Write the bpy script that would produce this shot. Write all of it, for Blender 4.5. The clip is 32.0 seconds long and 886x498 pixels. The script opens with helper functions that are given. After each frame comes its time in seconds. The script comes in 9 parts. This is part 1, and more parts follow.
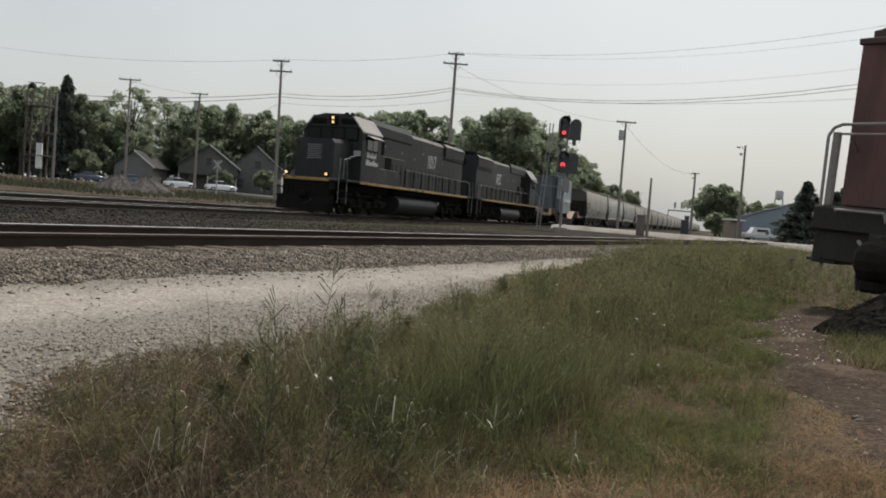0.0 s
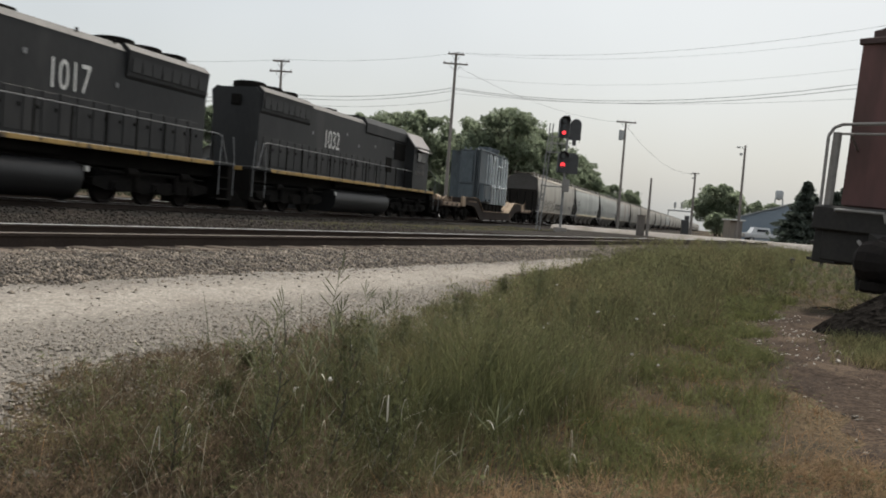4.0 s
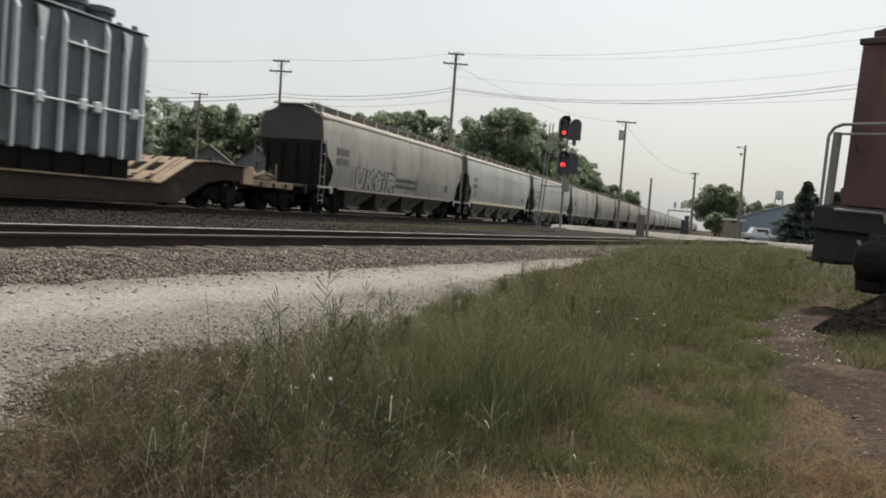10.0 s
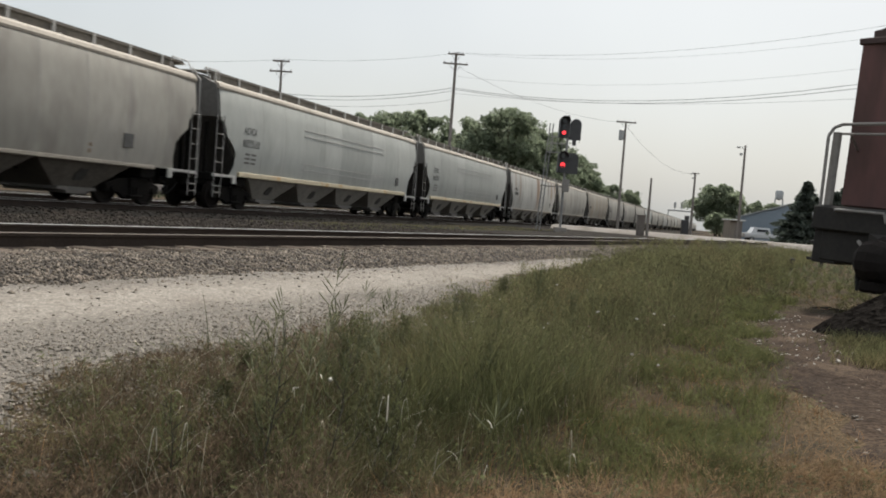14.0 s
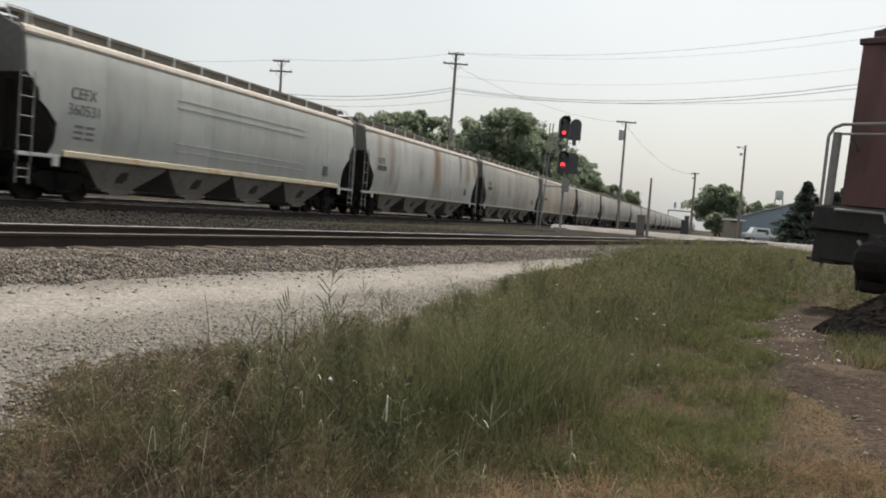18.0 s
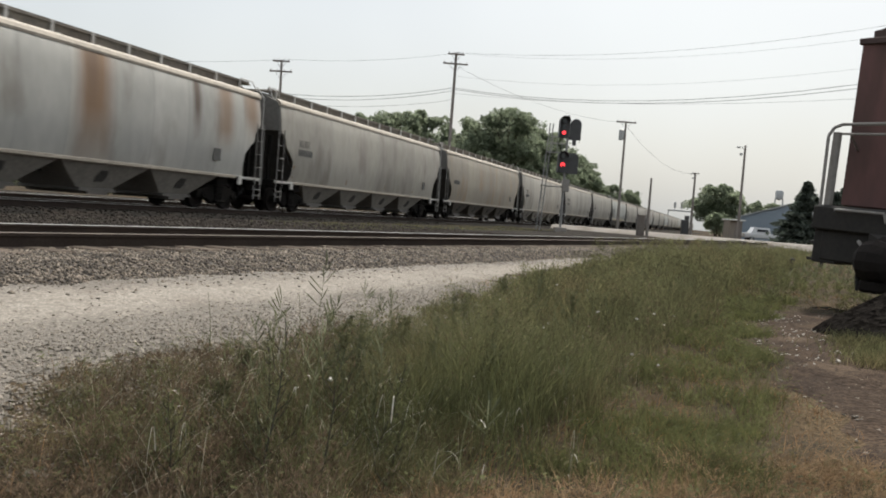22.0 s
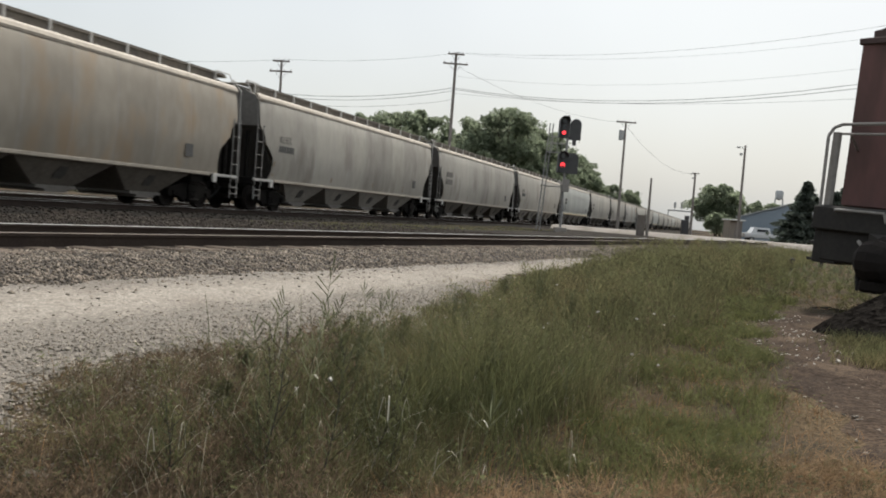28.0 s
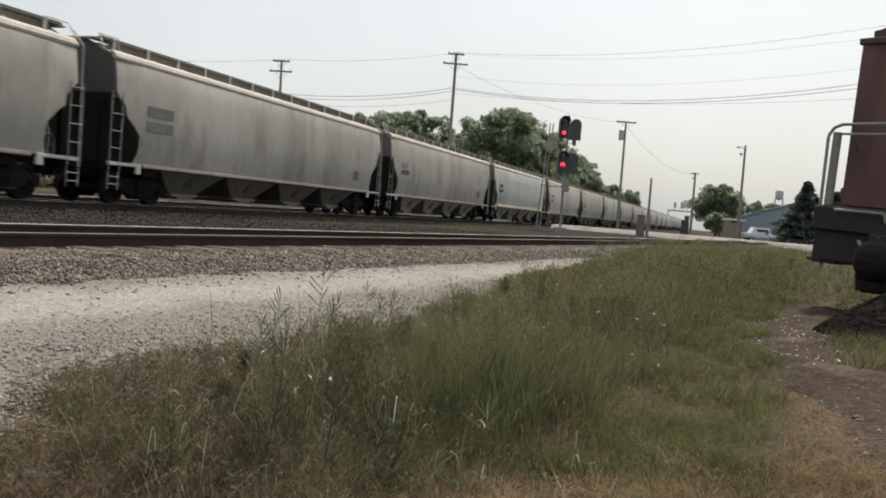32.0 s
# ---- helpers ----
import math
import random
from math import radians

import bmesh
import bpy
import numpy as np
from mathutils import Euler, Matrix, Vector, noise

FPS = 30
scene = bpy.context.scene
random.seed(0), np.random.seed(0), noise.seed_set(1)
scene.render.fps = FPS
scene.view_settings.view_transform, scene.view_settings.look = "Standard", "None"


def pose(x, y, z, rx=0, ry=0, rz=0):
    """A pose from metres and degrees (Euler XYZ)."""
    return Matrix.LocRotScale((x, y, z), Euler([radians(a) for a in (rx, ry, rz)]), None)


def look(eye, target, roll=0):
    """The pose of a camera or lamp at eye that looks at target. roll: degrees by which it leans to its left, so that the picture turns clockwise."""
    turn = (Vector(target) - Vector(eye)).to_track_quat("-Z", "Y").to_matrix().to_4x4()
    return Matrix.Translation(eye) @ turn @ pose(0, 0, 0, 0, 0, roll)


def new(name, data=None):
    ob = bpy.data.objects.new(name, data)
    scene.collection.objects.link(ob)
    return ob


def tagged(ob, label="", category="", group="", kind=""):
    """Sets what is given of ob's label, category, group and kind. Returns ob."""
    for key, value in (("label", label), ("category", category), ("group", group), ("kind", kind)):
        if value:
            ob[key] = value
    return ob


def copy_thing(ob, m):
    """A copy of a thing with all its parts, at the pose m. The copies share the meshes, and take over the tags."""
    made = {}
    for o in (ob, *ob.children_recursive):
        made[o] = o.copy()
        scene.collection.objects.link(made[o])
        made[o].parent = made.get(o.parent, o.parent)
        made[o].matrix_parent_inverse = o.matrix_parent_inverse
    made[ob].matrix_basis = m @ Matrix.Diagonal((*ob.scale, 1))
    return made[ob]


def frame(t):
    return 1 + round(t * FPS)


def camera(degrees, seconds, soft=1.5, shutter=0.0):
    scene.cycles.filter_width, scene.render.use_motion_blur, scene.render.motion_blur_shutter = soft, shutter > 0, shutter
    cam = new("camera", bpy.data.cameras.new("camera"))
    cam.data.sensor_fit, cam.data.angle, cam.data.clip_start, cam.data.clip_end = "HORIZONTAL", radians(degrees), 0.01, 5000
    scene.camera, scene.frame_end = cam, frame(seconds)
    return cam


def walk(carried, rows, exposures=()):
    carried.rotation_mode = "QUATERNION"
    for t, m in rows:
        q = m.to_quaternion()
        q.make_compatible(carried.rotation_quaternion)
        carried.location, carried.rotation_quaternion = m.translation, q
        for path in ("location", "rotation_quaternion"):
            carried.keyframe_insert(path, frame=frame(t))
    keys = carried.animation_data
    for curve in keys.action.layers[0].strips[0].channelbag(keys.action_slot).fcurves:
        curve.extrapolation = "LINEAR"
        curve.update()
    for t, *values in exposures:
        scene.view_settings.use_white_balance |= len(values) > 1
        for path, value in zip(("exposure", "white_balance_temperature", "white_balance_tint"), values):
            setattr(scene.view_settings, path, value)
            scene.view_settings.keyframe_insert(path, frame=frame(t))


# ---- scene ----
cam = camera(54.63, 32.0, soft=1.9, shutter=0.5)
VIEW = Matrix(((0.30903, 0.01864, -0.95087, 0.0), (-0.94802, 0.08581, -0.30643, 0.0), (0.07589, 0.99614, 0.04419, 0.97), (0, 0, 0, 1)))
EXPOSURE = 0.0
walk(cam, [(0, VIEW), (32.0, VIEW)], exposures=[(0, EXPOSURE - 0.04), (6.0, EXPOSURE + 0.10), (13.5, EXPOSURE + 0.12), (17.0, EXPOSURE + 0.08), (18.5, EXPOSURE + 0.22), (32.0, EXPOSURE + 0.22)])

# The long axis of the main track is +X (away), +Y is across the yard, z = 0 is the gravel lane.
RAIL = 0.45            # rail top over the lane
MAIN = 17.60           # centre of the main track
NEAR = 8.29            # centre of the near track at x = 0
NEAR_SLOPE = -0.1585   # it runs off at this angle


def travelled(t):
    """Metres the train has come by t seconds."""
    return 7.237 * t - 0.00572 * (t - 16) ** 2


# ---- light ----
SUN_ELEVATION, SUN_AZIMUTH = 56.0, -8.0      # degrees; azimuth from +X towards +Y
world = bpy.data.worlds.new("sky")
scene.world = world
world.use_nodes = True
wn = world.node_tree
wn.nodes.clear()
sky = wn.nodes.new("ShaderNodeTexSky")
sky.sky_type, sky.sun_disc = "NISHITA", False
sky.sun_elevation, sky.sun_rotation = radians(SUN_ELEVATION), radians(90 - SUN_AZIMUTH)
sky.altitude, sky.air_density, sky.dust_density, sky.ozone_density = 200, 1.2, 6.0, 1.0
veil = wn.nodes.new("ShaderNodeMix")          # thin high haze that whitens the blue
veil.data_type = "RGBA"
veil.inputs[7].default_value = (8.85, 9.2, 9.2, 1)
drift, drift_span, sky_at = wn.nodes.new("ShaderNodeTexNoise"), wn.nodes.new("ShaderNodeMapRange"), wn.nodes.new("ShaderNodeTexCoord")
drift.inputs["Scale"].default_value, drift.inputs["Detail"].default_value = 2.2, 3     # soft drifts in the haze
drift_span.inputs[1].default_value, drift_span.inputs[2].default_value, drift_span.inputs[3].default_value, drift_span.inputs[4].default_value = 0.3, 0.7, 0.42, 0.68
wn.links.new(sky_at.outputs["Generated"], drift.inputs[0])
wn.links.new(drift.outputs[0], drift_span.inputs[0])
wn.links.new(drift_span.outputs[0], veil.inputs[0])
back = wn.nodes.new("ShaderNodeBackground")
back.inputs[1].default_value = 0.098
wout = wn.nodes.new("ShaderNodeOutputWorld")
wn.links.new(sky.outputs[0], veil.inputs[6])
wn.links.new(veil.outputs[2], back.inputs[0])
wn.links.new(back.outputs[0], wout.inputs[0])

sun = new("sun", bpy.data.lights.new("sun", "SUN"))
sun.data.energy, sun.data.angle, sun.data.color = 3.2, radians(4.0), (1.0, 0.955, 0.87)
aim = Vector((math.cos(radians(SUN_ELEVATION)) * math.cos(radians(SUN_AZIMUTH)),
              math.cos(radians(SUN_ELEVATION)) * math.sin(radians(SUN_AZIMUTH)), math.sin(radians(SUN_ELEVATION))))
sun.matrix_world = look(aim * 200, (0, 0, 0))


# ---- materials ----
def rgb(c):
    return (c[0], c[1], c[2], 1)


def material(name, a, b=None, rough=0.7, metal=0.0, big=0.5, small=14.0, bump=0.15, third=None, stretch=(1, 1, 1), third_scale=1.3, third_cut=0.6,
             each=0.0, island=0.0, glow_through=0.0, pebbles=None, spec=0.5, space="Object", emit=None, sheen=0.0):
    """Two colours mixed by coarse and fine noise, with relief; third: stains or wear in patches; each: lightness that differs by object, island: by loose piece."""
    m = bpy.data.materials.new(name)
    m.use_nodes = True
    nt = m.node_tree
    nt.nodes.clear()
    N, L = nt.nodes.new, nt.links.new
    out, bsdf = N("ShaderNodeOutputMaterial"), N("ShaderNodeBsdfPrincipled")
    L(bsdf.outputs[0], out.inputs[0])
    b = b or tuple(c * 0.72 for c in a)
    coord, mapping = N("ShaderNodeTexCoord"), N("ShaderNodeMapping")
    mapping.inputs[3].default_value = stretch
    L(coord.outputs[space], mapping.inputs[0])
    n1, n2 = N("ShaderNodeTexNoise"), N("ShaderNodeTexNoise")
    n1.inputs["Scale"].default_value, n1.inputs["Detail"].default_value = big, 5
    n2.inputs["Scale"].default_value, n2.inputs["Detail"].default_value = small, 4
    L(mapping.outputs[0], n1.inputs[0])
    L(mapping.outputs[0], n2.inputs[0])
    add = N("ShaderNodeMath")
    add.operation = "ADD"
    L(n1.outputs[0], add.inputs[0])
    L(n2.outputs[0], add.inputs[1])
    ramp = N("ShaderNodeMapRange")
    ramp.inputs[1].default_value, ramp.inputs[2].default_value = 0.72, 1.28
    L(add.outputs[0], ramp.inputs[0])
    mix = N("ShaderNodeMix")
    mix.data_type = "RGBA"
    mix.inputs[6].default_value, mix.inputs[7].default_value = rgb(a), rgb(b)
    L(ramp.outputs[0], mix.inputs[0])
    col = mix.outputs[2]
    if third:
        n3, cut, mix3 = N("ShaderNodeTexNoise"), N("ShaderNodeMapRange"), N("ShaderNodeMix")
        n3.inputs["Scale"].default_value, n3.inputs["Detail"].default_value = third_scale, 6
        L(mapping.outputs[0], n3.inputs[0])
        cut.inputs[1].default_value, cut.inputs[2].default_value = third_cut, third_cut + 0.12
        L(n3.outputs[0], cut.inputs[0])
        mix3.data_type = "RGBA"
        mix3.inputs[7].default_value = rgb(third)
        L(cut.outputs[0], mix3.inputs[0])
        L(col, mix3.inputs[6])
        col = mix3.outputs[2]
    if pebbles:
        # cells of differing lightness: grit, litter, gravel
        vo, span, tone, sep = N("ShaderNodeTexVoronoi"), N("ShaderNodeMapRange"), N("ShaderNodeHueSaturation"), N("ShaderNodeSeparateColor")
        vo.inputs["Scale"].default_value = pebbles[0]
        L(mapping.outputs[0], vo.inputs["Vector"])
        L(vo.outputs["Color"], sep.inputs[0])
        span.inputs[3].default_value, span.inputs[4].default_value = 1 - pebbles[1], 1 + pebbles[1]
        L(sep.outputs[0], span.inputs[0])
        L(span.outputs[0], tone.inputs["Value"])
        L(col, tone.inputs["Color"])
        col = tone.outputs[0]
    if each or island:
        src = N("ShaderNodeObjectInfo").outputs["Random"] if each else N("ShaderNodeNewGeometry").outputs["Random Per Island"]
        amount = each or island
        span, tone = N("ShaderNodeMapRange"), N("ShaderNodeHueSaturation")
        span.inputs[3].default_value, span.inputs[4].default_value = 1 - amount, 1 + amount
        L(src, span.inputs[0])
        L(span.outputs[0], tone.inputs["Value"])
        L(col, tone.inputs["Color"])
        col = tone.outputs[0]
    L(col, bsdf.inputs["Base Color"])
    bsdf.inputs["Roughness"].default_value, bsdf.inputs["Metallic"].default_value = rough, metal
    if glow_through:
        # thin leaves let light through
        tr, mx = N("ShaderNodeBsdfTranslucent"), N("ShaderNodeMixShader")
        L(col, tr.inputs[0])
        mx.inputs[0].default_value = glow_through
        L(bsdf.outputs[0], mx.inputs[1])
        L(tr.outputs[0], mx.inputs[2])
        L(mx.outputs[0], out.inputs[0])
    if bump:
        bp = N("ShaderNodeBump")
        bp.inputs["Strength"].default_value, bp.inputs["Distance"].default_value = bump, 0.02
        L(vo.outputs["Distance"] if pebbles else n2.outputs[0], bp.inputs["Height"])
        L(bp.outputs[0], bsdf.inputs["Normal"])
    bsdf.inputs["Specular IOR Level"].default_value = spec
    if emit:
        bsdf.inputs["Emission Color"].default_value, bsdf.inputs["Emission Strength"].default_value = rgb(emit[:3]), emit[3]
    return m


def glass(name, tint=(0.02, 0.025, 0.03), rough=0.06):
    return material(name, tint, tint, rough=rough, bump=0)


# ---- mesh building ----
class Geo:
    """Collects faces for one mesh."""

    def __init__(self):
        self.v, self.f = [], []

    def add(self, verts, faces):
        k = len(self.v)
        self.v.extend(tuple(p) for p in verts)
        self.f.extend(tuple(i + k for i in face) for face in faces)
        return self

    def box(self, x0, x1, y0, y1, z0, z1, c=0.0):
        """A box; c cuts its edges."""
        if c <= 0:
            v = [(x, y, z) for x in (x0, x1) for y in (y0, y1) for z in (z0, z1)]
            return self.add(v, [(0, 1, 3, 2), (4, 6, 7, 5), (0, 4, 5, 1), (2, 3, 7, 6), (0, 2, 6, 4), (1, 5, 7, 3)])
        c = min(c, 0.45 * min(x1 - x0, y1 - y0, z1 - z0))
        v, idx = [], {}
        for i, x in enumerate((x0, x1)):
            for j, y in enumerate((y0, y1)):
                for k, z in enumerate((z0, z1)):
                    sx, sy, sz = (c, -c)[i], (c, -c)[j], (c, -c)[k]
                    for a, p in enumerate(((x, y + sy, z + sz), (x + sx, y, z + sz), (x + sx, y + sy, z))):
                        idx[i, j, k, a] = len(v)
                        v.append(p)
        g = lambda i, j, k, a: idx[i, j, k, a]
        f = []
        for i in (0, 1):
            q = [g(i, 0, 0, 0), g(i, 0, 1, 0), g(i, 1, 1, 0), g(i, 1, 0, 0)]
            f.append(q if i == 0 else q[::-1])
            q = [g(0, i, 0, 1), g(1, i, 0, 1), g(1, i, 1, 1), g(0, i, 1, 1)]
            f.append(q if i == 0 else q[::-1])
            q = [g(0, 0, i, 2), g(0, 1, i, 2), g(1, 1, i, 2), g(1, 0, i, 2)]
            f.append(q if i == 0 else q[::-1])
        for j in (0, 1):
            for k in (0, 1):
                f.append([g(0, j, k, 1), g(1, j, k, 1), g(1, j, k, 2), g(0, j, k, 2)])
                f.append([g(j, 0, k, 0), g(j, 1, k, 0), g(j, 1, k, 2), g(j, 0, k, 2)])
                f.append([g(j, k, 0, 0), g(j, k, 1, 0), g(j, k, 1, 1), g(j, k, 0, 1)])
        for i in (0, 1):
            for j in (0, 1):
                for k in (0, 1):
                    f.append([g(i, j, k, 0), g(i, j, k, 1), g(i, j, k, 2)])
        return self.add(v, f)

    def tube(self, p0, p1, r0, r1=None, n=10, caps=True):
        p0, p1 = Vector(p0), Vector(p1)
        r1 = r0 if r1 is None else r1
        ax = (p1 - p0).normalized()
        s = ax.orthogonal().normalized()
        t = ax.cross(s)
        v = []
        for p, r in ((p0, r0), (p1, r1)):
            for i in range(n):
                a = 2 * math.pi * i / n
                v.append(p + (s * math.cos(a) + t * math.sin(a)) * r)
        f = [(i, (i + 1) % n, n + (i + 1) % n, n + i) for i in range(n)]
        if caps:
            f += [tuple(range(n))[::-1], tuple(range(n, 2 * n))]
        return self.add(v, f)

    def pipe(self, pts, r, n=6):
        for a, b in zip(pts, pts[1:]):
            self.tube(a, b, r, n=n)
        return self

    def loft(self, rings, closed=True, caps=True):
        """Skins rings of equally many points."""
        n, v = len(rings[0]), [p for ring in rings for p in ring]
        f = []
        for k in range(len(rings) - 1):
            for i in range(n if closed else n - 1):
                a, b = k * n + i, k * n + (i + 1) % n
                f.append((a, b, b + n, a + n))
        if caps:
            f += [tuple(range(n))[::-1], tuple(range((len(rings) - 1) * n, len(rings) * n))]
        return self.add(v, f)

    def along(self, profile, x0, x1):
        """A (y, z) profile drawn along x."""
        return self.loft([[(x, y, z) for y, z in profile] for x in (x0, x1)])

    def across(self, profile, y0, y1):
        """An (x, z) profile drawn along y."""
        return self.loft([[(x, y, z) for x, z in profile] for y in (y0, y1)])

    def turned(self, profile, axis="y", n=20, at=(0, 0, 0)):
        """A (radius, along) profile turned round an axis."""
        rings = []
        for r, h in profile:
            ring = []
            for i in range(n):
                a = 2 * math.pi * i / n
                c, s = r * math.cos(a), r * math.sin(a)
                p = {"y": (c, h, s), "x": (h, c, s), "z": (c, s, h)}[axis]
                ring.append((p[0] + at[0], p[1] + at[1], p[2] + at[2]))
            rings.append(ring)
        return self.loft(rings)

    def moved(self, m):
        self.v = [tuple(m @ Vector(p)) for p in self.v]
        return self

    def mesh(self, name, mat, smooth=0.0):
        me = bpy.data.meshes.new(name)
        me.from_pydata(self.v, [], self.f)
        me.validate()
        bm = bmesh.new()
        bm.from_mesh(me)
        bmesh.ops.recalc_face_normals(bm, faces=bm.faces)
        bm.to_mesh(me)
        bm.free()
        if mat:
            me.materials.append(mat)
        if smooth:
            me.shade_smooth()
            me.set_sharp_from_angle(angle=radians(smooth))
        return me


def part(name, geo, mat, parent=None, label="", smooth=0.0, m=None):
    """One mesh under a thing or under a part."""
    me = geo if isinstance(geo, bpy.types.Mesh) else geo.mesh(name, mat, smooth)
    ob = new(name, me)
    if parent:
        ob.parent = parent
    if m is not None:
        ob.matrix_basis = m
    if label:
        ob["label"] = label
    return ob


def writing(name, text, size, mat, parent, m, squeeze=1.0, label=""):
    """Letters of the built-in font as a thin mesh."""
    cu = bpy.data.curves.new(name, "FONT")
    cu.body, cu.size, cu.extrude, cu.align_x = text, size, 0.003, "LEFT"
    ob = bpy.data.objects.new(name, cu)
    me = bpy.data.meshes.new_from_object(ob)
    me.transform(Matrix.Diagonal((squeeze, 1, 1, 1)))
    bpy.data.objects.remove(ob)
    me.materials.append(mat)
    return part(name, me, None, parent, label, m=m)


SIDE = Matrix(((1, 0, 0, 0), (0, 0, -1, 0), (0, 1, 0, 0), (0, 0, 0, 1)))    # letters that face -y and read along +x



def lane_gravel():
    """Fine limestone, packed pale where wheels run, coarse and grey on the shoulder; the bands follow the near track."""
    m = material("pale_limestone_gravel", (0.335, 0.303, 0.262), (0.265, 0.238, 0.205), rough=0.95, big=0.5, small=7, bump=0.4, third=(0.235, 0.208, 0.178), third_scale=0.75, third_cut=0.55, pebbles=(74, 0.26), stretch=(0.8, 1.1, 1), spec=0.2)
    nt = m.node_tree
    N, L = nt.nodes.new, nt.links.new
    bsdf = next(n for n in nt.nodes if n.type == "BSDF_PRINCIPLED")
    old = bsdf.inputs["Base Color"].links[0].from_socket
    coord, sep, a, b, wob, add, ramp, tone, grit, chips, span, mul = (N("ShaderNode" + k) for k in ("TexCoord", "SeparateXYZ", "Math", "Math", "TexNoise", "Math", "ValToRGB", "HueSaturation", "TexVoronoi", "SeparateColor", "MapRange", "Math"))
    L(coord.outputs["Object"], sep.inputs[0])
    a.operation, a.inputs[1].default_value, a.inputs[2].default_value = "MULTIPLY_ADD", NEAR_SLOPE, NEAR
    L(sep.outputs[0], a.inputs[0])
    b.operation = "SUBTRACT"
    L(a.outputs[0], b.inputs[0])
    L(sep.outputs[1], b.inputs[1])
    wob.inputs["Scale"].default_value, wob.inputs["Detail"].default_value = 0.55, 4
    L(coord.outputs["Object"], wob.inputs[0])
    add.operation, add.inputs[1].default_value = "MULTIPLY_ADD", 0.4
    L(wob.outputs[0], add.inputs[0])
    L(b.outputs[0], add.inputs[2])
    ramp.color_ramp.elements.remove(ramp.color_ramp.elements[0])
    scale_ = N("ShaderNodeMath")
    scale_.operation, scale_.inputs[1].default_value = "MULTIPLY", 1 / 8
    L(add.outputs[0], scale_.inputs[0])
    L(scale_.outputs[0], ramp.inputs[0])
    for k, (o, v) in enumerate(((1.5, 0.80), (1.85, 0.90), (2.25, 0.64), (2.65, 0.70), (3.15, 0.97), (3.55, 0.90), (3.9, 0.66), (4.9, 0.58))):
        e = ramp.color_ramp.elements[0] if k == 0 else ramp.color_ramp.elements.new(o / 8)
        e.position, e.color = o / 8, (v / 1.2, v / 1.2, v / 1.2, 1)
    # the shoulder's chips differ more from one another
    grit.inputs["Scale"].default_value = 34
    L(coord.outputs["Object"], grit.inputs["Vector"])
    L(grit.outputs["Color"], chips.inputs[0])
    span.inputs[3].default_value, span.inputs[4].default_value = 0.98, 1.42
    L(chips.outputs[0], span.inputs[0])
    mul.operation = "MULTIPLY"
    L(ramp.outputs[0], mul.inputs[0])
    L(span.outputs[0], mul.inputs[1])
    L(mul.outputs[0], tone.inputs["Value"])
    L(old, tone.inputs["Color"])
    L(tone.outputs[0], bsdf.inputs["Base Color"])
    return m


M_LANE = lane_gravel()
M_SOIL = material("dry_soil", (0.090, 0.066, 0.043), (0.048, 0.040, 0.027), rough=1.0, big=0.45, small=6, bump=0.6, third=(0.108, 0.078, 0.046), third_scale=0.55, third_cut=0.56, pebbles=(70, 0.55), spec=0.1)
M_DIRT = material("bare_earth", (0.070, 0.049, 0.035), (0.039, 0.028, 0.021), rough=1.0, big=0.9, small=8, bump=0.6, third=(0.10, 0.073, 0.052), third_scale=1.1, third_cut=0.56, pebbles=(36, 0.45), spec=0.1)
M_BED = material("ballast_bed", (0.095, 0.080, 0.066), (0.05, 0.043, 0.037), rough=0.95, big=1.0, small=16, bump=0.9, third=(0.10, 0.078, 0.06), third_scale=0.7, third_cut=0.52, pebbles=(17, 0.6))
M_STONE = material("crushed_ballast_stone", (0.245, 0.202, 0.158), (0.055, 0.045, 0.036), rough=0.8, big=5, small=50, bump=0.4, island=0.85, spec=0.45)
M_PALE_STONE = material("limestone_chips", (0.33, 0.292, 0.245), (0.16, 0.141, 0.119), rough=0.9, big=3, small=40, bump=0.3, island=0.45, spec=0.2)
M_RAIL = material("worn_rail_steel", (0.055, 0.042, 0.034), (0.034, 0.026, 0.022), rough=0.9, big=2, small=30, spec=0.15)
# less metal and a paler colour, so the polished heads hold a painted glint
M_RAILTOP = material("polished_glint_rail_head", (0.70, 0.68, 0.65), (0.58, 0.56, 0.53), rough=0.3, metal=0.45, big=3, small=50, bump=0.05)
M_DULLHEAD = material("rusted_rail_head", (0.27, 0.225, 0.185), (0.17, 0.14, 0.115), rough=0.5, metal=0.7, big=1.2, small=40, bump=0.05)
# darker copy of the tie wood, with the shade under the cars put in
M_DARKTIE = material("shade_dark_tie_wood", (0.045, 0.037, 0.031), (0.024, 0.020, 0.017), rough=0.95, big=2, small=18, stretch=(1, 0.2, 1), each=0.35, spec=0.1)
M_TIE = material("weathered_tie_wood", (0.185, 0.150, 0.120), (0.085, 0.068, 0.055), rough=0.95, big=2, small=18, stretch=(1, 0.2, 1), each=0.35, spec=0.1)
M_BLACK = material("dusty_black_paint", (0.020, 0.0205, 0.021), (0.029, 0.029, 0.029), rough=0.5, big=0.8, small=9, bump=0.05, third=(0.038, 0.037, 0.036), third_scale=0.8, third_cut=0.54, stretch=(1, 1, 0.35), spec=0.25)
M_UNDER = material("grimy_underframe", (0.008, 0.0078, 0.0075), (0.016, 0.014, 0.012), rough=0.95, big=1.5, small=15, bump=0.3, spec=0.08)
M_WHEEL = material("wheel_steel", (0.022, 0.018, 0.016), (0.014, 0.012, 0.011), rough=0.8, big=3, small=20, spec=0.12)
# lighter than the black cab, so the colour holds the roof's sunlight
M_ROOFGREY = material("sunlit_cab_roof_tone", (0.30, 0.27, 0.26), (0.22, 0.20, 0.19), rough=0.5, big=1.5, small=12)
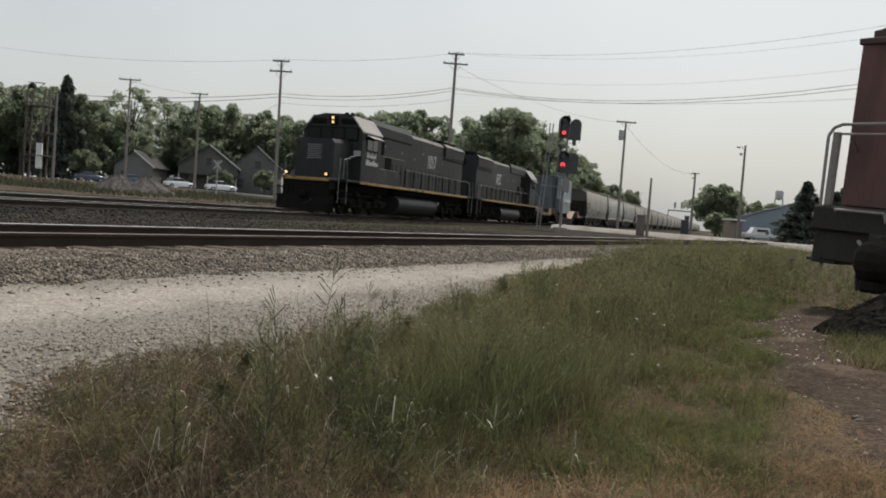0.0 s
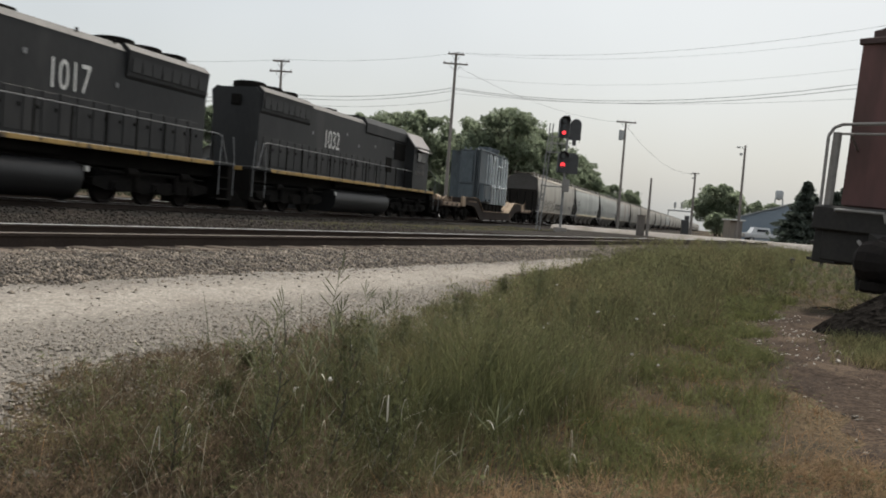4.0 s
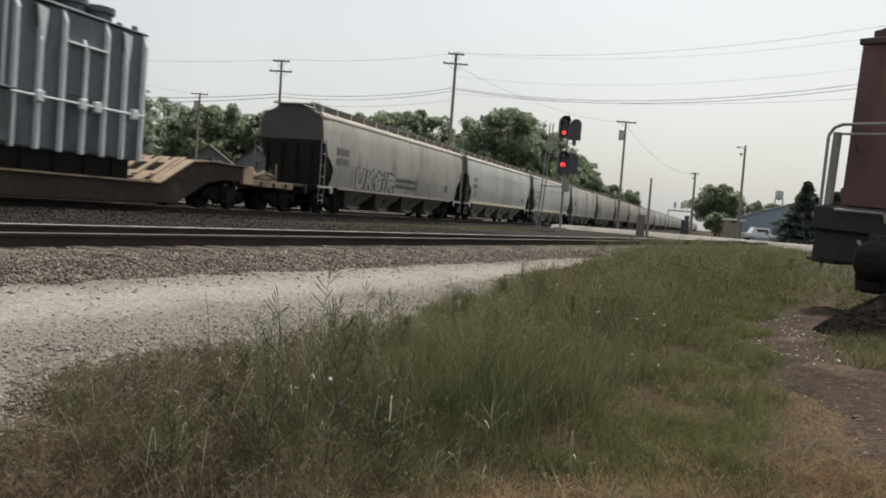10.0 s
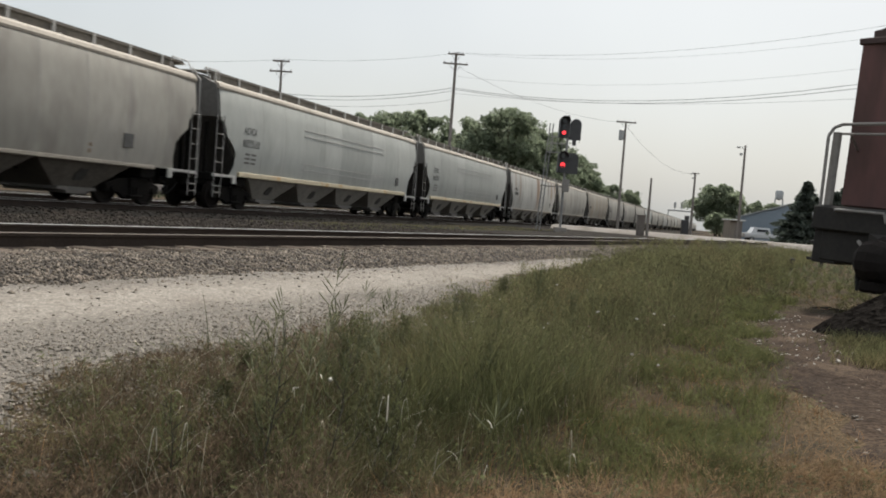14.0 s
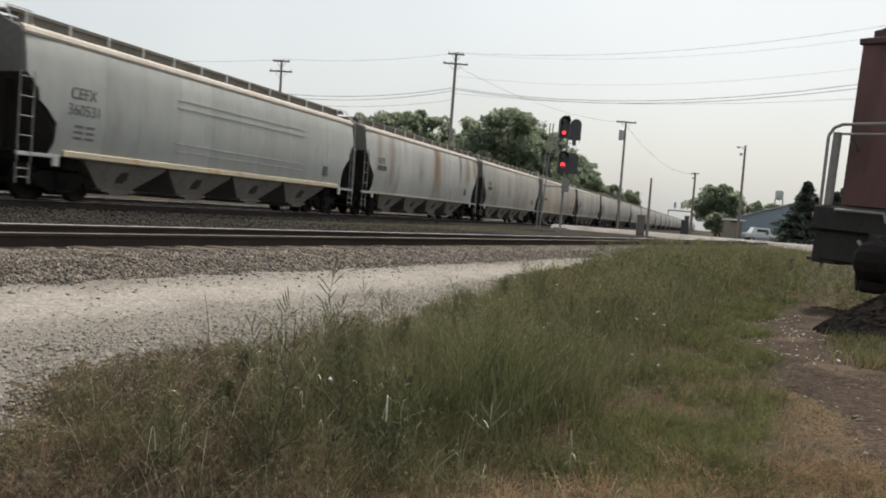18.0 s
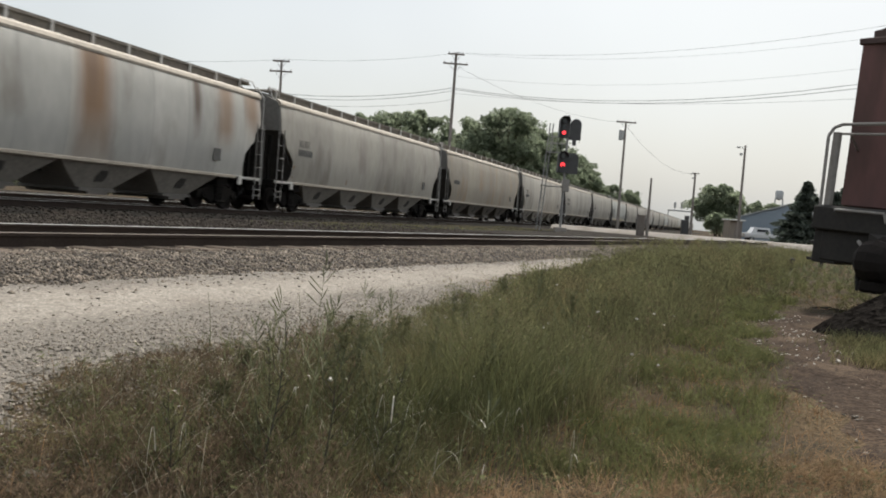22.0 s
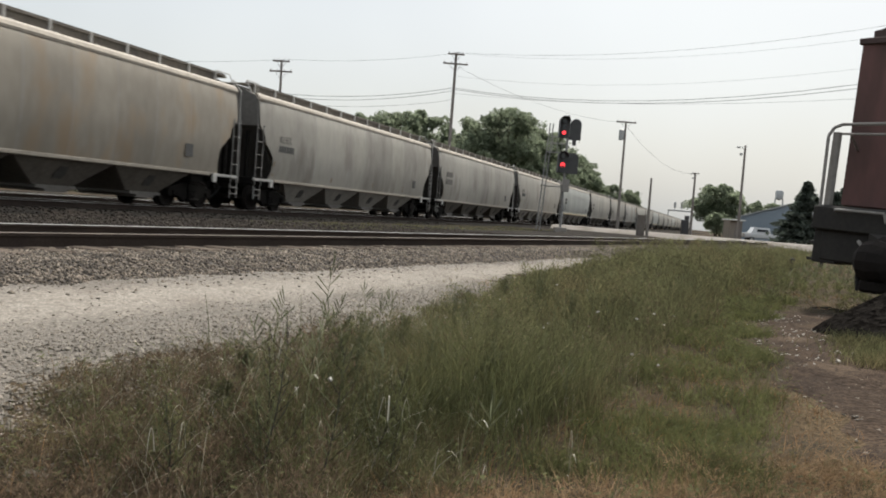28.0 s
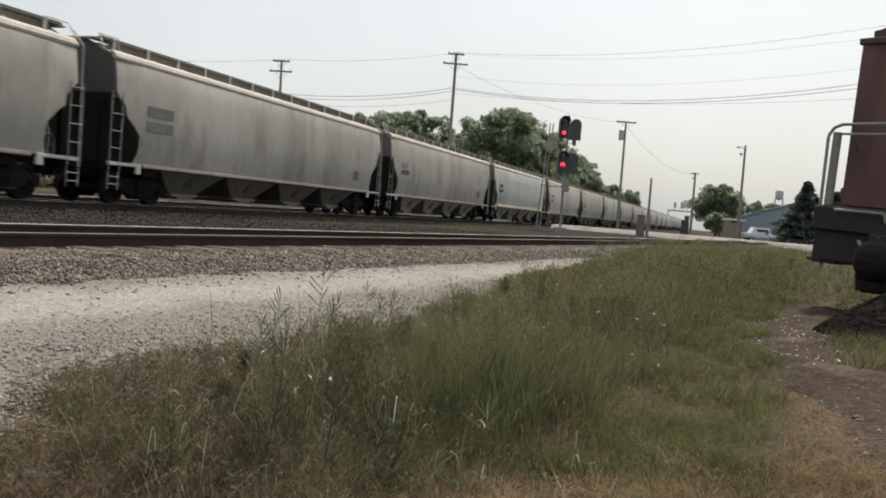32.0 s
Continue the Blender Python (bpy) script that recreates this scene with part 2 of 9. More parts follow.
M_YELLOW = material("faded_yellow_stripe", (0.43, 0.27, 0.075), (0.27, 0.175, 0.06), rough=0.65, big=2, small=12, third=(0.06, 0.045, 0.03), third_scale=2.2, third_cut=0.54)
M_WHITEPAINT = material("chalky_white_paint", (0.72, 0.71, 0.68), (0.55, 0.54, 0.51), rough=0.6, big=3, small=20)
M_HANDRAIL = material("worn_handrail_paint", (0.26, 0.26, 0.26), (0.14, 0.14, 0.14), rough=0.5, big=4, small=20)
M_GLASS = glass("dark_window_glass")
M_LAMP = material("headlight_glow", (0.9, 0.6, 0.3), (0.9, 0.6, 0.3), bump=0, emit=(1.0, 0.55, 0.22, 1.6))
M_RED = material("red_signal_glow", (0.8, 0.03, 0.03), (0.8, 0.03, 0.03), bump=0, emit=(1.0, 0.05, 0.06, 1.6))
M_SIGNAL = material("black_signal_paint", (0.05, 0.05, 0.052), (0.07, 0.07, 0.07), rough=0.6, big=3, small=20)
M_GALV = material("galvanised_steel", (0.42, 0.43, 0.43), (0.32, 0.33, 0.33), rough=0.5, metal=0.45, big=3, small=25)
M_POLE = material("weathered_pole_wood", (0.27, 0.24, 0.215), (0.18, 0.16, 0.145), rough=0.95, big=2, small=20, stretch=(1, 1, 0.08))
M_WIRE = material("black_cable", (0.05, 0.05, 0.052), rough=0.6, bump=0)
M_TRANS = material("transformer_blue_grey_paint", (0.112, 0.134, 0.146), (0.078, 0.094, 0.104), rough=0.6, big=0.7, small=7, bump=0.08, third=(0.052, 0.058, 0.060), third_scale=0.9, third_cut=0.54, stretch=(1, 1, 0.45), spec=0.3)
# rib colour whitened to hold the sun on the fins' edges
M_TRANSRIB = material("pale_pipe_and_sunlit_rib_paint", (0.74, 0.77, 0.78), (0.58, 0.61, 0.62), rough=0.45, big=2, small=12)
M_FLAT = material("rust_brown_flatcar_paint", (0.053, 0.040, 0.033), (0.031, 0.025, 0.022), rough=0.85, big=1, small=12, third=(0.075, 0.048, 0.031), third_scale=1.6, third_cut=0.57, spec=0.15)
M_TAN = material("tan_wood_and_flange_highlight", (0.30, 0.215, 0.145), (0.17, 0.12, 0.082), rough=0.85, big=1.5, small=14, third=(0.07, 0.05, 0.036), third_scale=1.6, third_cut=0.52)
M_CABOOSE = material("oxide_red_caboose_paint", (0.165, 0.085, 0.078), (0.125, 0.070, 0.064), rough=0.7, big=0.8, small=9, third=(0.095, 0.056, 0.050), third_scale=1.1, third_cut=0.56, stretch=(1, 1, 0.3), spec=0.25)
# house wall colours darkened to hold the shade of the trees
M_BRICK = material("shade_dulled_siding", (0.115, 0.112, 0.106), (0.085, 0.083, 0.079), rough=0.9, big=0.6, small=8, stretch=(1, 1, 3))
M_SIDING = material("shade_dulled_pale_siding", (0.17, 0.168, 0.162), (0.13, 0.128, 0.124), rough=0.9, big=0.6, small=8, stretch=(1, 1, 3))
M_SHINGLE = material("grey_shingles", (0.085, 0.08, 0.078), (0.055, 0.052, 0.051), rough=0.95, big=0.6, small=10, spec=0.1)
M_BLUEWALL = material("blue_grey_metal_siding", (0.24, 0.29, 0.34), (0.20, 0.245, 0.29), rough=0.6, big=0.3, small=6)
M_SHEDWOOD = material("pale_brown_shed_boards", (0.30, 0.255, 0.21), (0.21, 0.18, 0.15), rough=0.9, big=0.8, small=9, stretch=(4, 4, 1))
M_CABINET = material("dusty_brown_cabinet_paint", (0.19, 0.165, 0.145), (0.13, 0.113, 0.10), rough=0.8, big=1.5, small=12)
M_TRIM = material("white_trim", (0.72, 0.72, 0.70), (0.6, 0.6, 0.58), rough=0.6, big=1, small=10)
M_CARWHITE = material("white_car_paint", (0.72, 0.73, 0.74), (0.66, 0.67, 0.68), rough=0.22, big=1, small=10, bump=0)
M_CARBLUE = material("dark_blue_car_paint", (0.05, 0.07, 0.11), (0.04, 0.055, 0.09), rough=0.22, big=1, small=10, bump=0)
M_RUBBER = material("tyre_rubber", (0.02, 0.02, 0.02), (0.03, 0.03, 0.03), rough=0.9)
M_CONCRETE = material("pale_crossing_concrete", (0.37, 0.34, 0.305), (0.29, 0.265, 0.24), rough=0.95, big=0.3, small=6, third=(0.24, 0.215, 0.185), third_scale=0.4, third_cut=0.55, spec=0.15)
M_ASPHALT = material("worn_asphalt", (0.11, 0.105, 0.10), (0.08, 0.077, 0.074), rough=0.95, big=0.2, small=5)
M_BARK = material("tree_bark", (0.11, 0.09, 0.07), (0.07, 0.058, 0.047), rough=0.95, big=2, small=15)
# leaf colour raised beyond real foliage so that it carries the haze
M_LEAF = material("haze_lifted_foliage", (0.275, 0.315, 0.222), (0.215, 0.252, 0.175), rough=0.8, glow_through=0.8, big=0.25, small=3, bump=0, island=0.25, spec=0.1)
M_CONIFER = material("dark_conifer_needles", (0.12, 0.14, 0.115), (0.09, 0.108, 0.09), rough=0.8, glow_through=0.6, big=0.4, small=4, bump=0, island=0.4, spec=0.1)
M_GRASS = material("green_grass", (0.178, 0.175, 0.088), (0.080, 0.084, 0.043), rough=0.8, glow_through=0.58, big=0.9, small=3, bump=0, third=(0.18, 0.15, 0.082), third_scale=1.1, third_cut=0.54, island=0.55, spec=0.12)
M_DRYGRASS = material("dry_straw_grass", (0.33, 0.198, 0.098), (0.17, 0.100, 0.050), rough=0.85, glow_through=0.3, big=0.5, small=5, bump=0, island=0.6, spec=0.15)
M_TURF = material("withered_tan_turf", (0.39, 0.272, 0.160), (0.23, 0.155, 0.088), rough=0.85, glow_through=0.35, big=0.7, small=5, bump=0, island=0.5, spec=0.15)
M_FRESH = material("fresh_green_weeds", (0.178, 0.185, 0.078), (0.098, 0.106, 0.046), rough=0.8, glow_through=0.5, big=0.9, small=4, bump=0, island=0.45, spec=0.12)
M_PALEBLADE = material("pale_straw_and_lit_blades", (0.66, 0.62, 0.53), (0.46, 0.42, 0.34), rough=0.7, bump=0, each=0.3)
M_CABROOF = material("dark_caboose_roof_paint", (0.085, 0.05, 0.045), (0.06, 0.04, 0.036), rough=0.8, big=1, small=9)
M_CABDARK = material("black_caboose_ironwork", (0.033, 0.031, 0.030), (0.047, 0.043, 0.039), rough=0.8, big=2, small=15, spec=0.2)
M_CABRAIL = material("worn_grey_rail_paint", (0.28, 0.26, 0.24), (0.2, 0.185, 0.17), rough=0.55, big=3, small=20)
# blackened so that the ground by the caboose has its shade in the colour
M_SPOIL = material("shade_dark_cinders", (0.018, 0.016, 0.014), (0.010, 0.009, 0.0085), rough=1.0, big=2, small=18, bump=0.8, pebbles=(20, 0.6), spec=0.0)
M_BROAD = material("broad_weed_leaves", (0.150, 0.154, 0.072), (0.084, 0.094, 0.043), rough=0.8, glow_through=0.45, big=0.9, small=4, bump=0, third=(0.18, 0.145, 0.08), third_scale=1.4, third_cut=0.54, island=0.5, spec=0.12)
# dark cinders, with shade beside the train added to the colour
M_CINDERYARD = material("shade_dark_yard_cinders", (0.035, 0.029, 0.024), (0.019, 0.016, 0.0135), rough=1.0, big=0.5, small=9, bump=0.6, third=(0.034, 0.034, 0.022), third_scale=0.35, third_cut=0.55, pebbles=(14, 0.5), spec=0.1)
M_RUSTYLAT = material("weathered_lattice_steel", (0.13, 0.105, 0.095), (0.09, 0.075, 0.07), rough=0.8, big=2, small=12)
M_BROWNWEED = material("brown_dying_weeds", (0.182, 0.132, 0.088), (0.100, 0.074, 0.052), rough=0.85, glow_through=0.4, big=0.6, small=4, bump=0, third=(0.095, 0.10, 0.05), third_scale=1.1, third_cut=0.54, island=0.5, spec=0.1)
M_DULLVERGE = material("dull_verge_grass", (0.088, 0.096, 0.062), (0.054, 0.060, 0.040), rough=0.9, glow_through=0.35, big=0.2, small=2, bump=0, third=(0.095, 0.088, 0.062), third_scale=0.3, third_cut=0.5, island=0.3, spec=0.1)
M_VERGE = material("pale_dry_verge_grass", (0.18, 0.188, 0.115), (0.112, 0.122, 0.072), rough=0.85, glow_through=0.4, big=0.2, small=2, bump=0, third=(0.19, 0.155, 0.105), third_scale=0.3, third_cut=0.5, island=0.3, spec=0.1)
M_YARDSTONE = material("grimy_yard_stone", (0.072, 0.060, 0.050), (0.030, 0.025, 0.021), rough=0.9, big=4, small=30, bump=0.3, island=0.7, spec=0.2)
# dark ballast blackened further to carry the train's shadow in its colour
M_DARKSTONE = material("shade_dark_ballast_stone", (0.034, 0.029, 0.025), (0.014, 0.012, 0.011), rough=0.95, big=5, small=40, bump=0.3, island=0.6, spec=0.15)
M_DARKBED = material("shade_dark_ballast_bed", (0.020, 0.018, 0.016), (0.011, 0.010, 0.009), rough=1.0, big=1.0, small=16, bump=0.9, third=(0.028, 0.023, 0.019), third_scale=0.7, third_cut=0.52, pebbles=(17, 0.6), spec=0.1)
M_WHITESTONE = material("white_pebbles", (0.58, 0.55, 0.50), (0.42, 0.40, 0.36), rough=0.9, big=3, small=30, bump=0.2, island=0.35, spec=0.2)
M_LATTICE = material("dull_grey_mast_paint", (0.30, 0.295, 0.29), (0.22, 0.215, 0.21), rough=0.7, metal=0.2, big=3, small=20)
M_STRAW = material("bleached_straw", (0.44, 0.40, 0.31), (0.28, 0.25, 0.185), rough=0.8, glow_through=0.2, big=1, small=6, bump=0, island=0.5, spec=0.2)

# ---- ground ----
COS_N = 1 / math.sqrt(1 + NEAR_SLOPE ** 2)
rng = np.random.default_rng(7)


def step(x, a, b):
    k = np.clip((x - a) / (b - a), 0, 1)
    return k * k * (3 - 2 * k)


def ripple(x, y):
    return 0.5 * np.sin(1.3 * x + 0.7 * y) * np.cos(0.9 * y - 0.4 * x + 1) + 0.3 * np.sin(2.9 * x - 1.7 * y + 2) + 0.2 * np.sin(5.3 * y + 3.7 * x)


def off_near(x, y):
    """Distance from the near track's centre line, on the lane's side."""
    return (NEAR + NEAR_SLOPE * x - y) * COS_N


def gz(x, y):
    """Height of the ground."""
    x, y = np.asarray(x, float), np.asarray(y, float)
    o = off_near(x, y)
    z = 0.13 - 0.10 * step(o, 2.0, 4.5) - 0.14 * step(o, 4.2, 6.5)
    wild = step(o, 3.6, 5.0) * (1 - step(np.abs(x), 60, 120))
    z = z + 0.025 * wild * ripple(x, y) + 0.012 * ripple(2.1 * x, 2.3 * y) * (1 - step(np.abs(x), 40, 60))
    far = step(y, 21, 34)
    z = z + 0.45 * far + 0.75 * step(y, 50, 72)
    return z


def grid_sheet(name, xs, ys, height, mat, keep=None):
    X, Y = np.meshgrid(xs, ys, indexing="ij")
    Z = height(X, Y)
    n, m = len(xs), len(ys)
    verts = np.stack([X, Y, Z], -1).reshape(-1, 3)
    i, j = np.meshgrid(np.arange(n - 1), np.arange(m - 1), indexing="ij")
    a = (i * m + j).ravel()
    faces = np.stack([a, a + m, a + m + 1, a + 1], 1)
    if keep is not None:
        c = verts[faces].mean(1)
        faces = faces[keep(c[:, 0], c[:, 1])]
    ob = arrays_mesh(name, verts, faces, mat)
    ob.data.shade_smooth()
    return ob


def arrays_mesh(name, verts, faces, mat, parent=None):
    """A mesh from arrays of corners and of equal faces."""
    me = bpy.data.meshes.new(name)
    k = faces.shape[1]
    me.vertices.add(len(verts))
    me.vertices.foreach_set("co", np.ascontiguousarray(verts, np.float32).ravel())
    me.loops.add(faces.size)
    me.loops.foreach_set("vertex_index", np.ascontiguousarray(faces, np.int32).ravel())
    me.polygons.add(len(faces))
    me.polygons.foreach_set("loop_start", np.arange(0, faces.size, k, dtype=np.int32))
    me.update(calc_edges=True)
    me.materials.append(mat)
    ob = new(name, me)
    if parent:
        ob.parent = parent
    return ob


def spread(*steps):
    return np.unique(np.concatenate([np.arange(a, b, s) for a, b, s in steps]))


gx = spread((-3000, -300, 300), (-300, -20, 20), (-20, 40, 0.25), (40, 150, 2.5), (150, 400, 25), (400, 3001, 200))
gy = spread((-3000, -200, 280), (-200, -20, 15), (-20, 9, 0.25), (9, 36, 1.0), (36, 90, 3), (90, 300, 30), (300, 3001, 300))
tagged(grid_sheet("ground", gx, gy, gz, M_SOIL), "dry brown soil with thin worn grass, slightly uneven", "ground", kind="structure")


def grass_edge(x):
    """Where the grass ends and the lane's gravel begins."""
    return np.interp(x, [-4, 2.2, 2.9, 3.4, 3.8, 4.4, 5.0, 5.5, 5.9, 6.6, 7.6, 10.0, 13.5, 16.2, 20.4, 200], [1.0, 2.35, 2.78, 3.02, 3.08, 2.92, 2.82, 2.68, 2.48, 2.46, 2.56, 2.68, 2.7, 2.45, 2.25, -25.8])


def lane_in(x, y):
    return (y > grass_edge(x) - 0.30 + 0.16 * np.sin(4.3 * x) + 0.12 * np.sin(9.7 * x + 2) + 0.08 * np.sin(23 * x + 5 * y)) & (off_near(x, y) > 1.4)


lx, ly = spread((-12, 1, 0.2), (1, 14, 0.07), (14, 45, 0.2), (45, 140, 1.5)), spread((-20, -1, 0.3), (-1, 2, 0.12), (2, 5, 0.06), (5, 9, 0.15))
lane_z = lambda x, y: gz(x, y) - 0.03 + 0.05 * step(y - grass_edge(x) + 0.5, 0, 1.0) + 0.012 * np.sin(2 * math.pi * (off_near(x, y) - 2.0) / 1.7) + 0.006 * ripple(3 * x, 4 * y) + (0.018 * ripple(5 * x, 6 * y) + 0.012 * ripple(14 * x, 11 * y)) * (1 - step(y - grass_edge(x), 0.1, 0.5))
tagged(grid_sheet("gravel_road", lx, ly, lane_z, M_LANE, lane_in), "pale crushed-limestone service lane with faint wheel ruts", "road", kind="structure")

dirt_edge = lambda x, y: ((x - 8.9) / 5.2) ** 2 + ((y + 1.45) / 1.12) ** 2 - 0.18 * np.sin(3 * x) - 0.15 * np.sin(5 * y + 1) - 0.1 * np.sin(9 * x + 4 * y)
dirt_in = lambda x, y: dirt_edge(x, y) < 1.0
tagged(grid_sheet("footpath", spread((3, 16, 0.1)), spread((-4.5, 0.8, 0.08)), lambda x, y: gz(x, y) + 0.02 - 0.045 * step(dirt_edge(x, y), 0.6, 1.2) + 0.008 * ripple(4 * x, 5 * y), M_DIRT, lambda x, y: dirt_edge(x, y) < 1.2),
       "trodden bare earth path with scattered stones", "path", kind="structure")


yard_in = lambda x, y: (off_near(x, y) < -1.2) & (y < 30 + 1.2 * np.sin(0.3 * x) + 0.7 * np.sin(0.9 * x))
tagged(grid_sheet("yard", spread((-150, -10, 5), (-10, 66, 0.8), (66, 300, 6)), spread((5, 32, 0.7)), lambda x, y: gz(x, y) + 0.035 - 0.08 * step(y, 28, 31) + 0.01 * ripple(x, y), M_CINDERYARD, yard_in),
       "dark cinders and old ballast between the tracks, darkened further for the train's shade", "ground", kind="structure")

# ---- tracks ----
RAIL_PROFILE = [(-0.07, -0.17), (0.07, -0.17), (0.07, -0.155), (0.012, -0.135), (0.012, -0.045), (0.036, -0.035), (0.036, -0.004), (-0.036, -0.004), (-0.036, -0.035), (-0.012, -0.045), (-0.012, -0.135), (-0.07, -0.155)]
HEAD_PROFILE = [(-0.036, -0.004), (0.036, -0.004), (0.034, 0.0), (-0.034, 0.0)]
tie_mesh = Geo().box(-0.115, 0.115, -1.3, 1.3, -0.18, 0.0, 0.015).mesh("tie", M_TIE)
dark_tie_mesh = Geo().box(-0.115, 0.115, -1.3, 1.3, -0.18, 0.0, 0.015).mesh("tie", M_DARKTIE)


def rail_track(name, y0, sl, x0, x1, label, ties_from, ties_to, bed_half=1.75, bed_drop=0.30, bed_mat=None):
    top = new(name)
    top.matrix_world = Matrix.Translation((0, y0, RAIL)) @ pose(0, 0, 0, 0, 0, math.degrees(math.atan(sl)))
    tagged(top, label, "railway track", kind="structure")
    for side in (-1, 1):
        y = side * 0.7525
        rail = part("rail", Geo().along([(y + a, b) for a, b in RAIL_PROFILE], x0, x1), M_RAIL, top)
        part("rail_head", Geo().along([(y + a, b) for a, b in HEAD_PROFILE], x0, x1), M_DULLHEAD if sl < -0.1 and side < 0 else M_RAILTOP, rail, "polished bright running surface")
    w = bed_half
    bed = [(-w - 0.75, -bed_drop - 0.10), (w + 0.75, -bed_drop - 0.10), (w + 0.55, -bed_drop), (w, -0.185), (1.2, -0.158), (-1.2, -0.158), (-w, -0.185), (-w - 0.55, -bed_drop)]
    part("ballast_bed", Geo().along(bed, x0, x1), bed_mat or M_BED, top, "crushed stone ballast")
    n = int((ties_to - ties_from) / 0.5)
    for i in range(n):
        t = new("tie", dark_tie_mesh if bed_mat else tie_mesh)
        t.parent = top
        t.location = (ties_from + 0.5 * i + random.uniform(-0.03, 0.03), random.uniform(-0.05, 0.05), -0.135 + random.uniform(-0.012, 0.006))
        t.rotation_euler = (0, 0, random.uniform(-0.012, 0.012))
    g = Geo()
    for i in range(int((min(x1, 170) - ties_to) / 0.5)):
        x = ties_to + 0.5 * i
        g.box(x - 0.11, x + 0.11, -1.3, 1.3, -0.3, -0.135)
    tagged(part("far_ties", g, M_DARKTIE if bed_mat else M_TIE, top), kind="stuff")
    return top


near_track = rail_track("near_track", NEAR, NEAR_SLOPE, -60, 260, "rusty near rail track with bright rail heads on grey ballast", -2, 80)
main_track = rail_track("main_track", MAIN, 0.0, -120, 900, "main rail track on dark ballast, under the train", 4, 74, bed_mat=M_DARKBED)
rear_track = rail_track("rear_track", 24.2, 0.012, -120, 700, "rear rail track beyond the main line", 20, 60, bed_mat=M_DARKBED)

# loose ballast stones
OCTA_V = np.array([(1, 0, 0), (-1, 0, 0), (0, 1, 0), (0, -1, 0), (0, 0, 1), (0, 0, -1)]) * 1.15
OCTA_F = np.array([(0, 2, 4), (2, 1, 4), (1, 3, 4), (3, 0, 4), (2, 0, 5), (1, 2, 5), (3, 1, 5), (0, 3, 5)])


def stones(name, x, y, z, size, mat, label, flat=0.7):
    n = len(x)
    s = size[:, None] * rng.uniform(0.6, 1.3, (n, 3)) * (1, 1, flat)
    a = rng.uniform(0, 6.28, n)
    v = (OCTA_V[None] * rng.uniform(0.7, 1.25, (n, 6, 1)) + rng.uniform(-0.4, 0.4, (n, 6, 3))) * s[:, None, :] * 0.5
    t = rng.uniform(-0.6, 0.6, n)
    v = np.stack([v[..., 0], v[..., 1] * np.cos(t)[:, None] - v[..., 2] * np.sin(t)[:, None], v[..., 1] * np.sin(t)[:, None] + v[..., 2] * np.cos(t)[:, None]], -1)
    c, q = np.cos(a)[:, None], np.sin(a)[:, None]
    v = np.stack([v[..., 0] * c - v[..., 1] * q, v[..., 0] * q + v[..., 1] * c, v[..., 2]], -1) + np.stack([x, y, z], -1)[:, None, :]
    f = (OCTA_F[None] + 6 * np.arange(n)[:, None, None]).reshape(-1, 3)
    return tagged(arrays_mesh(name, v.reshape(-1, 3), f, mat), label, "gravel", kind="stuff")


def bed_z(o):
    return RAIL + np.interp(o, [0, 1.2, 1.75, 2.3, 2.5], [-0.158, -0.158, -0.185, -0.30, -0.38])


def near_bed(n, x0, x1, o0, o1, size):
    x, o = x0 + (x1 - x0) * rng.uniform(0, 1, n) ** 1.5, rng.uniform(o0, o1, n)
    y = NEAR + NEAR_SLOPE * x - o / COS_N
    return x, y, np.maximum(bed_z(np.abs(o)), gz(x, y)) + 0.004, rng.uniform(0.6, 1.35, n) * size


stones("ballast_stones", *near_bed(58000, 3, 32, 0.95, 2.75, 0.031), M_STONE, "loose grey crushed stones on the ballast shoulder")
stones("crib_stones", *near_bed(4500, 3, 30, -1.9, 0.95, 0.05), M_STONE, "loose grey stones between the ties")
x, y, z, size = near_bed(9000, 4, 34, -3.2, -0.85, 0.042)
stones("far_shoulder_stones", x, y, np.maximum(z, gz(x, y) + 0.045), size, M_BED, "grey-brown stones behind the near track")
n = 2600
x, y = rng.uniform(4, 50, n), MAIN - rng.uniform(1.3, 2.8, n)
stones("main_ballast_stones", x, y, bed_z(MAIN - y) + 0.01, rng.uniform(0.04, 0.09, n), M_DARKSTONE, "loose stones beside the main track, darkened for the train's shadow")
n = 26000
x = 5 + 32 * rng.uniform(0, 1, n) ** 1.3
y = NEAR + NEAR_SLOPE * x + rng.uniform(1.9, 10.5, n)
ok = y < MAIN - 2.4
stones("yard_stones", x[ok], y[ok], gz(x, y)[ok] + 0.045, rng.uniform(0.03, 0.075, n)[ok], M_YARDSTONE, "grey-brown stones strewn between the tracks", 0.55)
# lane chippings: a few on the wheel tracks, many along the near edge
n = 38000
x = 1.9 + 15.5 * rng.uniform(0, 1, n) ** 1.3
y = NEAR + NEAR_SLOPE * x - rng.normal(4.75, 0.55, n)
ok = off_near(x, y) > 2.2
x, y = x[ok], y[ok]
stones("lane_chippings", x, y, np.maximum(lane_z(x, y), gz(x, y)) + 0.001, rng.uniform(0.008, 0.028, len(x)), M_PALE_STONE, "pale limestone chippings along the lane's edge", 0.5)
n = 700
x = 2.5 + 22 * rng.uniform(0, 1, n) ** 1.3
y = NEAR + NEAR_SLOPE * x - rng.uniform(1.9, 4.6, n) ** 1.0
stones("lane_pebbles", x, y, lane_z(x, y), rng.uniform(0.010, 0.030, n), M_STONE, "scattered grey pebbles on the lane", 0.5)
n = 1500
x = 2.5 + 26 * rng.uniform(0, 1, n) ** 1.3
y = NEAR + NEAR_SLOPE * x - 2.0 - np.abs(rng.normal(0, 0.33, n)) - 0.25
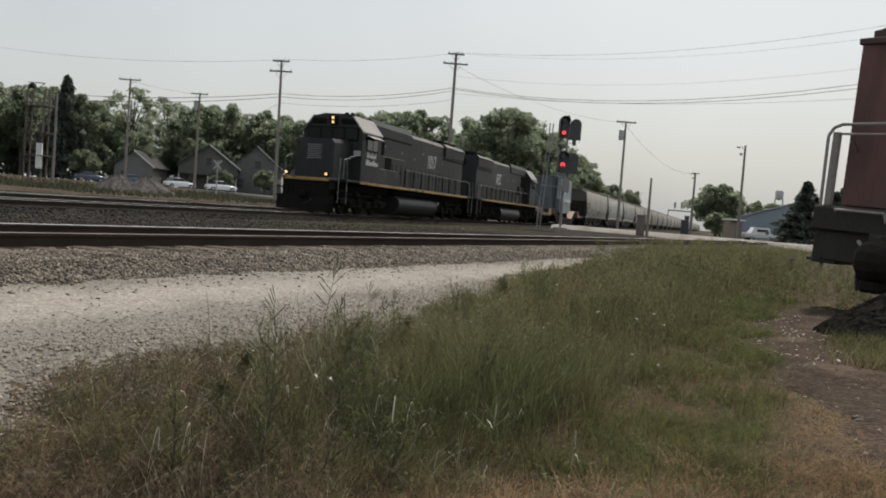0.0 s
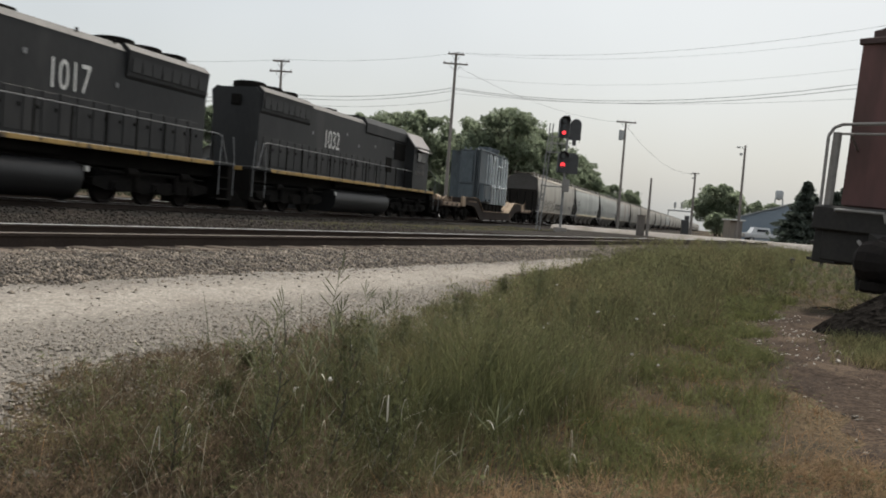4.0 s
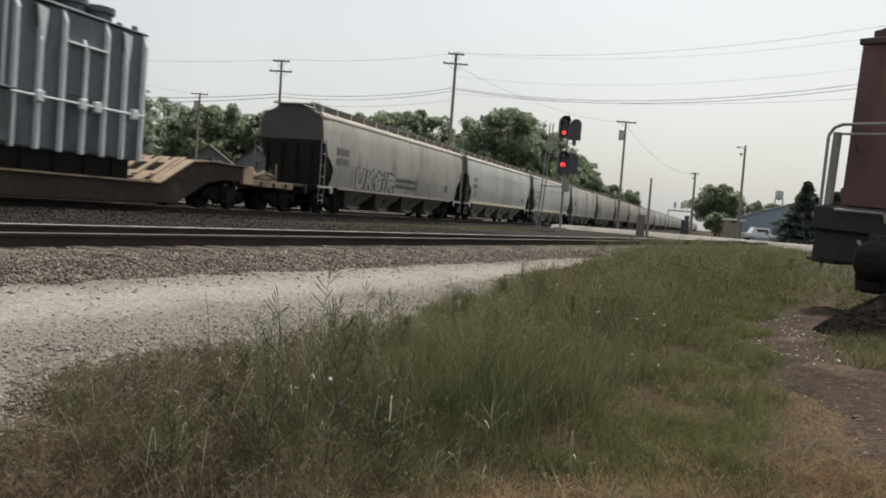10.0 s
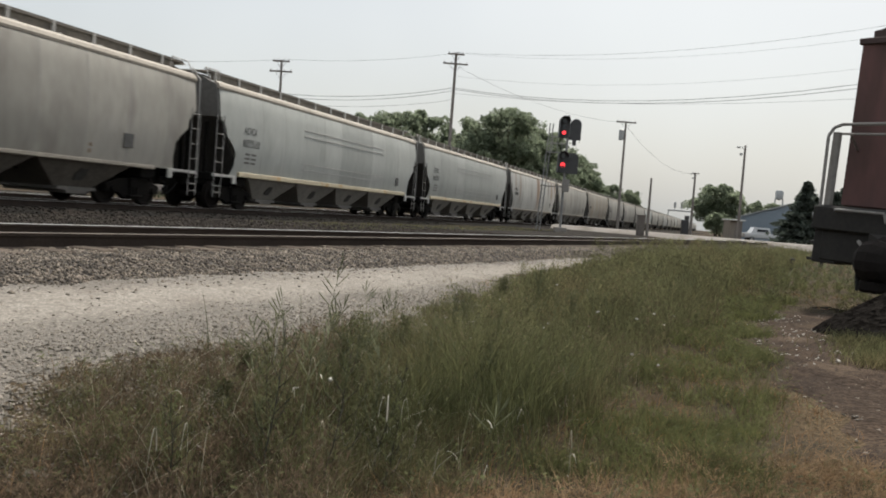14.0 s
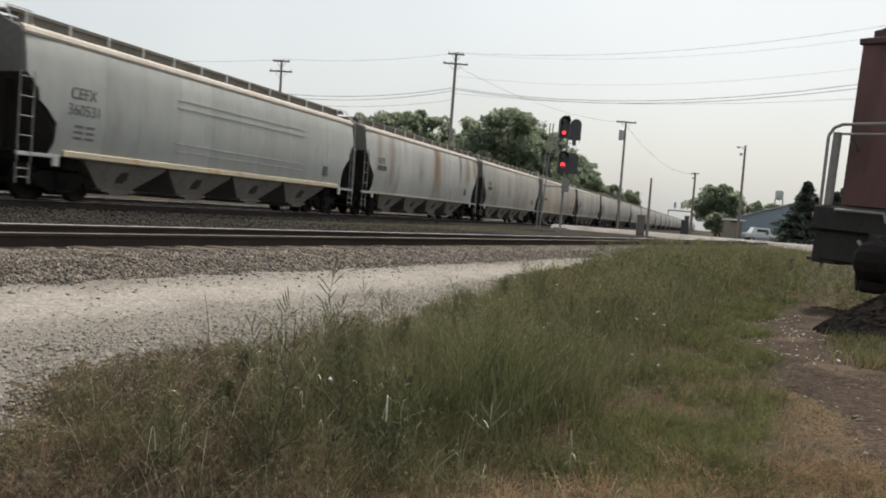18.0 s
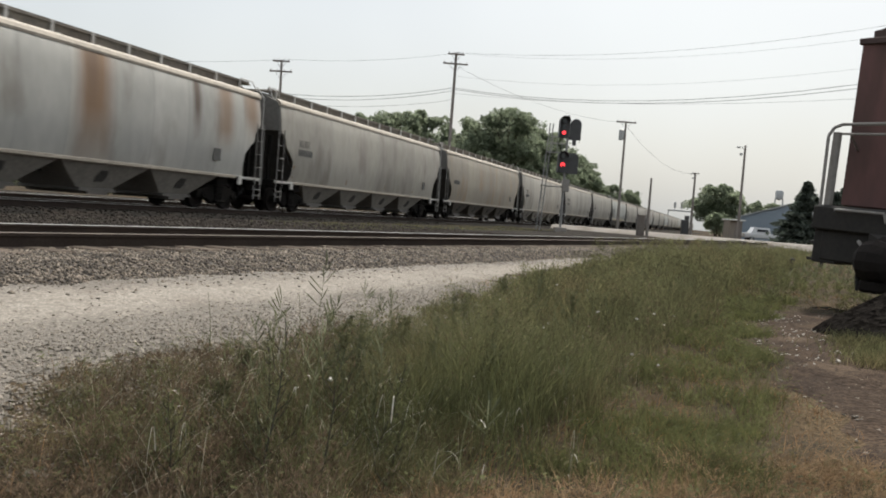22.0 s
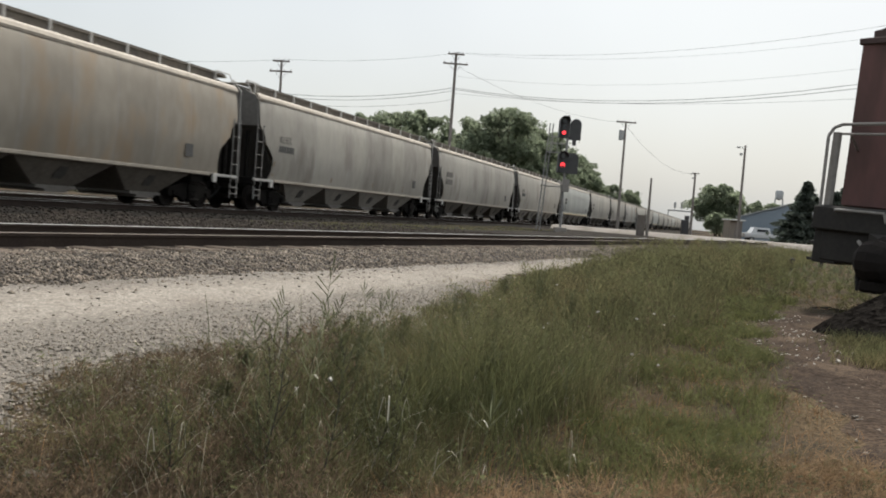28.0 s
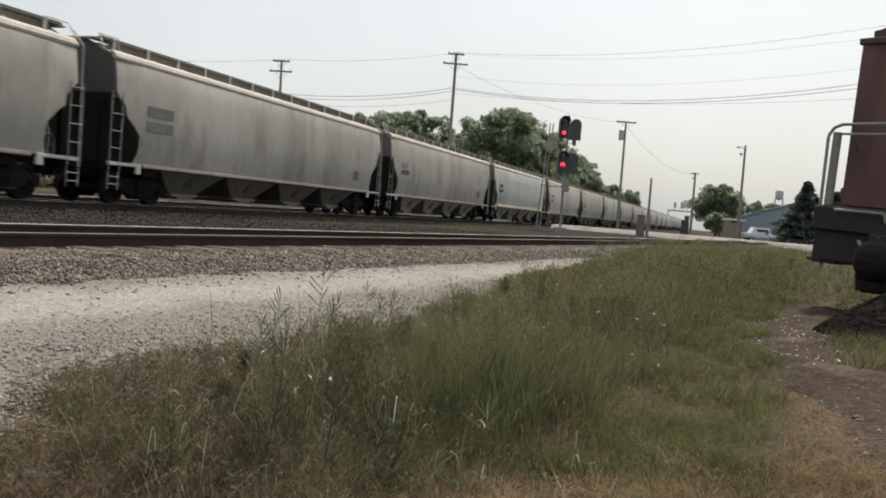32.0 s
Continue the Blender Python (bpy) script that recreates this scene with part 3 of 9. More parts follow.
stones("strayed_ballast", x, y, lane_z(x, y), rng.uniform(0.015, 0.045, n), M_STONE, "ballast stones strayed onto the lane", 0.6)
n = 900
x, y = rng.uniform(4.2, 13.6, n), rng.normal(-1.0, 0.42, n)
ok = dirt_in(x, y)
x, y = x[ok], y[ok]
stones("path_pebbles", x, y, gz(x, y) + 0.012, rng.uniform(0.015, 0.05, len(x)) * rng.uniform(0.4, 1, len(x)), M_PALE_STONE, "pale pebbles on the bare earth path", 0.5)

n = 150
x, y = rng.uniform(7.8, 12.6, n), rng.normal(-0.85, 0.28, n)
ok = dirt_in(x, y)
x, y = x[ok], y[ok]
stones("white_pebbles", x, y, gz(x, y) + 0.02, rng.uniform(0.012, 0.04, len(x)), M_WHITESTONE, "whitish pebbles and litter on the path", 0.4)

# level crossing: a raised pale road that crosses the tracks
g = Geo()
rings = []
for y, x, hw in ((-60, 40, 4.5), (-20, 62.5, 4.4), (-6.6, 69.6, 4.2), (-1.0, 74.0, 4.0), (6.7, 79.5, 3.8), (15.2, 83.5, 3.6)):
    base = float(gz(x, y)) - 0.3
    rings.append([(x - hw - 1.4, y, base), (x - hw, y, RAIL + 0.03), (x, y, RAIL + 0.07), (x + hw, y, RAIL + 0.03), (x + hw + 1.4, y, base)])
g.loft(rings)
tagged(part("crossing_road", g, M_CONCRETE), "pale raised road that leads over the tracks", "road", kind="structure")
g = Geo()
g.loft([[(85 - 4, y, -0.2), (85 - 3, y, z), (85 + 3, y, z), (85 + 4, y, -0.2)] for y, z in ((20, RAIL + 0.02), (22.4, RAIL + 0.02))])
g.loft([[(x - 6, y, -0.2), (x - 5, y, z), (x + 5, y, z), (x + 6, y, -0.2)] for x, y, z in ((88, 26.6, RAIL + 0.05), (95, 45, 0.9), (104, 62, 1.25), (106, 74, 1.43), (120, 120, 1.43))])
tagged(part("far_street", g, M_ASPHALT), "grey asphalt street beyond the tracks", "road", kind="structure")

# ---- train ----
def mirror(g):
    """The same faces on the other side too (y)."""
    k = len(g.v)
    g.v += [(x, -y, z) for x, y, z in g.v[:k]]
    g.f += [tuple(i + k for i in f) for f in g.f]
    return g


WHEEL_R = 0.46
wheel_geo = Geo()
for s in (-1, 1):
    y = s * 0.7525
    wheel_geo.turned([(0.10, y - s * 0.09), (0.36, y - s * 0.05), (0.38, y - s * 0.085), (WHEEL_R + 0.027, y - s * 0.085), (WHEEL_R + 0.025, y - s * 0.055), (WHEEL_R, y - s * 0.045), (WHEEL_R - 0.005, y + s * 0.06),
                      (0.38, y + s * 0.06), (0.36, y + s * 0.01), (0.14, y + s * 0.02), (0.12, y + s * 0.10), (0.0, y + s * 0.10)], "y", 24)
wheel_geo.tube((0, -1.05, 0), (0, 1.05, 0), 0.085, n=10)
wheelset_mesh = wheel_geo.mesh("wheelset", M_WHEEL, 35)
cap_meshes = {}
for s in (-1, 1):
    cap_geo = Geo().tube((0, s * 0.98, 0), (0, s * 1.13, 0), 0.10, n=10)
    for i in range(3):
        a = 2.09 * i
        cap_geo.tube((0.055 * math.cos(a), s * 1.12, 0.055 * math.sin(a)), (0.055 * math.cos(a), s * 1.15, 0.055 * math.sin(a)), 0.02, n=6)
    cap_meshes[s] = cap_geo.mesh("axle_cap", M_UNDER, 35)
WHEELSETS = []


def wheelset(parent, x):
    w = part("wheelset", wheelset_mesh, None, parent, "steel wheels on an axle")
    w.location = (x, 0, WHEEL_R)
    WHEELSETS.append(w)
    return w


def freight_truck(car, x):
    """A two-axle bogie."""
    half = 0.89
    g = Geo()
    prof = [(-1.18, 0.60), (-1.18, 0.36), (-0.62, 0.36), (-0.32, 0.17), (0.32, 0.17), (0.62, 0.36), (1.18, 0.36), (1.18, 0.60), (0.55, 0.78), (-0.55, 0.78)]
    for s in (-1, 1):
        g.across(prof, s * 0.97 - 0.09, s * 0.97 + 0.09)
        for k in (-1, 0, 1):
            g.tube((k * 0.14, s * 1.08, 0.30), (k * 0.14, s * 1.08, 0.62), 0.058, n=8)
        g.box(-0.3, 0.3, s * 1.09 - 0.12, s * 1.09 + 0.05, 0.22, 0.30, 0.02)
    g.box(-0.22, 0.22, -1.15, 1.15, 0.50, 0.80, 0.04)
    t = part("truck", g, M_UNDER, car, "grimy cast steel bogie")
    t.location = (x, 0, 0)
    for s in (-1, 1):
        wheelset(t, s * half)
        c = part("axle_cap", cap_meshes[-1], None, t)
        c.location = (s * half, 0, WHEEL_R)
    return t


def coupler(car, x, s):
    g = Geo()
    g.box(min(x, x - s * 0.75), max(x, x - s * 0.75), -0.09, 0.09, 0.72, 0.92, 0.02)
    g.box(x - 0.16, x + 0.16, -0.15, 0.15, 0.68, 0.98, 0.05)
    c = part("coupler", g, M_UNDER, car)
    part("air_hose", Geo().pipe([(x - s * 0.2, -0.38, 0.8), (x - s * 0.05, -0.36, 0.6), (x + s * 0.05, -0.2, 0.42), (x + s * 0.12, -0.05, 0.38)], 0.025), M_RUBBER, c)
    return c


# covered hopper, 20.6 m between couplers
HOP = 20.62
HOP_BODY = 9.55        # half length of the steel body
SILL, EAVE = 1.17, 4.15


SECTION = ((1.43, SILL), (1.50, 1.5), (1.56, 1.98), (1.572, 2.3), (1.575, 2.48), (1.572, 2.74), (1.562, 3.0), (1.555, 3.13), (1.525, 3.5), (1.46, 3.92), (1.36, EAVE))
CUT = ([SILL, 1.5, 1.98, 2.3, 2.48, 2.74, 3.0, 3.13, 9.0], [0.90, 1.03, 1.02, 0.68, 0.42, 0.38, 0.12, 0.0, 0.0])


def hopper_ring(x, end=0, inset=0.0):
    """Curved cross section; end: the ring follows the cut-away edge of the end."""
    left = []
    for a, b in SECTION:
        d = float(np.interp(b, *CUT)) if end else 0.0
        px_ = x - end * d
        k = 0.975 + 0.025 * min(1, (HOP_BODY - abs(px_)) / 0.9)
        left.append((px_, -a * k + inset, b))
    roof = [(x, -1.1, EAVE + 0.10), (x, -0.55, EAVE + 0.24), (x, 0.55, EAVE + 0.24), (x, 1.1, EAVE + 0.10)]
    return left + roof + [(px_, -py, pz) for px_, py, pz in left[::-1]]


def hopper_body():
    """Side sheets and roof, cut away in lobes at the ends; doubled inwards for thickness."""
    g = Geo()
    L = HOP_BODY
    n = 22
    for inset in (0.0, 0.03):
        rings = [hopper_ring(-L, -1, inset)] + [hopper_ring(-L + 1.1 + (2 * L - 2.2) * i / n, 0, inset) for i in range(n + 1)] + [hopper_ring(L, 1, inset)]
        g.loft(rings, closed=False, caps=False)
    return g


def end_wall_geo(s):
    """Upper end wall over the cut-away."""
    L = HOP_BODY
    return Geo().loft([[(s * L, -1.50, 3.05), (s * L, 1.50, 3.05), (s * L, 1.42, 3.92), (s * L, 1.33, EAVE), (s * L, 0.90, EAVE + 0.19), (s * L, 0.45, EAVE + 0.40), (s * L, -0.45, EAVE + 0.40), (s * L, -0.90, EAVE + 0.19), (s * L, -1.33, EAVE), (s * L, -1.42, 3.92)],
                       [(s * (L + 0.07), -1.47, 3.08), (s * (L + 0.07), 1.47, 3.08), (s * (L + 0.07), 1.39, 3.9), (s * (L + 0.07), 1.30, EAVE), (s * (L + 0.07), 0.88, EAVE + 0.17), (s * (L + 0.07), 0.44, EAVE + 0.38), (s * (L + 0.07), -0.44, EAVE + 0.38), (s * (L + 0.07), -0.88, EAVE + 0.17), (s * (L + 0.07), -1.30, EAVE), (s * (L + 0.07), -1.39, 3.9)]])


def slope_sheet_geo(s):
    """Sheet that slopes in under the end wall, its colour darkened for the void's shade."""
    L = HOP_BODY
    return Geo().loft([[(s * x, y, z) for x, z in ((L, 3.08), (L - 1.5, 1.2), (L - 1.56, 1.2), (L - 0.1, 3.12))] for y in (-1.42, 1.42)])



def bay_geo(x, w=1.76):
    """One discharge bay: sloped hopper with a gate box under it."""
    g = Geo()
    g.loft([[(x - w, -1.38, SILL + 0.06), (x + w, -1.38, SILL + 0.06), (x + w, 1.38, SILL + 0.06), (x - w, 1.38, SILL + 0.06)],
            [(x - w * 0.98, -1.33, SILL - 0.1), (x + w * 0.98, -1.33, SILL - 0.1), (x + w * 0.98, 1.33, SILL - 0.1), (x - w * 0.98, 1.33, SILL - 0.1)],
            [(x - 0.63, -0.88, 0.36), (x + 0.63, -0.88, 0.36), (x + 0.63, 0.88, 0.36), (x - 0.63, 0.88, 0.36)]])
    return g


M_HOPBODY = []
HOP_TONES = [
    # base, second, stain, stain cut, streak
    ((0.43, 0.405, 0.355), (0.35, 0.325, 0.28), (0.27, 0.245, 0.21), 0.56),
    ((0.47, 0.478, 0.44), (0.40, 0.405, 0.375), (0.33, 0.33, 0.30), 0.62),
    ((0.47, 0.462, 0.425), (0.395, 0.385, 0.355), (0.30, 0.28, 0.245), 0.57),
    ((0.41, 0.385, 0.335), (0.33, 0.305, 0.262), (0.255, 0.23, 0.195), 0.55),
    ((0.355, 0.315, 0.255), (0.27, 0.238, 0.192), (0.32, 0.24, 0.16), 0.55),
]


def hopper_paint(name, a, b, stain, cut, rust=None):
    """Chalky grey with vertical streaks of dirt, a grimy lower band and rust runs."""
    m = material(name, a, b, rough=0.55, big=0.35, small=5, bump=0.06, third=stain, third_scale=0.9, third_cut=cut, stretch=(0.8, 1.0, 0.35), each=0.08)
    nt = m.node_tree
    N, L = nt.nodes.new, nt.links.new
    bsdf = next(n for n in nt.nodes if n.type == "BSDF_PRINCIPLED")
    old = bsdf.inputs["Base Color"].links[0].from_socket
    coord, sep = N("ShaderNodeTexCoord"), N("ShaderNodeSeparateXYZ")
    L(coord.outputs["Object"], sep.inputs[0])
    # fine vertical run marks
    mp, ns, rg = N("ShaderNodeMapping"), N("ShaderNodeTexNoise"), N("ShaderNodeMapRange")
    mp.inputs[3].default_value = (0.9, 0.2, 0.10)
    L(coord.outputs["Object"], mp.inputs[0])
    L(mp.outputs[0], ns.inputs[0])
    ns.inputs["Scale"].default_value, ns.inputs["Detail"].default_value = 1.6, 5
    rg.inputs[1].default_value, rg.inputs[2].default_value, rg.inputs[3].default_value, rg.inputs[4].default_value = 0.3, 0.72, 1.03, 0.91
    L(ns.outputs[0], rg.inputs[0])
    hs = N("ShaderNodeHueSaturation")
    L(rg.outputs[0], hs.inputs["Value"])
    L(old, hs.inputs["Color"])
    col = hs.outputs[0]
    # each side sheet has aged a little differently
    fl, wn_, info, sm, rg2, hs2 = N("ShaderNodeMath"), N("ShaderNodeTexWhiteNoise"), N("ShaderNodeObjectInfo"), N("ShaderNodeMath"), N("ShaderNodeMapRange"), N("ShaderNodeHueSaturation")
    fl.operation, fl.inputs[1].default_value, fl.inputs[2].default_value = "MULTIPLY_ADD", 1 / 1.7, 4.0
    cut_, wn_.noise_dimensions = N("ShaderNodeMath"), "1D"
    cut_.operation, sm.operation = "FLOOR", "MULTIPLY_ADD"
    L(sep.outputs[0], fl.inputs[0])
    L(fl.outputs[0], cut_.inputs[0])
    L(info.outputs["Random"], sm.inputs[0])
    sm.inputs[1].default_value = 97.0
    L(cut_.outputs[0], sm.inputs[2])
    L(sm.outputs[0], wn_.inputs["W"])
    rg2.inputs[3].default_value, rg2.inputs[4].default_value = 0.86, 1.06
    L(wn_.outputs["Value"], rg2.inputs[0])
    L(rg2.outputs[0], hs2.inputs["Value"])
    L(col, hs2.inputs["Color"])
    col = hs2.outputs[0]
    if rust:
        for x0, half, z0, z1, strength, tint in rust:
            near, nz, mul, wob, addn = N("ShaderNodeMath"), N("ShaderNodeMapRange"), N("ShaderNodeMath"), N("ShaderNodeMath"), N("ShaderNodeMath")
            wob.operation, wob.inputs[1].default_value = "MULTIPLY_ADD", 0.9
            wob.inputs[2].default_value = -0.45 - x0
            L(ns.outputs[0], wob.inputs[0])
            addn.operation = "ADD"
            L(sep.outputs[0], addn.inputs[0])
            L(wob.outputs[0], addn.inputs[1])
            near.operation = "ABSOLUTE"
            L(addn.outputs[0], near.inputs[0])
            fx = N("ShaderNodeMapRange")
            fx.inputs[1].default_value, fx.inputs[2].default_value, fx.inputs[3].default_value, fx.inputs[4].default_value = half * 0.25, half, strength, 0
            L(near.outputs[0], fx.inputs[0])
            nz.inputs[1].default_value, nz.inputs[2].default_value = z0, z1
            L(sep.outputs[2], nz.inputs[0])
            mul.operation = "MULTIPLY"
            L(fx.outputs[0], mul.inputs[0])
            L(nz.outputs[0], mul.inputs[1])
            mx = N("ShaderNodeMix")
            mx.data_type = "RGBA"
            mx.inputs[7].default_value = tint
            L(mul.outputs[0], mx.inputs[0])
            L(col, mx.inputs[6])
            col = mx.outputs[2]
    L(col, bsdf.inputs["Base Color"])
    return m


TAN_RUST, DARK_RUST = (0.22, 0.125, 0.062, 1), (0.085, 0.048, 0.028, 1)
RUST = [(-7.85, 0.4, 2.0, 3.0, 0.45, TAN_RUST), (-6.2, 0.45, 1.2, 2.9, 0.55, TAN_RUST), (-4.4, 0.35, 2.6, 3.6, 0.3, DARK_RUST), (1.0, 0.95, 0.6, 2.6, 0.95, TAN_RUST), (0.9, 0.35, 2.2, 3.9, 0.5, DARK_RUST), (5.6, 0.35, 2.1, 3.2, 0.85, DARK_RUST), (7.2, 0.75, 1.9, 2.7, 0.75, TAN_RUST), (9.0, 0.7, 2.4, 3.3, 0.8, TAN_RUST)]
for i, (a, b, c, cut) in enumerate(HOP_TONES):
    M_HOPBODY.append(hopper_paint("weathered_grey_hopper_paint", a, b, c, cut, RUST if i == 2 else None))
# dark colour that puts the shade of the cut-away ends into the sheets
M_HOPDARK = material("dark_hopper_paint_and_end_shade", (0.060, 0.055, 0.050), (0.035, 0.032, 0.029), rough=0.8, big=0.8, small=9)
M_HOPROOF = material("hopper_eave_paint", (0.44, 0.385, 0.315), (0.31, 0.27, 0.22), rough=0.6, big=1, small=8)
M_WALK = material("grimy_roof_walk_steel", (0.20, 0.178, 0.15), (0.12, 0.107, 0.092), rough=0.8, big=1, small=9)
M_TOE = material("shadowed_toe_board_steel", (0.18, 0.158, 0.130), (0.10, 0.09, 0.076), rough=0.85, big=1.2, small=9)
M_SEAM = material("side_sheet_weld_seam", (0.36, 0.345, 0.32), (0.28, 0.265, 0.245), rough=0.6, big=1, small=8)
M_HOPEND = material("dark_hopper_end_wall_paint", (0.080, 0.073, 0.066), (0.054, 0.049, 0.044), rough=0.8, big=0.8, small=9)
M_GREYEND = material("grey_end_wall_paint", (0.155, 0.148, 0.136), (0.105, 0.099, 0.09), rough=0.8, big=0.8, small=9)
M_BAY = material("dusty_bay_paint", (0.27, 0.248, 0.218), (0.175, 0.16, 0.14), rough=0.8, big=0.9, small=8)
M_BAYDARK = material("dark_brown_bay_paint", (0.125, 0.108, 0.088), (0.07, 0.060, 0.049), rough=0.85, big=0.9, small=8)
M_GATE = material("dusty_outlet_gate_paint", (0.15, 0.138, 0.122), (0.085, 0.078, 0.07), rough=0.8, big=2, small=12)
M_REFLECT = material("faded_orange_reflector", (0.26, 0.17, 0.10), (0.20, 0.14, 0.09), rough=0.6, big=3, small=18)
M_STENCIL = material("faded_black_stencil", (0.06, 0.058, 0.056), (0.11, 0.107, 0.102), rough=0.7, big=3, small=18)
M_PANEL = material("faded_dark_panel_paint", (0.115, 0.106, 0.095), (0.175, 0.163, 0.145), rough=0.75, big=4, small=18)
M_HOPRAIL = material("dull_ladder_paint", (0.29, 0.28, 0.265), (0.19, 0.18, 0.17), rough=0.6, big=3, small=15)
M_HOPWHITE = material("white_grab_iron_paint", (0.50, 0.485, 0.455), (0.34, 0.33, 0.31), rough=0.6, big=3, small=15)

HOP_SHARED = {}


def shared(key, build, mat, smooth=0.0):
    key = (key if isinstance(key, tuple) else (key,)) + (HOP_BODY,)
    if key not in HOP_SHARED:
        HOP_SHARED[key] = build().mesh(key[0], mat, smooth)
    return HOP_SHARED[key]


def ladder_geo(x, y, z0, z1, w=0.36, rungs=6):
    g = Geo()
    for d in (0, w):
        g.box(x + d - 0.011, x + d + 0.011, y - 0.014, y + 0.014, z0, z1)
    for i in range(rungs):
        z = z0 + 0.15 + (z1 - z0 - 0.3) * i / (rungs - 1)
        g.tube((x, y - 0.02, z), (x + w, y - 0.02, z), 0.011, n=6)
    return g


def eave_geo():
    g = Geo()
    for s in (-1, 1):
        g.along([(s * 1.32, EAVE - 0.15), (s * 1.44, EAVE - 0.14), (s * 1.45, EAVE - 0.07), (s * 1.40, EAVE + 0.03), (s * 1.27, EAVE + 0.11), (s * 1.20, EAVE + 0.10)], -HOP_BODY - 0.04, HOP_BODY + 0.04)
    return g


def roofwalk_geo(s):
    """One running board: a grating with a raised edge."""
    return Geo().along([(s * 0.36, EAVE + 0.42), (s * 0.84, EAVE + 0.42), (s * 0.845, EAVE + 0.42), (s * 0.875, EAVE + 0.42), (s * 0.875, EAVE + 0.50), (s * 0.845, EAVE + 0.50), (s * 0.84, EAVE + 0.45), (s * 0.36, EAVE + 0.45)], -HOP_BODY - 0.06, HOP_BODY + 0.06)


def roof_post_geo():
    return Geo().box(-0.045, 0.045, -0.90, -0.84, EAVE + 0.12, EAVE + 0.505, 0.008).box(-0.045, 0.045, -1.12, -0.86, EAVE + 0.10, EAVE + 0.17, 0.008)


def hatch_geo():
    return Geo().loft([[(x, y, EAVE + 0.22) for x, y in ((-HOP_BODY + 0.6, -0.3), (HOP_BODY - 0.6, -0.3), (HOP_BODY - 0.6, 0.3), (-HOP_BODY + 0.6, 0.3))],
                       [(x, y, EAVE + 0.42) for x, y in ((-HOP_BODY + 0.65, -0.25), (HOP_BODY - 0.65, -0.25), (HOP_BODY - 0.65, 0.25), (-HOP_BODY + 0.65, 0.25))]])


def crossover_geo(s):
    x = s * (HOP_BODY + 0.08)
    return Geo().box(x - 0.12, x + 0.12, -0.86, 0.86, EAVE + 0.39, EAVE + 0.43)


def grab_geo(s):
    x, y = s * (HOP_BODY + 0.08), -0.95
    return Geo().pipe([(x - s * 0.75, y, EAVE + 0.2), (x - s * 0.7, y, EAVE + 0.52), (x + s * 0.1, y, EAVE + 0.52), (x + s * 0.14, y - 0.25, EAVE + 0.1)], 0.018)


def underframe_geo():
    g = Geo()
    g.box(-HOP / 2 + 0.55, HOP / 2 - 0.55, -0.32, 0.32, 0.78, 1.12, 0.03)
    for s in (-1, 1):
        L = HOP_BODY
        g.box(s * (L + 0.12) - 0.12, s * (L + 0.12) + 0.12, -1.42, 1.42, 0.95, 1.22, 0.03)
        g.box(s * (L - 1.9) - 0.3, s * (L - 1.9) + 0.3, -1.3, 1.3, 0.82, 1.15, 0.03)
        for y in (-1.05, -0.35, 0.35, 1.05):
            g.box(s * (L + 0.02) - 0.06, s * (L + 0.02) + 0.06, y - 0.06, y + 0.06, 1.2, 2.9)
    return g


def bracket_geo(s, k):
    """White corner bracket with its step."""
    g = Geo()
    x, y = s * (HOP_BODY - 0.52), k * 1.47
    g.box(x - 0.70, x + 0.70, y - 0.03, y + 0.03, 1.10, 1.19, 0.01)
    g.box(x - s * 0.60 - 0.11, x - s * 0.60 + 0.11, y - 0.035, y + 0.035, 0.90, 1.19, 0.01)
    return g


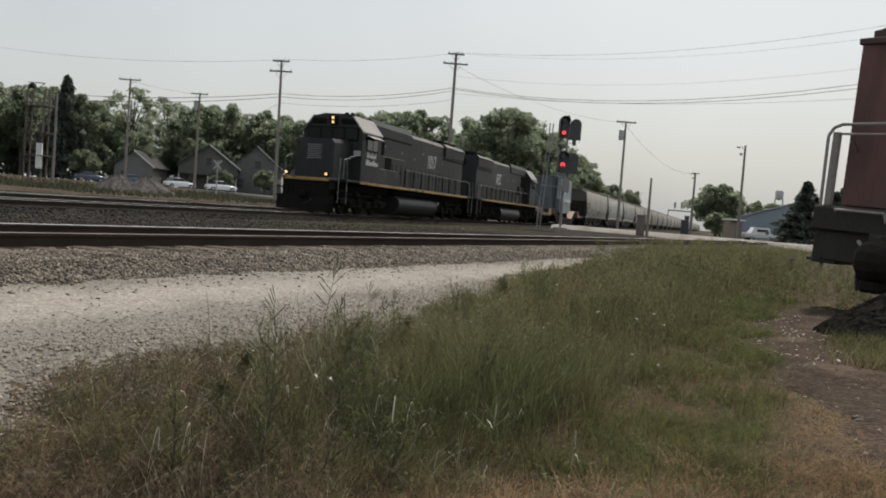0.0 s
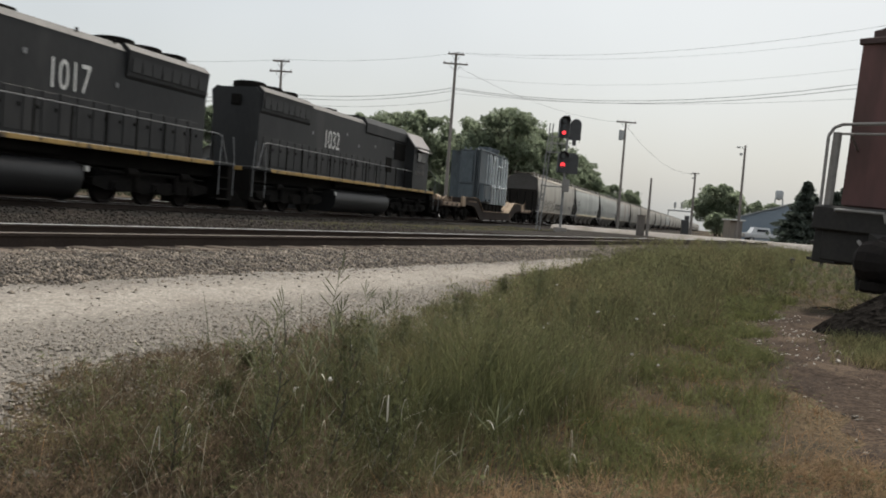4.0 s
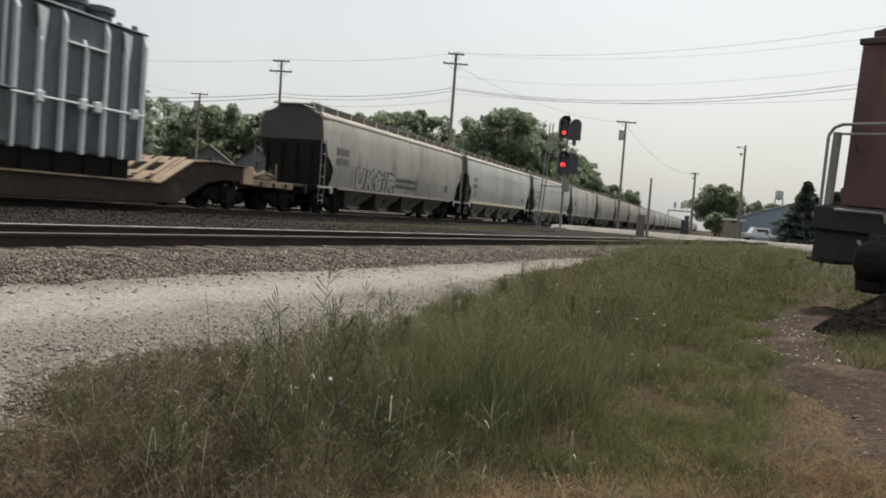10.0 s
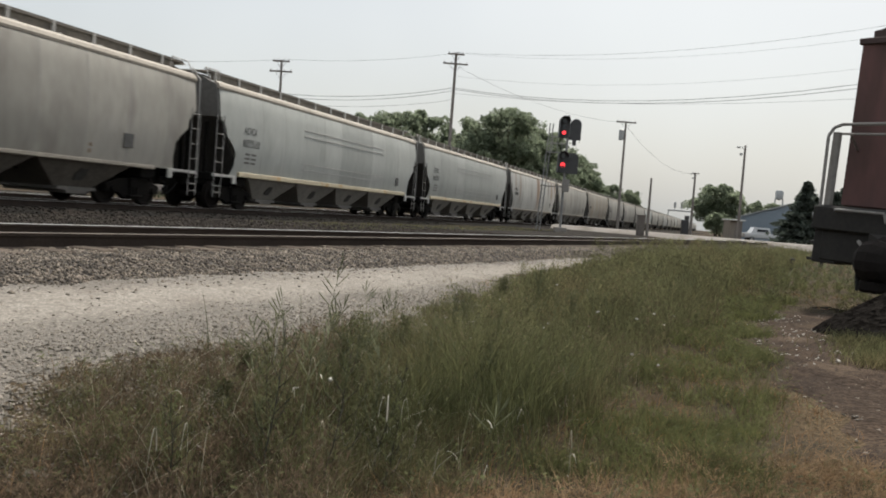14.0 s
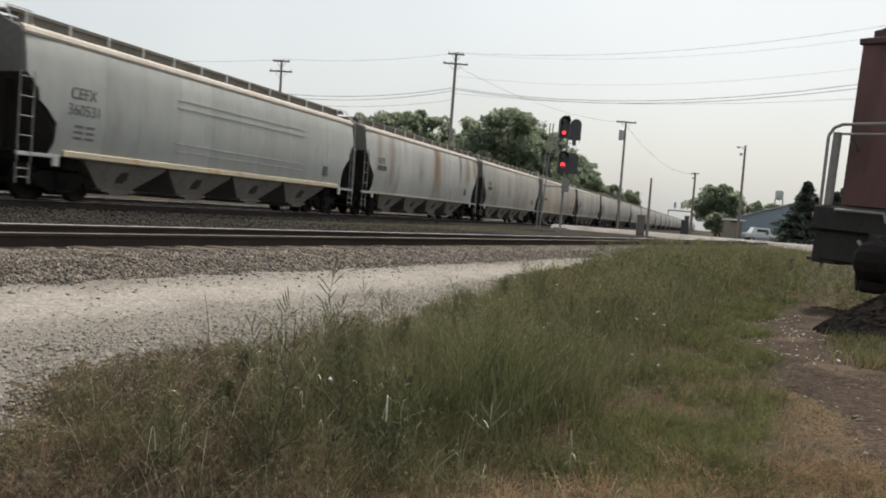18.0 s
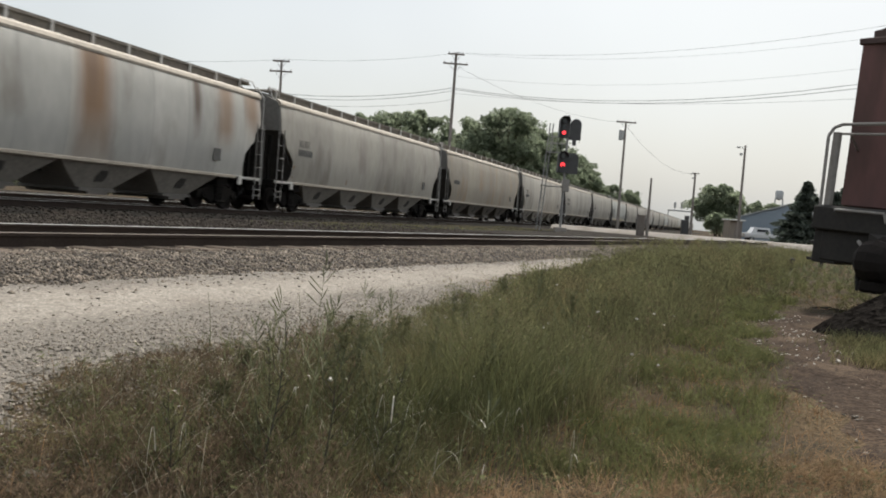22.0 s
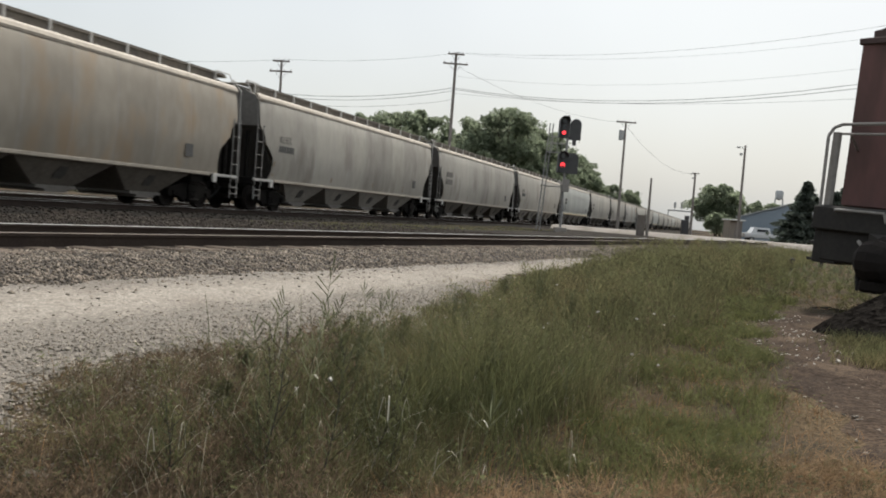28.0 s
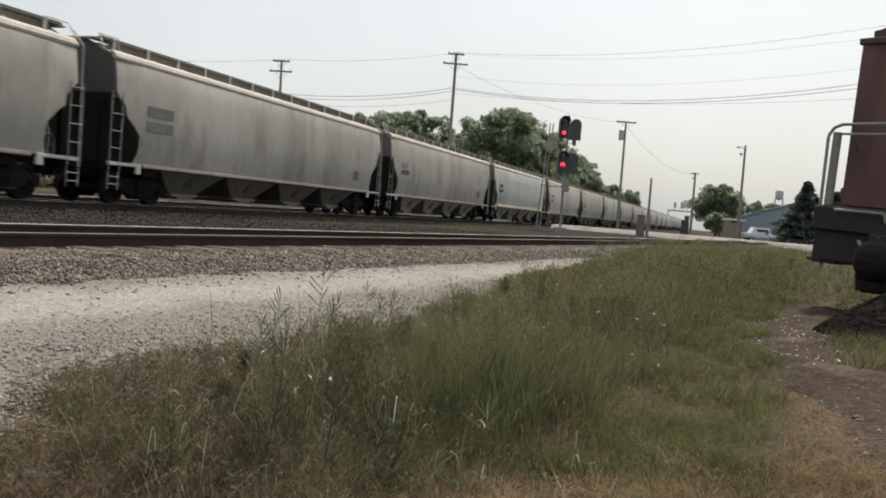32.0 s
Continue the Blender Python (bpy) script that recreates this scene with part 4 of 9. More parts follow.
def hopper_car(tone, label, bright_sill=False):
    car = tagged(new("hopper_car"), label, "railway wagon", "hopper cars of the train")
    body = part("body", shared(("body", tone), hopper_body, M_HOPBODY[tone], 50), None, car)
    for s in (-1, 1):
        part("end_wall", shared(("end_wall", s, tone == 0), lambda: end_wall_geo(s), M_HOPEND if tone == 0 else M_GREYEND), None, body, "grey-brown end wall, darker than the sides")
        part("slope_sheet", shared(("slope_sheet", s), lambda: slope_sheet_geo(s), M_HOPDARK), None, body, "sloping end sheet, dark in colour for the shaded void")
    for i in range(9):
        part("side_seam", shared(("side_seam", i), lambda: Geo().loft([[(x_, -a - 0.004, b) for a, b in SECTION] for x_ in (-6.8 + 1.7 * i - 0.012, -6.8 + 1.7 * i + 0.012)], closed=False, caps=False), M_SEAM), None, body)
    part("eave_rail", shared("eave_rail", eave_geo, M_HOPROOF), None, body, "sunlit pale eave angle")
    boards = [part("roof_walk", shared(("roof_walk", s), lambda: roofwalk_geo(s), M_WALK), None, car, "roof running board") for s in (-1, 1)]
    for board, s in zip(boards, (-1, 1)):
        # plate closes the gap below the board; its colour holds the shadow
        part("toe_board", shared(("toe_board", s), lambda: Geo().along([(s * 0.80, EAVE + 0.13), (s * 0.825, EAVE + 0.13), (s * 0.825, EAVE + 0.425), (s * 0.80, EAVE + 0.425)], 0.35 - HOP_BODY, HOP_BODY - 0.35), M_TOE), None, board, "filler plate under the running board, darkened for the shadow there")
    for i in range(13):
        for k in (0, 1):
            if k == 0 or i % 3 == 0:
                p = part("roof_post", shared("roof_post", roof_post_geo, M_HOPWHITE), None, boards[k], "pale running board bracket")
                p.location.x = -9.0 + 1.5 * i
                if k:
                    p.rotation_euler.z = math.pi
    part("hatch", shared("hatch", hatch_geo, M_HOPDARK), None, car, "long dark trough hatch cover")
    for s in (-1, 1):
        part("crossover_step", shared(("crossover_step", s), lambda: crossover_geo(s), M_HOPROOF), None, car)
        part("end_grab_rail", shared(("end_grab_rail", s), lambda: grab_geo(s), M_HOPWHITE), None, car, "pale roof-end grab rail")
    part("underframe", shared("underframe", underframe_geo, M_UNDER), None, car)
    for i in range(4):
        x = -5.46 + 3.64 * i
        b = part("discharge_bay", shared(("discharge_bay", tone in (0, 4)), lambda: bay_geo(0), M_BAYDARK if tone in (0, 4) else M_BAY), None, car, "dark brown sloped discharge hopper" if tone in (0, 4) else "dusty sloped discharge hopper")
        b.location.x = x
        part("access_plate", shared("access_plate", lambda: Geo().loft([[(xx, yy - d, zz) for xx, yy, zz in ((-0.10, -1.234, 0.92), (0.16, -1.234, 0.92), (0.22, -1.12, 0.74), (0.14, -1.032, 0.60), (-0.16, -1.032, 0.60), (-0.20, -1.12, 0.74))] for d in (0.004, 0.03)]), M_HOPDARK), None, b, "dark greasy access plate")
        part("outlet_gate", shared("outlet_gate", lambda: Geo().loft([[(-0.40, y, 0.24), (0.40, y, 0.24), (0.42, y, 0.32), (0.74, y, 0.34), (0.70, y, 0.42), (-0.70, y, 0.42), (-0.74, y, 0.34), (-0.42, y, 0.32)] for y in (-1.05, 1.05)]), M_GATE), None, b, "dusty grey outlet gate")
    if bright_sill:
        part("sill_stripe", shared("sill_stripe", lambda: mirror(Geo().box(-8.2, 8.2, -1.53, -1.42, 1.16, 1.33, 0.02)), M_SILLYEL), None, body, "cream reflective sill beam")
    else:
        part("sill", shared("sill", lambda: mirror(Geo().box(-8.2, 8.2, -1.47, -1.40, 1.10, 1.21, 0.02)), M_HOPROOF), None, body)
    for s in (-1, 1):
        if s < 0:
            if tone in (2, 3):
                writing("reporting_mark", "KLRX", 0.40, M_STENCIL if tone == 2 else M_PANEL, body, Matrix.Translation((1.40 - HOP_BODY, -1.580, 2.60)) @ SIDE, 0.95, "faded black stencilled mark")
            if tone == 0:
                for z in (2.60, 2.16):
                    part("painted_panel", shared(("painted_panel", z), lambda: Geo().box(1.30 - HOP_BODY, 2.52 - HOP_BODY, -1.592, -1.574, z, z + 0.30), M_PANEL), None, body, "faded dark painted-over panel")
            for i in range(4 if tone == 1 else 0):
                part("mark_bar", shared(("mark_bar", i), lambda: Geo().box(1.42 - HOP_BODY + 0.26 * i, 1.62 - HOP_BODY + 0.26 * i, -1.590, -1.576, 2.60, 2.86), M_STENCIL), None, body, "faded black stencil mark")
            for i in range(6 if tone == 1 else 0):
                bx, bz = 1.62 - HOP_BODY + 0.42 * (i % 2), 1.94 - 0.15 * (i // 2)
                part("data_line", shared(("data_line", i), lambda: Geo().loft([[(xx, -float(np.interp(zz, [q[1] for q in SECTION], [q[0] for q in SECTION])) - 0.005, zz) for xx in (bx, bx + 0.34)] for zz in (bz, bz + 0.07)], closed=False, caps=False), M_PANEL), None, body, "faint line of small stencilled data")
            for i in range(6 if tone else 0):
                part("number_bar", shared(("number_bar", i), lambda: Geo().box(1.38 - HOP_BODY + 0.20 * i, 1.53 - HOP_BODY + 0.20 * i, -1.592, -1.578, 2.26, 2.50), M_STENCIL), None, body, "faded black stencil figure")
        part("data_panel", shared(("data_panel", s), lambda: Geo().box(6.6, 7.0, s * 1.572 - 0.006, s * 1.572 + 0.006, 1.62, 2.02), M_STENCIL), None, body, "small dark data panel")
        if s < 0 and tone in (0, 3):
            for k, (rx, rz, rw_, rh) in enumerate(((1.12 - HOP_BODY, 1.35, 0.07, 0.5), (5.3, 1.36, 0.10, 0.26), (1.2, 1.36, 0.10, 0.22), (-3.4, 1.36, 0.10, 0.2))):
                part("reflector", shared(("reflector", k), lambda: Geo().loft([[(rx, -float(np.interp(zz, [q[1] for q in SECTION], [q[0] for q in SECTION])) - 0.004, zz), (rx + rw_, -float(np.interp(zz, [q[1] for q in SECTION], [q[0] for q in SECTION])) - 0.004, zz)] for zz in (rz, rz + rh)], closed=False, caps=False), M_REFLECT), None, body, "small faded orange reflector strip")
        if tone == 1:
            for z in (1.72, 1.95, 3.05, 3.28):
                a = float(np.interp(z, [q[1] for q in SECTION], [q[0] for q in SECTION]))
                part("side_rail_line", shared(("side_rail_line", s, z), lambda: Geo().box(-3.6, 4.8, s * (a + 0.006) - 0.012, s * (a + 0.006) + 0.012, z - 0.018, z + 0.018), M_HOPWHITE), None, body, "thin pale side rail")
    for s in (-1, 1):
        for k in (-1, 1):
            part("corner_bracket", shared(("corner_bracket", s, k), lambda: bracket_geo(s, k), M_HOPWHITE), None, car, "white corner bracket")
            part("ladder", shared(("ladder", s, k), lambda: ladder_geo(s * (HOP_BODY - 0.02) - 0.24, k * 1.56, 0.95, 3.12, 0.44, 5), M_HOPRAIL), None, car, "pale side ladder")
            part("stirrup_step", shared(("stirrup", s, k), lambda: ladder_geo(s * (HOP_BODY - 0.02) - 0.24, k * 1.54, 0.42, 0.93, 0.42, 2), M_HOPRAIL), None, car)
    part("corner_post", shared("corner_post", lambda: Geo().pipe([(HOP_BODY + 0.2, -1.5, 0.95), (HOP_BODY + 0.2, -1.46, 4.1), (HOP_BODY + 0.1, -1.2, EAVE + 0.32)], 0.02), M_HOPWHITE), None, car, "pale tall corner grab post")
    for s in (-1, 1):
        coupler(car, s * HOP / 2, s)
        freight_truck(car, s * 7.75)
    return car


M_SILLYEL = material("cream_sill_paint", (0.62, 0.54, 0.38), (0.5, 0.42, 0.29), rough=0.6, big=2, small=12, third=(0.5, 0.3, 0.12), third_scale=1.2, third_cut=0.6)

# ---- locomotives ----
M_DIMGLASS = material("dusty_dark_windscreen", (0.012, 0.013, 0.013), (0.02, 0.02, 0.019), rough=0.45, bump=0, spec=0.15)
SIDE_FAR = Matrix(((-1, 0, 0, 0), (0, 0, 1, 0), (0, 1, 0, 0), (0, 0, 0, 1)))
loco_wheel_geo = Geo()
for s in (-1, 1):
    y = s * 0.7525
    loco_wheel_geo.turned([(0.1, y - s * 0.08), (0.42, y - s * 0.05), (0.44, y - s * 0.085), (0.535, y - s * 0.085), (0.53, y - s * 0.05), (0.508, y - s * 0.04), (0.503, y + s * 0.06), (0.43, y + s * 0.06), (0.41, y + s * 0.01), (0.15, y + s * 0.02), (0.13, y + s * 0.1), (0.0, y + s * 0.1)], "y", 24)
loco_wheel_geo.tube((0, -1.0, 0), (0, 1.0, 0), 0.1, n=10)
loco_wheel_mesh = loco_wheel_geo.mesh("wheelset", M_WHEEL, 35)


def loco_truck(loco, x):
    g = Geo()
    prof = [(-2.75, 0.72), (-2.75, 0.52), (-2.2, 0.40), (-1.55, 0.36), (-0.95, 0.40), (-0.6, 0.34), (0.6, 0.34), (0.95, 0.40), (1.55, 0.36), (2.2, 0.40), (2.75, 0.52), (2.75, 0.72), (1.6, 0.84), (0.9, 0.72), (-0.9, 0.72), (-1.6, 0.84)]
    for s in (-1, 1):
        g.across(prof, s * 1.06 - 0.10, s * 1.06 + 0.10)
        for k in (-1.85, 0, 1.85):
            g.box(k - 0.22, k + 0.22, s * 1.12 - 0.12, s * 1.12 + 0.12, 0.36, 0.68, 0.05)
            g.tube((k, s * 1.2, 0.52), (k, s * 1.28, 0.52), 0.13, n=12)
        for k in (-0.95, 0.95):
            g.tube((k, s * 1.18, 0.48), (k, s * 1.18, 0.98), 0.11, n=10)
        g.pipe([(-2.6, s * 1.2, 0.95), (-1.2, s * 1.22, 0.9), (0.2, s * 1.22, 0.95), (2.4, s * 1.2, 0.9)], 0.03)
    g.box(-2.4, 2.4, -0.9, 0.9, 0.6, 1.0, 0.05)
    t = part("truck", g, M_UNDER, loco, "grimy black three-axle bogie")
    t.location = (x, 0, 0)
    for k in (-1.85, 0, 1.85):
        w = part("wheelset", loco_wheel_mesh, None, t, "steel wheels on an axle")
        w.location = (k, 0, 0.508)
        w["radius"] = 0.508
        WHEELSETS.append(w)
    for s in (-1, 1):
        for k in (-1.5, 1.05):
            part("brake_cylinder", Geo().tube((k, s * 1.24, 0.95), (k + 0.45, s * 1.24, 0.95), 0.12, n=12), M_UNDER, t)
    return t


def locomotive(number, label):
    lo = tagged(new("locomotive"), label, "locomotive", "locomotives of the train")
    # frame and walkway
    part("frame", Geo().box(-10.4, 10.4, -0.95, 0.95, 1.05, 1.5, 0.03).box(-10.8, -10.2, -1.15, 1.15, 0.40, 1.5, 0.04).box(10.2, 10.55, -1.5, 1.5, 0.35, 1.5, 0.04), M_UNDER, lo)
    deck = part("walkway", Geo().box(-9.72, 10.55, -1.52, 1.52, 1.49, 1.60, 0.02).box(-10.85, -9.72, -1.17, 1.17, 1.49, 1.60, 0.02), M_BLACK, lo)
    for s in (-1, 1):
        for i in range(14):
            x0 = -8.4 + 1.26 * i
            if i == 0 and s > 0:
                part("sill_stripe", Geo().box(-9.66, -8.46, 1.533, 1.557, 1.46, 1.58, 0.004), M_YELLOW, deck, "faded yellow edge stripe")
            part("sill_stripe", Geo().box(x0, x0 + 1.20, s * 1.545 - 0.012, s * 1.545 + 0.012, 1.46, 1.58, 0.004), M_YELLOW, deck, "faded yellow edge stripe")
    for x in (-10.87, 10.57):
        part("end_stripe", Geo().box(x - 0.012, x + 0.012, -1.15, 1.15, 1.44, 1.57, 0.004), M_YELLOW, deck, "yellow end sill stripe")
    # nose with its door and grille marks
    nose = Geo()
    nose.loft([[(-10.1, -0.95, 1.6), (-10.1, 0.95, 1.6), (-10.1, 0.95, 3.18), (-10.1, 0.80, 3.36), (-10.1, -0.80, 3.36), (-10.1, -0.95, 3.18)],
               [(-8.2, -0.98, 1.6), (-8.2, 0.98, 1.6), (-8.2, 0.98, 3.26), (-8.2, 0.8, 3.46), (-8.2, -0.8, 3.46), (-8.2, -0.98, 3.26)]])
    nose_ob = part("nose", nose, M_BLACK, lo, "dusty black low short hood")
    for i in range(8):
        part("emblem_bar", Geo().box(-10.122, -10.102, -0.36 + 0.03 * (i % 3), 0.36 - 0.04 * (i % 2), 2.45 + 0.085 * i, 2.485 + 0.085 * i), M_HANDRAIL, nose_ob, "pale painted emblem bar")
    for y in (-0.98, 0.98):
        part("ditch_light", Geo().tube((-10.66, y, 1.74), (-10.82, y, 1.74), 0.11, 0.12, 14), M_UNDER, lo)
        part("ditch_lens", Geo().tube((-10.82, y, 1.74), (-10.835, y, 1.74), 0.06, n=14), M_LAMP if number == "1017" else M_GLASS, lo, "lit warm lamp" if number == "1017" else "")
    # cab
    cab = Geo()
    prof = [(-1.52, 1.6), (1.52, 1.6), (1.52, 3.86), (0.98, 4.56), (0.5, 4.68), (-0.5, 4.68), (-0.98, 4.56), (-1.52, 3.86)]
    cab.loft([[(-8.35, y, z) for y, z in prof], [(-6.05, y, z) for y, z in prof]])
    cab_ob = part("cab", cab, M_BLACK, lo, "dusty black crew cab")
    part("windshield_frame", Geo().box(-8.385, -8.345, -1.32, 1.32, 3.42, 4.06, 0.02), M_UNDER, cab_ob)
    for y0, y1 in ((-1.24, -0.66), (-0.58, -0.04), (0.04, 0.58), (0.66, 1.24)):
        part("windshield", Geo().box(-8.40, -8.375, y0, y1, 3.5, 4.0, 0.01), M_DIMGLASS, cab_ob, "dark windscreen pane")
    for s in (-1, 1):
        roof = [(s * 1.56, 3.83), (s * 1.56, 3.89), (s * 1.0, 4.60), (s * 0.97, 4.55)]
        part("cab_roof_panel", Geo().along(roof, -8.45, -6.0), M_ROOFGREY, cab_ob, "sloping roof panel in a lighter tone for the sun on it")
        win = part("cab_window", Geo().box(-7.85, -6.55, s * 1.535 - 0.015, s * 1.535 + 0.015, 3.05, 3.68, 0.01), M_UNDER, cab_ob)
        for x0, x1 in ((-7.8, -7.24), (-7.16, -6.6)):
            part("pane", Geo().box(x0, x1, s * 1.552 - 0.008, s * 1.552 + 0.008, 3.1, 3.63), M_GLASS, win)
        part("sunshade", Geo().loft([[(-7.95, s * 1.53, 3.76), (-6.45, s * 1.53, 3.76), (-6.45, s * 1.86, 3.62), (-7.95, s * 1.86, 3.62)], [(-7.95, s * 1.53, 3.785), (-6.45, s * 1.53, 3.785), (-6.45, s * 1.86, 3.645), (-7.95, s * 1.86, 3.645)]]), M_ROOFGREY, cab_ob, "pale window awning")
        # lettering as bars
        for z, x0, x1 in ((2.86, -7.75, -6.62), (2.52, -7.85, -6.38)):
            n_ = 8 if z > 2.7 else 7
            for i in range(n_):
                w_ = (x1 - x0) / n_
                tall_ = 0.15 if i == 0 or i % 3 == 1 else 0.10
                part("name_bar", Geo().box(x0 + w_ * i + 0.03, x0 + w_ * (i + 1) - 0.03, s * 1.527 - 0.008, s * 1.527 + 0.008, z - 0.13, z - 0.13 + 1.75 * tall_), M_WHITEPAINT if number == "1017" else M_BEVELGREY, cab_ob, "white lettering bar" if number == "1017" else "faded grey lettering bar")
    part("headlight", Geo().box(-8.47, -8.34, -0.22, 0.22, 4.14, 4.58, 0.04), M_UNDER, cab_ob)
    for z in (4.26, 4.46):
        part("headlight_lens", Geo().tube((-8.46, 0, z), (-8.485, 0, z), 0.062, n=14), M_LAMP if number == "1017" else M_GLASS, cab_ob, "lit warm lamp" if number == "1017" else "")
    for y in (-0.75, 0.75):
        part("number_board", Geo().box(-8.43, -8.35, y - 0.36, y + 0.36, 4.2, 4.44, 0.02), M_UNDER, cab_ob)
    part("nose_plate", Geo().box(-8.37, -8.345, -1.45, -1.12, 2.75, 3.0), M_HOPWHITE, cab_ob, "small pale notice plate")
    part("horn", Geo().tube((-6.9, -0.25, 4.82), (-6.5, -0.25, 4.82), 0.10, 0.04, 10).tube((-6.9, 0.05, 4.82), (-6.45, 0.05, 4.82), 0.10, 0.04, 10).box(-6.7, -6.5, -0.3, 0.1, 4.66, 4.80), M_UNDER, lo)
    # long hood
    W = 1.0
    hood_prof = [(-W, 1.6), (W, 1.6), (W, 4.360), (W - 0.22, 4.580), (-W + 0.22, 4.580), (-W, 4.360)]
    hood = part("hood", Geo().along(hood_prof, -6.05, 9.35), M_BLACK, lo, "dusty black long hood")
    for s in (-1, 1):
        # grey strip paints the sunlight along the hood's top edge
        part("hood_roof_edge", Geo().along([(s * 0.77, 4.570), (s * 0.99, 4.360), (s * 1.01, 4.375), (s * 0.79, 4.592)], -0.5, 5.25), M_BEVELGREY, hood, "roof bevel in grey for its sunlit edge")
    doors = [-3.2, -2.5, -1.8, -1.1] + [-0.3 + 0.62 * i for i in range(15)]
    for s in (-1, 1):
        for x0 in doors:
            d = part("hood_door", Geo().box(x0 + 0.02, x0 + 0.58, s * (W + 0.012) - 0.012, s * (W + 0.012) + 0.012, 1.72, 2.78, 0.006), M_BLACK, hood)
            part("latch", Geo().box(x0 + 0.46, x0 + 0.52, s * (W + 0.035) - 0.012, s * (W + 0.035) + 0.012, 2.3, 2.4), M_UNDER, d)
        part("air_intake_recess", Geo().box(-5.95, -4.45, s * (W + 0.01) - 0.02, s * (W + 0.01) + 0.02, 3.02, 3.92, 0.01), M_UNDER, hood, "dark intake screen")
        for i in range(7):
            part("grille_slat", Geo().box(-5.9, -4.5, s * (W + 0.04) - 0.012, s * (W + 0.04) + 0.012, 3.08 + 0.12 * i, 3.105 + 0.12 * i), M_UNDER, hood)
        # flat plate whose black paints the shade of a recess
        part("door_recess", Geo().box(-4.15, -3.35, s * (W + 0.008) - 0.02, s * (W + 0.008) + 0.02, 2.30, 3.05, 0.01), M_UNDER, hood, "flat dark plate for a shaded recess in the hood side")
        bulge = [(s * W, 3.95), (s * (W + 0.05), 4.02), (s * (W + 0.06), 4.46), (s * (W - 0.12), 4.735), (s * (W - 0.6), 4.74), (s * (W - 0.6), 4.56)]
        part("dynamic_brake_blister", Geo().along(bulge, -6.03, -0.55), M_BLACK, hood, "slightly flared black upper hood")
        rad = [(s * W, 3.62), (s * (W + 0.05), 3.72), (s * (W + 0.12), 4.42), (s * (W - 0.10), 4.62), (s * (W - 0.35), 4.58)]
        part("radiator_housing", Geo().along(rad, 5.3, 9.30), M_BLACK, hood, "slightly flared black radiator wing")
        for i in range(8):
            x0 = 5.45 + 0.47 * i
            part("radiator_grille", Geo().box(x0, x0 + 0.42, s * (W + 0.085) - 0.02, s * (W + 0.085) + 0.02, 3.84, 4.34), M_BLACK, hood)
        part("roof_gutter", Geo().along([(s * (W - 0.10), 4.615), (s * (W + 0.12), 4.415), (s * (W + 0.135), 4.43), (s * (W - 0.09), 4.632)], 5.3, 9.30), M_BEVELGREY, hood, "roof bevel in grey for its sunlit edge")
        m = (Matrix.Translation((2.30, -W - 0.008, 2.93)) @ SIDE) if s < 0 else (Matrix.Translation((3.90, W + 0.008, 2.87)) @ SIDE_FAR)
        writing("road_number", number, 1.12, M_WHITEPAINT, hood, m, 0.72, "white painted road number")
        for x, z in ((-1.9, 3.35), (0.1, 3.2), (1.5, 3.6), (4.9, 3.3), (-4.340, 3.5)):
            part("inspection_plate", Geo().box(x, x + 0.12, s * (W + 0.008) - 0.008, s * (W + 0.008) + 0.008, z, z + 0.14), M_HANDRAIL, hood, "small pale plate")
    for x in (5.9, 7.2, 8.5):
        part("radiator_fan", Geo().turned([(0.0, 4.580), (0.62, 4.580), (0.62, 4.840), (0.55, 4.870), (0.0, 4.800)], "z", 20, (x, 0, 0)), M_UNDER, hood)
    for x in (-2.2, -1.1):
        part("brake_fan", Geo().turned([(0.0, 4.580), (0.36, 4.580), (0.36, 4.83), (0.0, 4.80)], "z", 18, (x, 0, 0)), M_UNDER, hood)
    part("exhaust_stack", Geo().box(1.2, 2.0, -0.28, 0.28, 4.560, 4.800, 0.04), M_UNDER, hood)
    for x in (-5.0, -3.0, 0.6, 3.4, 4.9):
        part("lifting_eye", Geo().box(x, x + 0.1, -0.86, -0.82, 4.540, 4.660, 0.01), M_UNDER, hood)
    # rear end
    part("rear_headlight", Geo().box(9.34, 9.45, -0.2, 0.2, 3.9, 4.3, 0.03), M_UNDER, hood)
    # tank, trucks, couplers
    tank = [(-1.12, 1.16), (1.12, 1.16), (1.34, 1.08), (1.46, 0.92), (1.48, 0.70), (1.40, 0.42), (1.15, 0.18), (-1.15, 0.18), (-1.40, 0.42), (-1.48, 0.70), (-1.46, 0.92), (-1.34, 1.08)]
    part("fuel_tank", Geo().along([(a, b - 0.06) for a, b in tank], -3.0, 3.3), M_TANK, lo, "grey-black fuel tank with a rounded top", 50)
    for s in (-1, 1):
        part("air_reservoir", Geo().tube((-3.2, s * 1.05, 1.33), (2.8, s * 1.05, 1.33), 0.15, n=14), M_UNDER, lo, "long air reservoir", 40)
        part("fuel_cap", Geo().box(3.3, 3.45, s * 1.48 - 0.03, s * 1.48 + 0.03, 0.85, 1.0), M_HOPWHITE, lo)
    loco_truck(lo, -6.75)
    loco_truck(lo, 6.75)
    for s in (-1, 1):
        coupler(lo, s * 10.95, s)
        xe = 10.5 if s > 0 else 10.75
        part("plow", Geo().loft([[(s * xe, -1.4, 0.12), (s * xe, 1.4, 0.12), (s * xe, 1.4, 0.75), (s * xe, -1.4, 0.75)], [(s * (xe + 0.35), -0.9, 0.12), (s * (xe + 0.35), 0.9, 0.12), (s * (xe + 0.1), 0.9, 0.75), (s * (xe + 0.1), -0.9, 0.75)]]), M_UNDER, lo)
        xs_ = s * 10.0 if s > 0 else -10.25
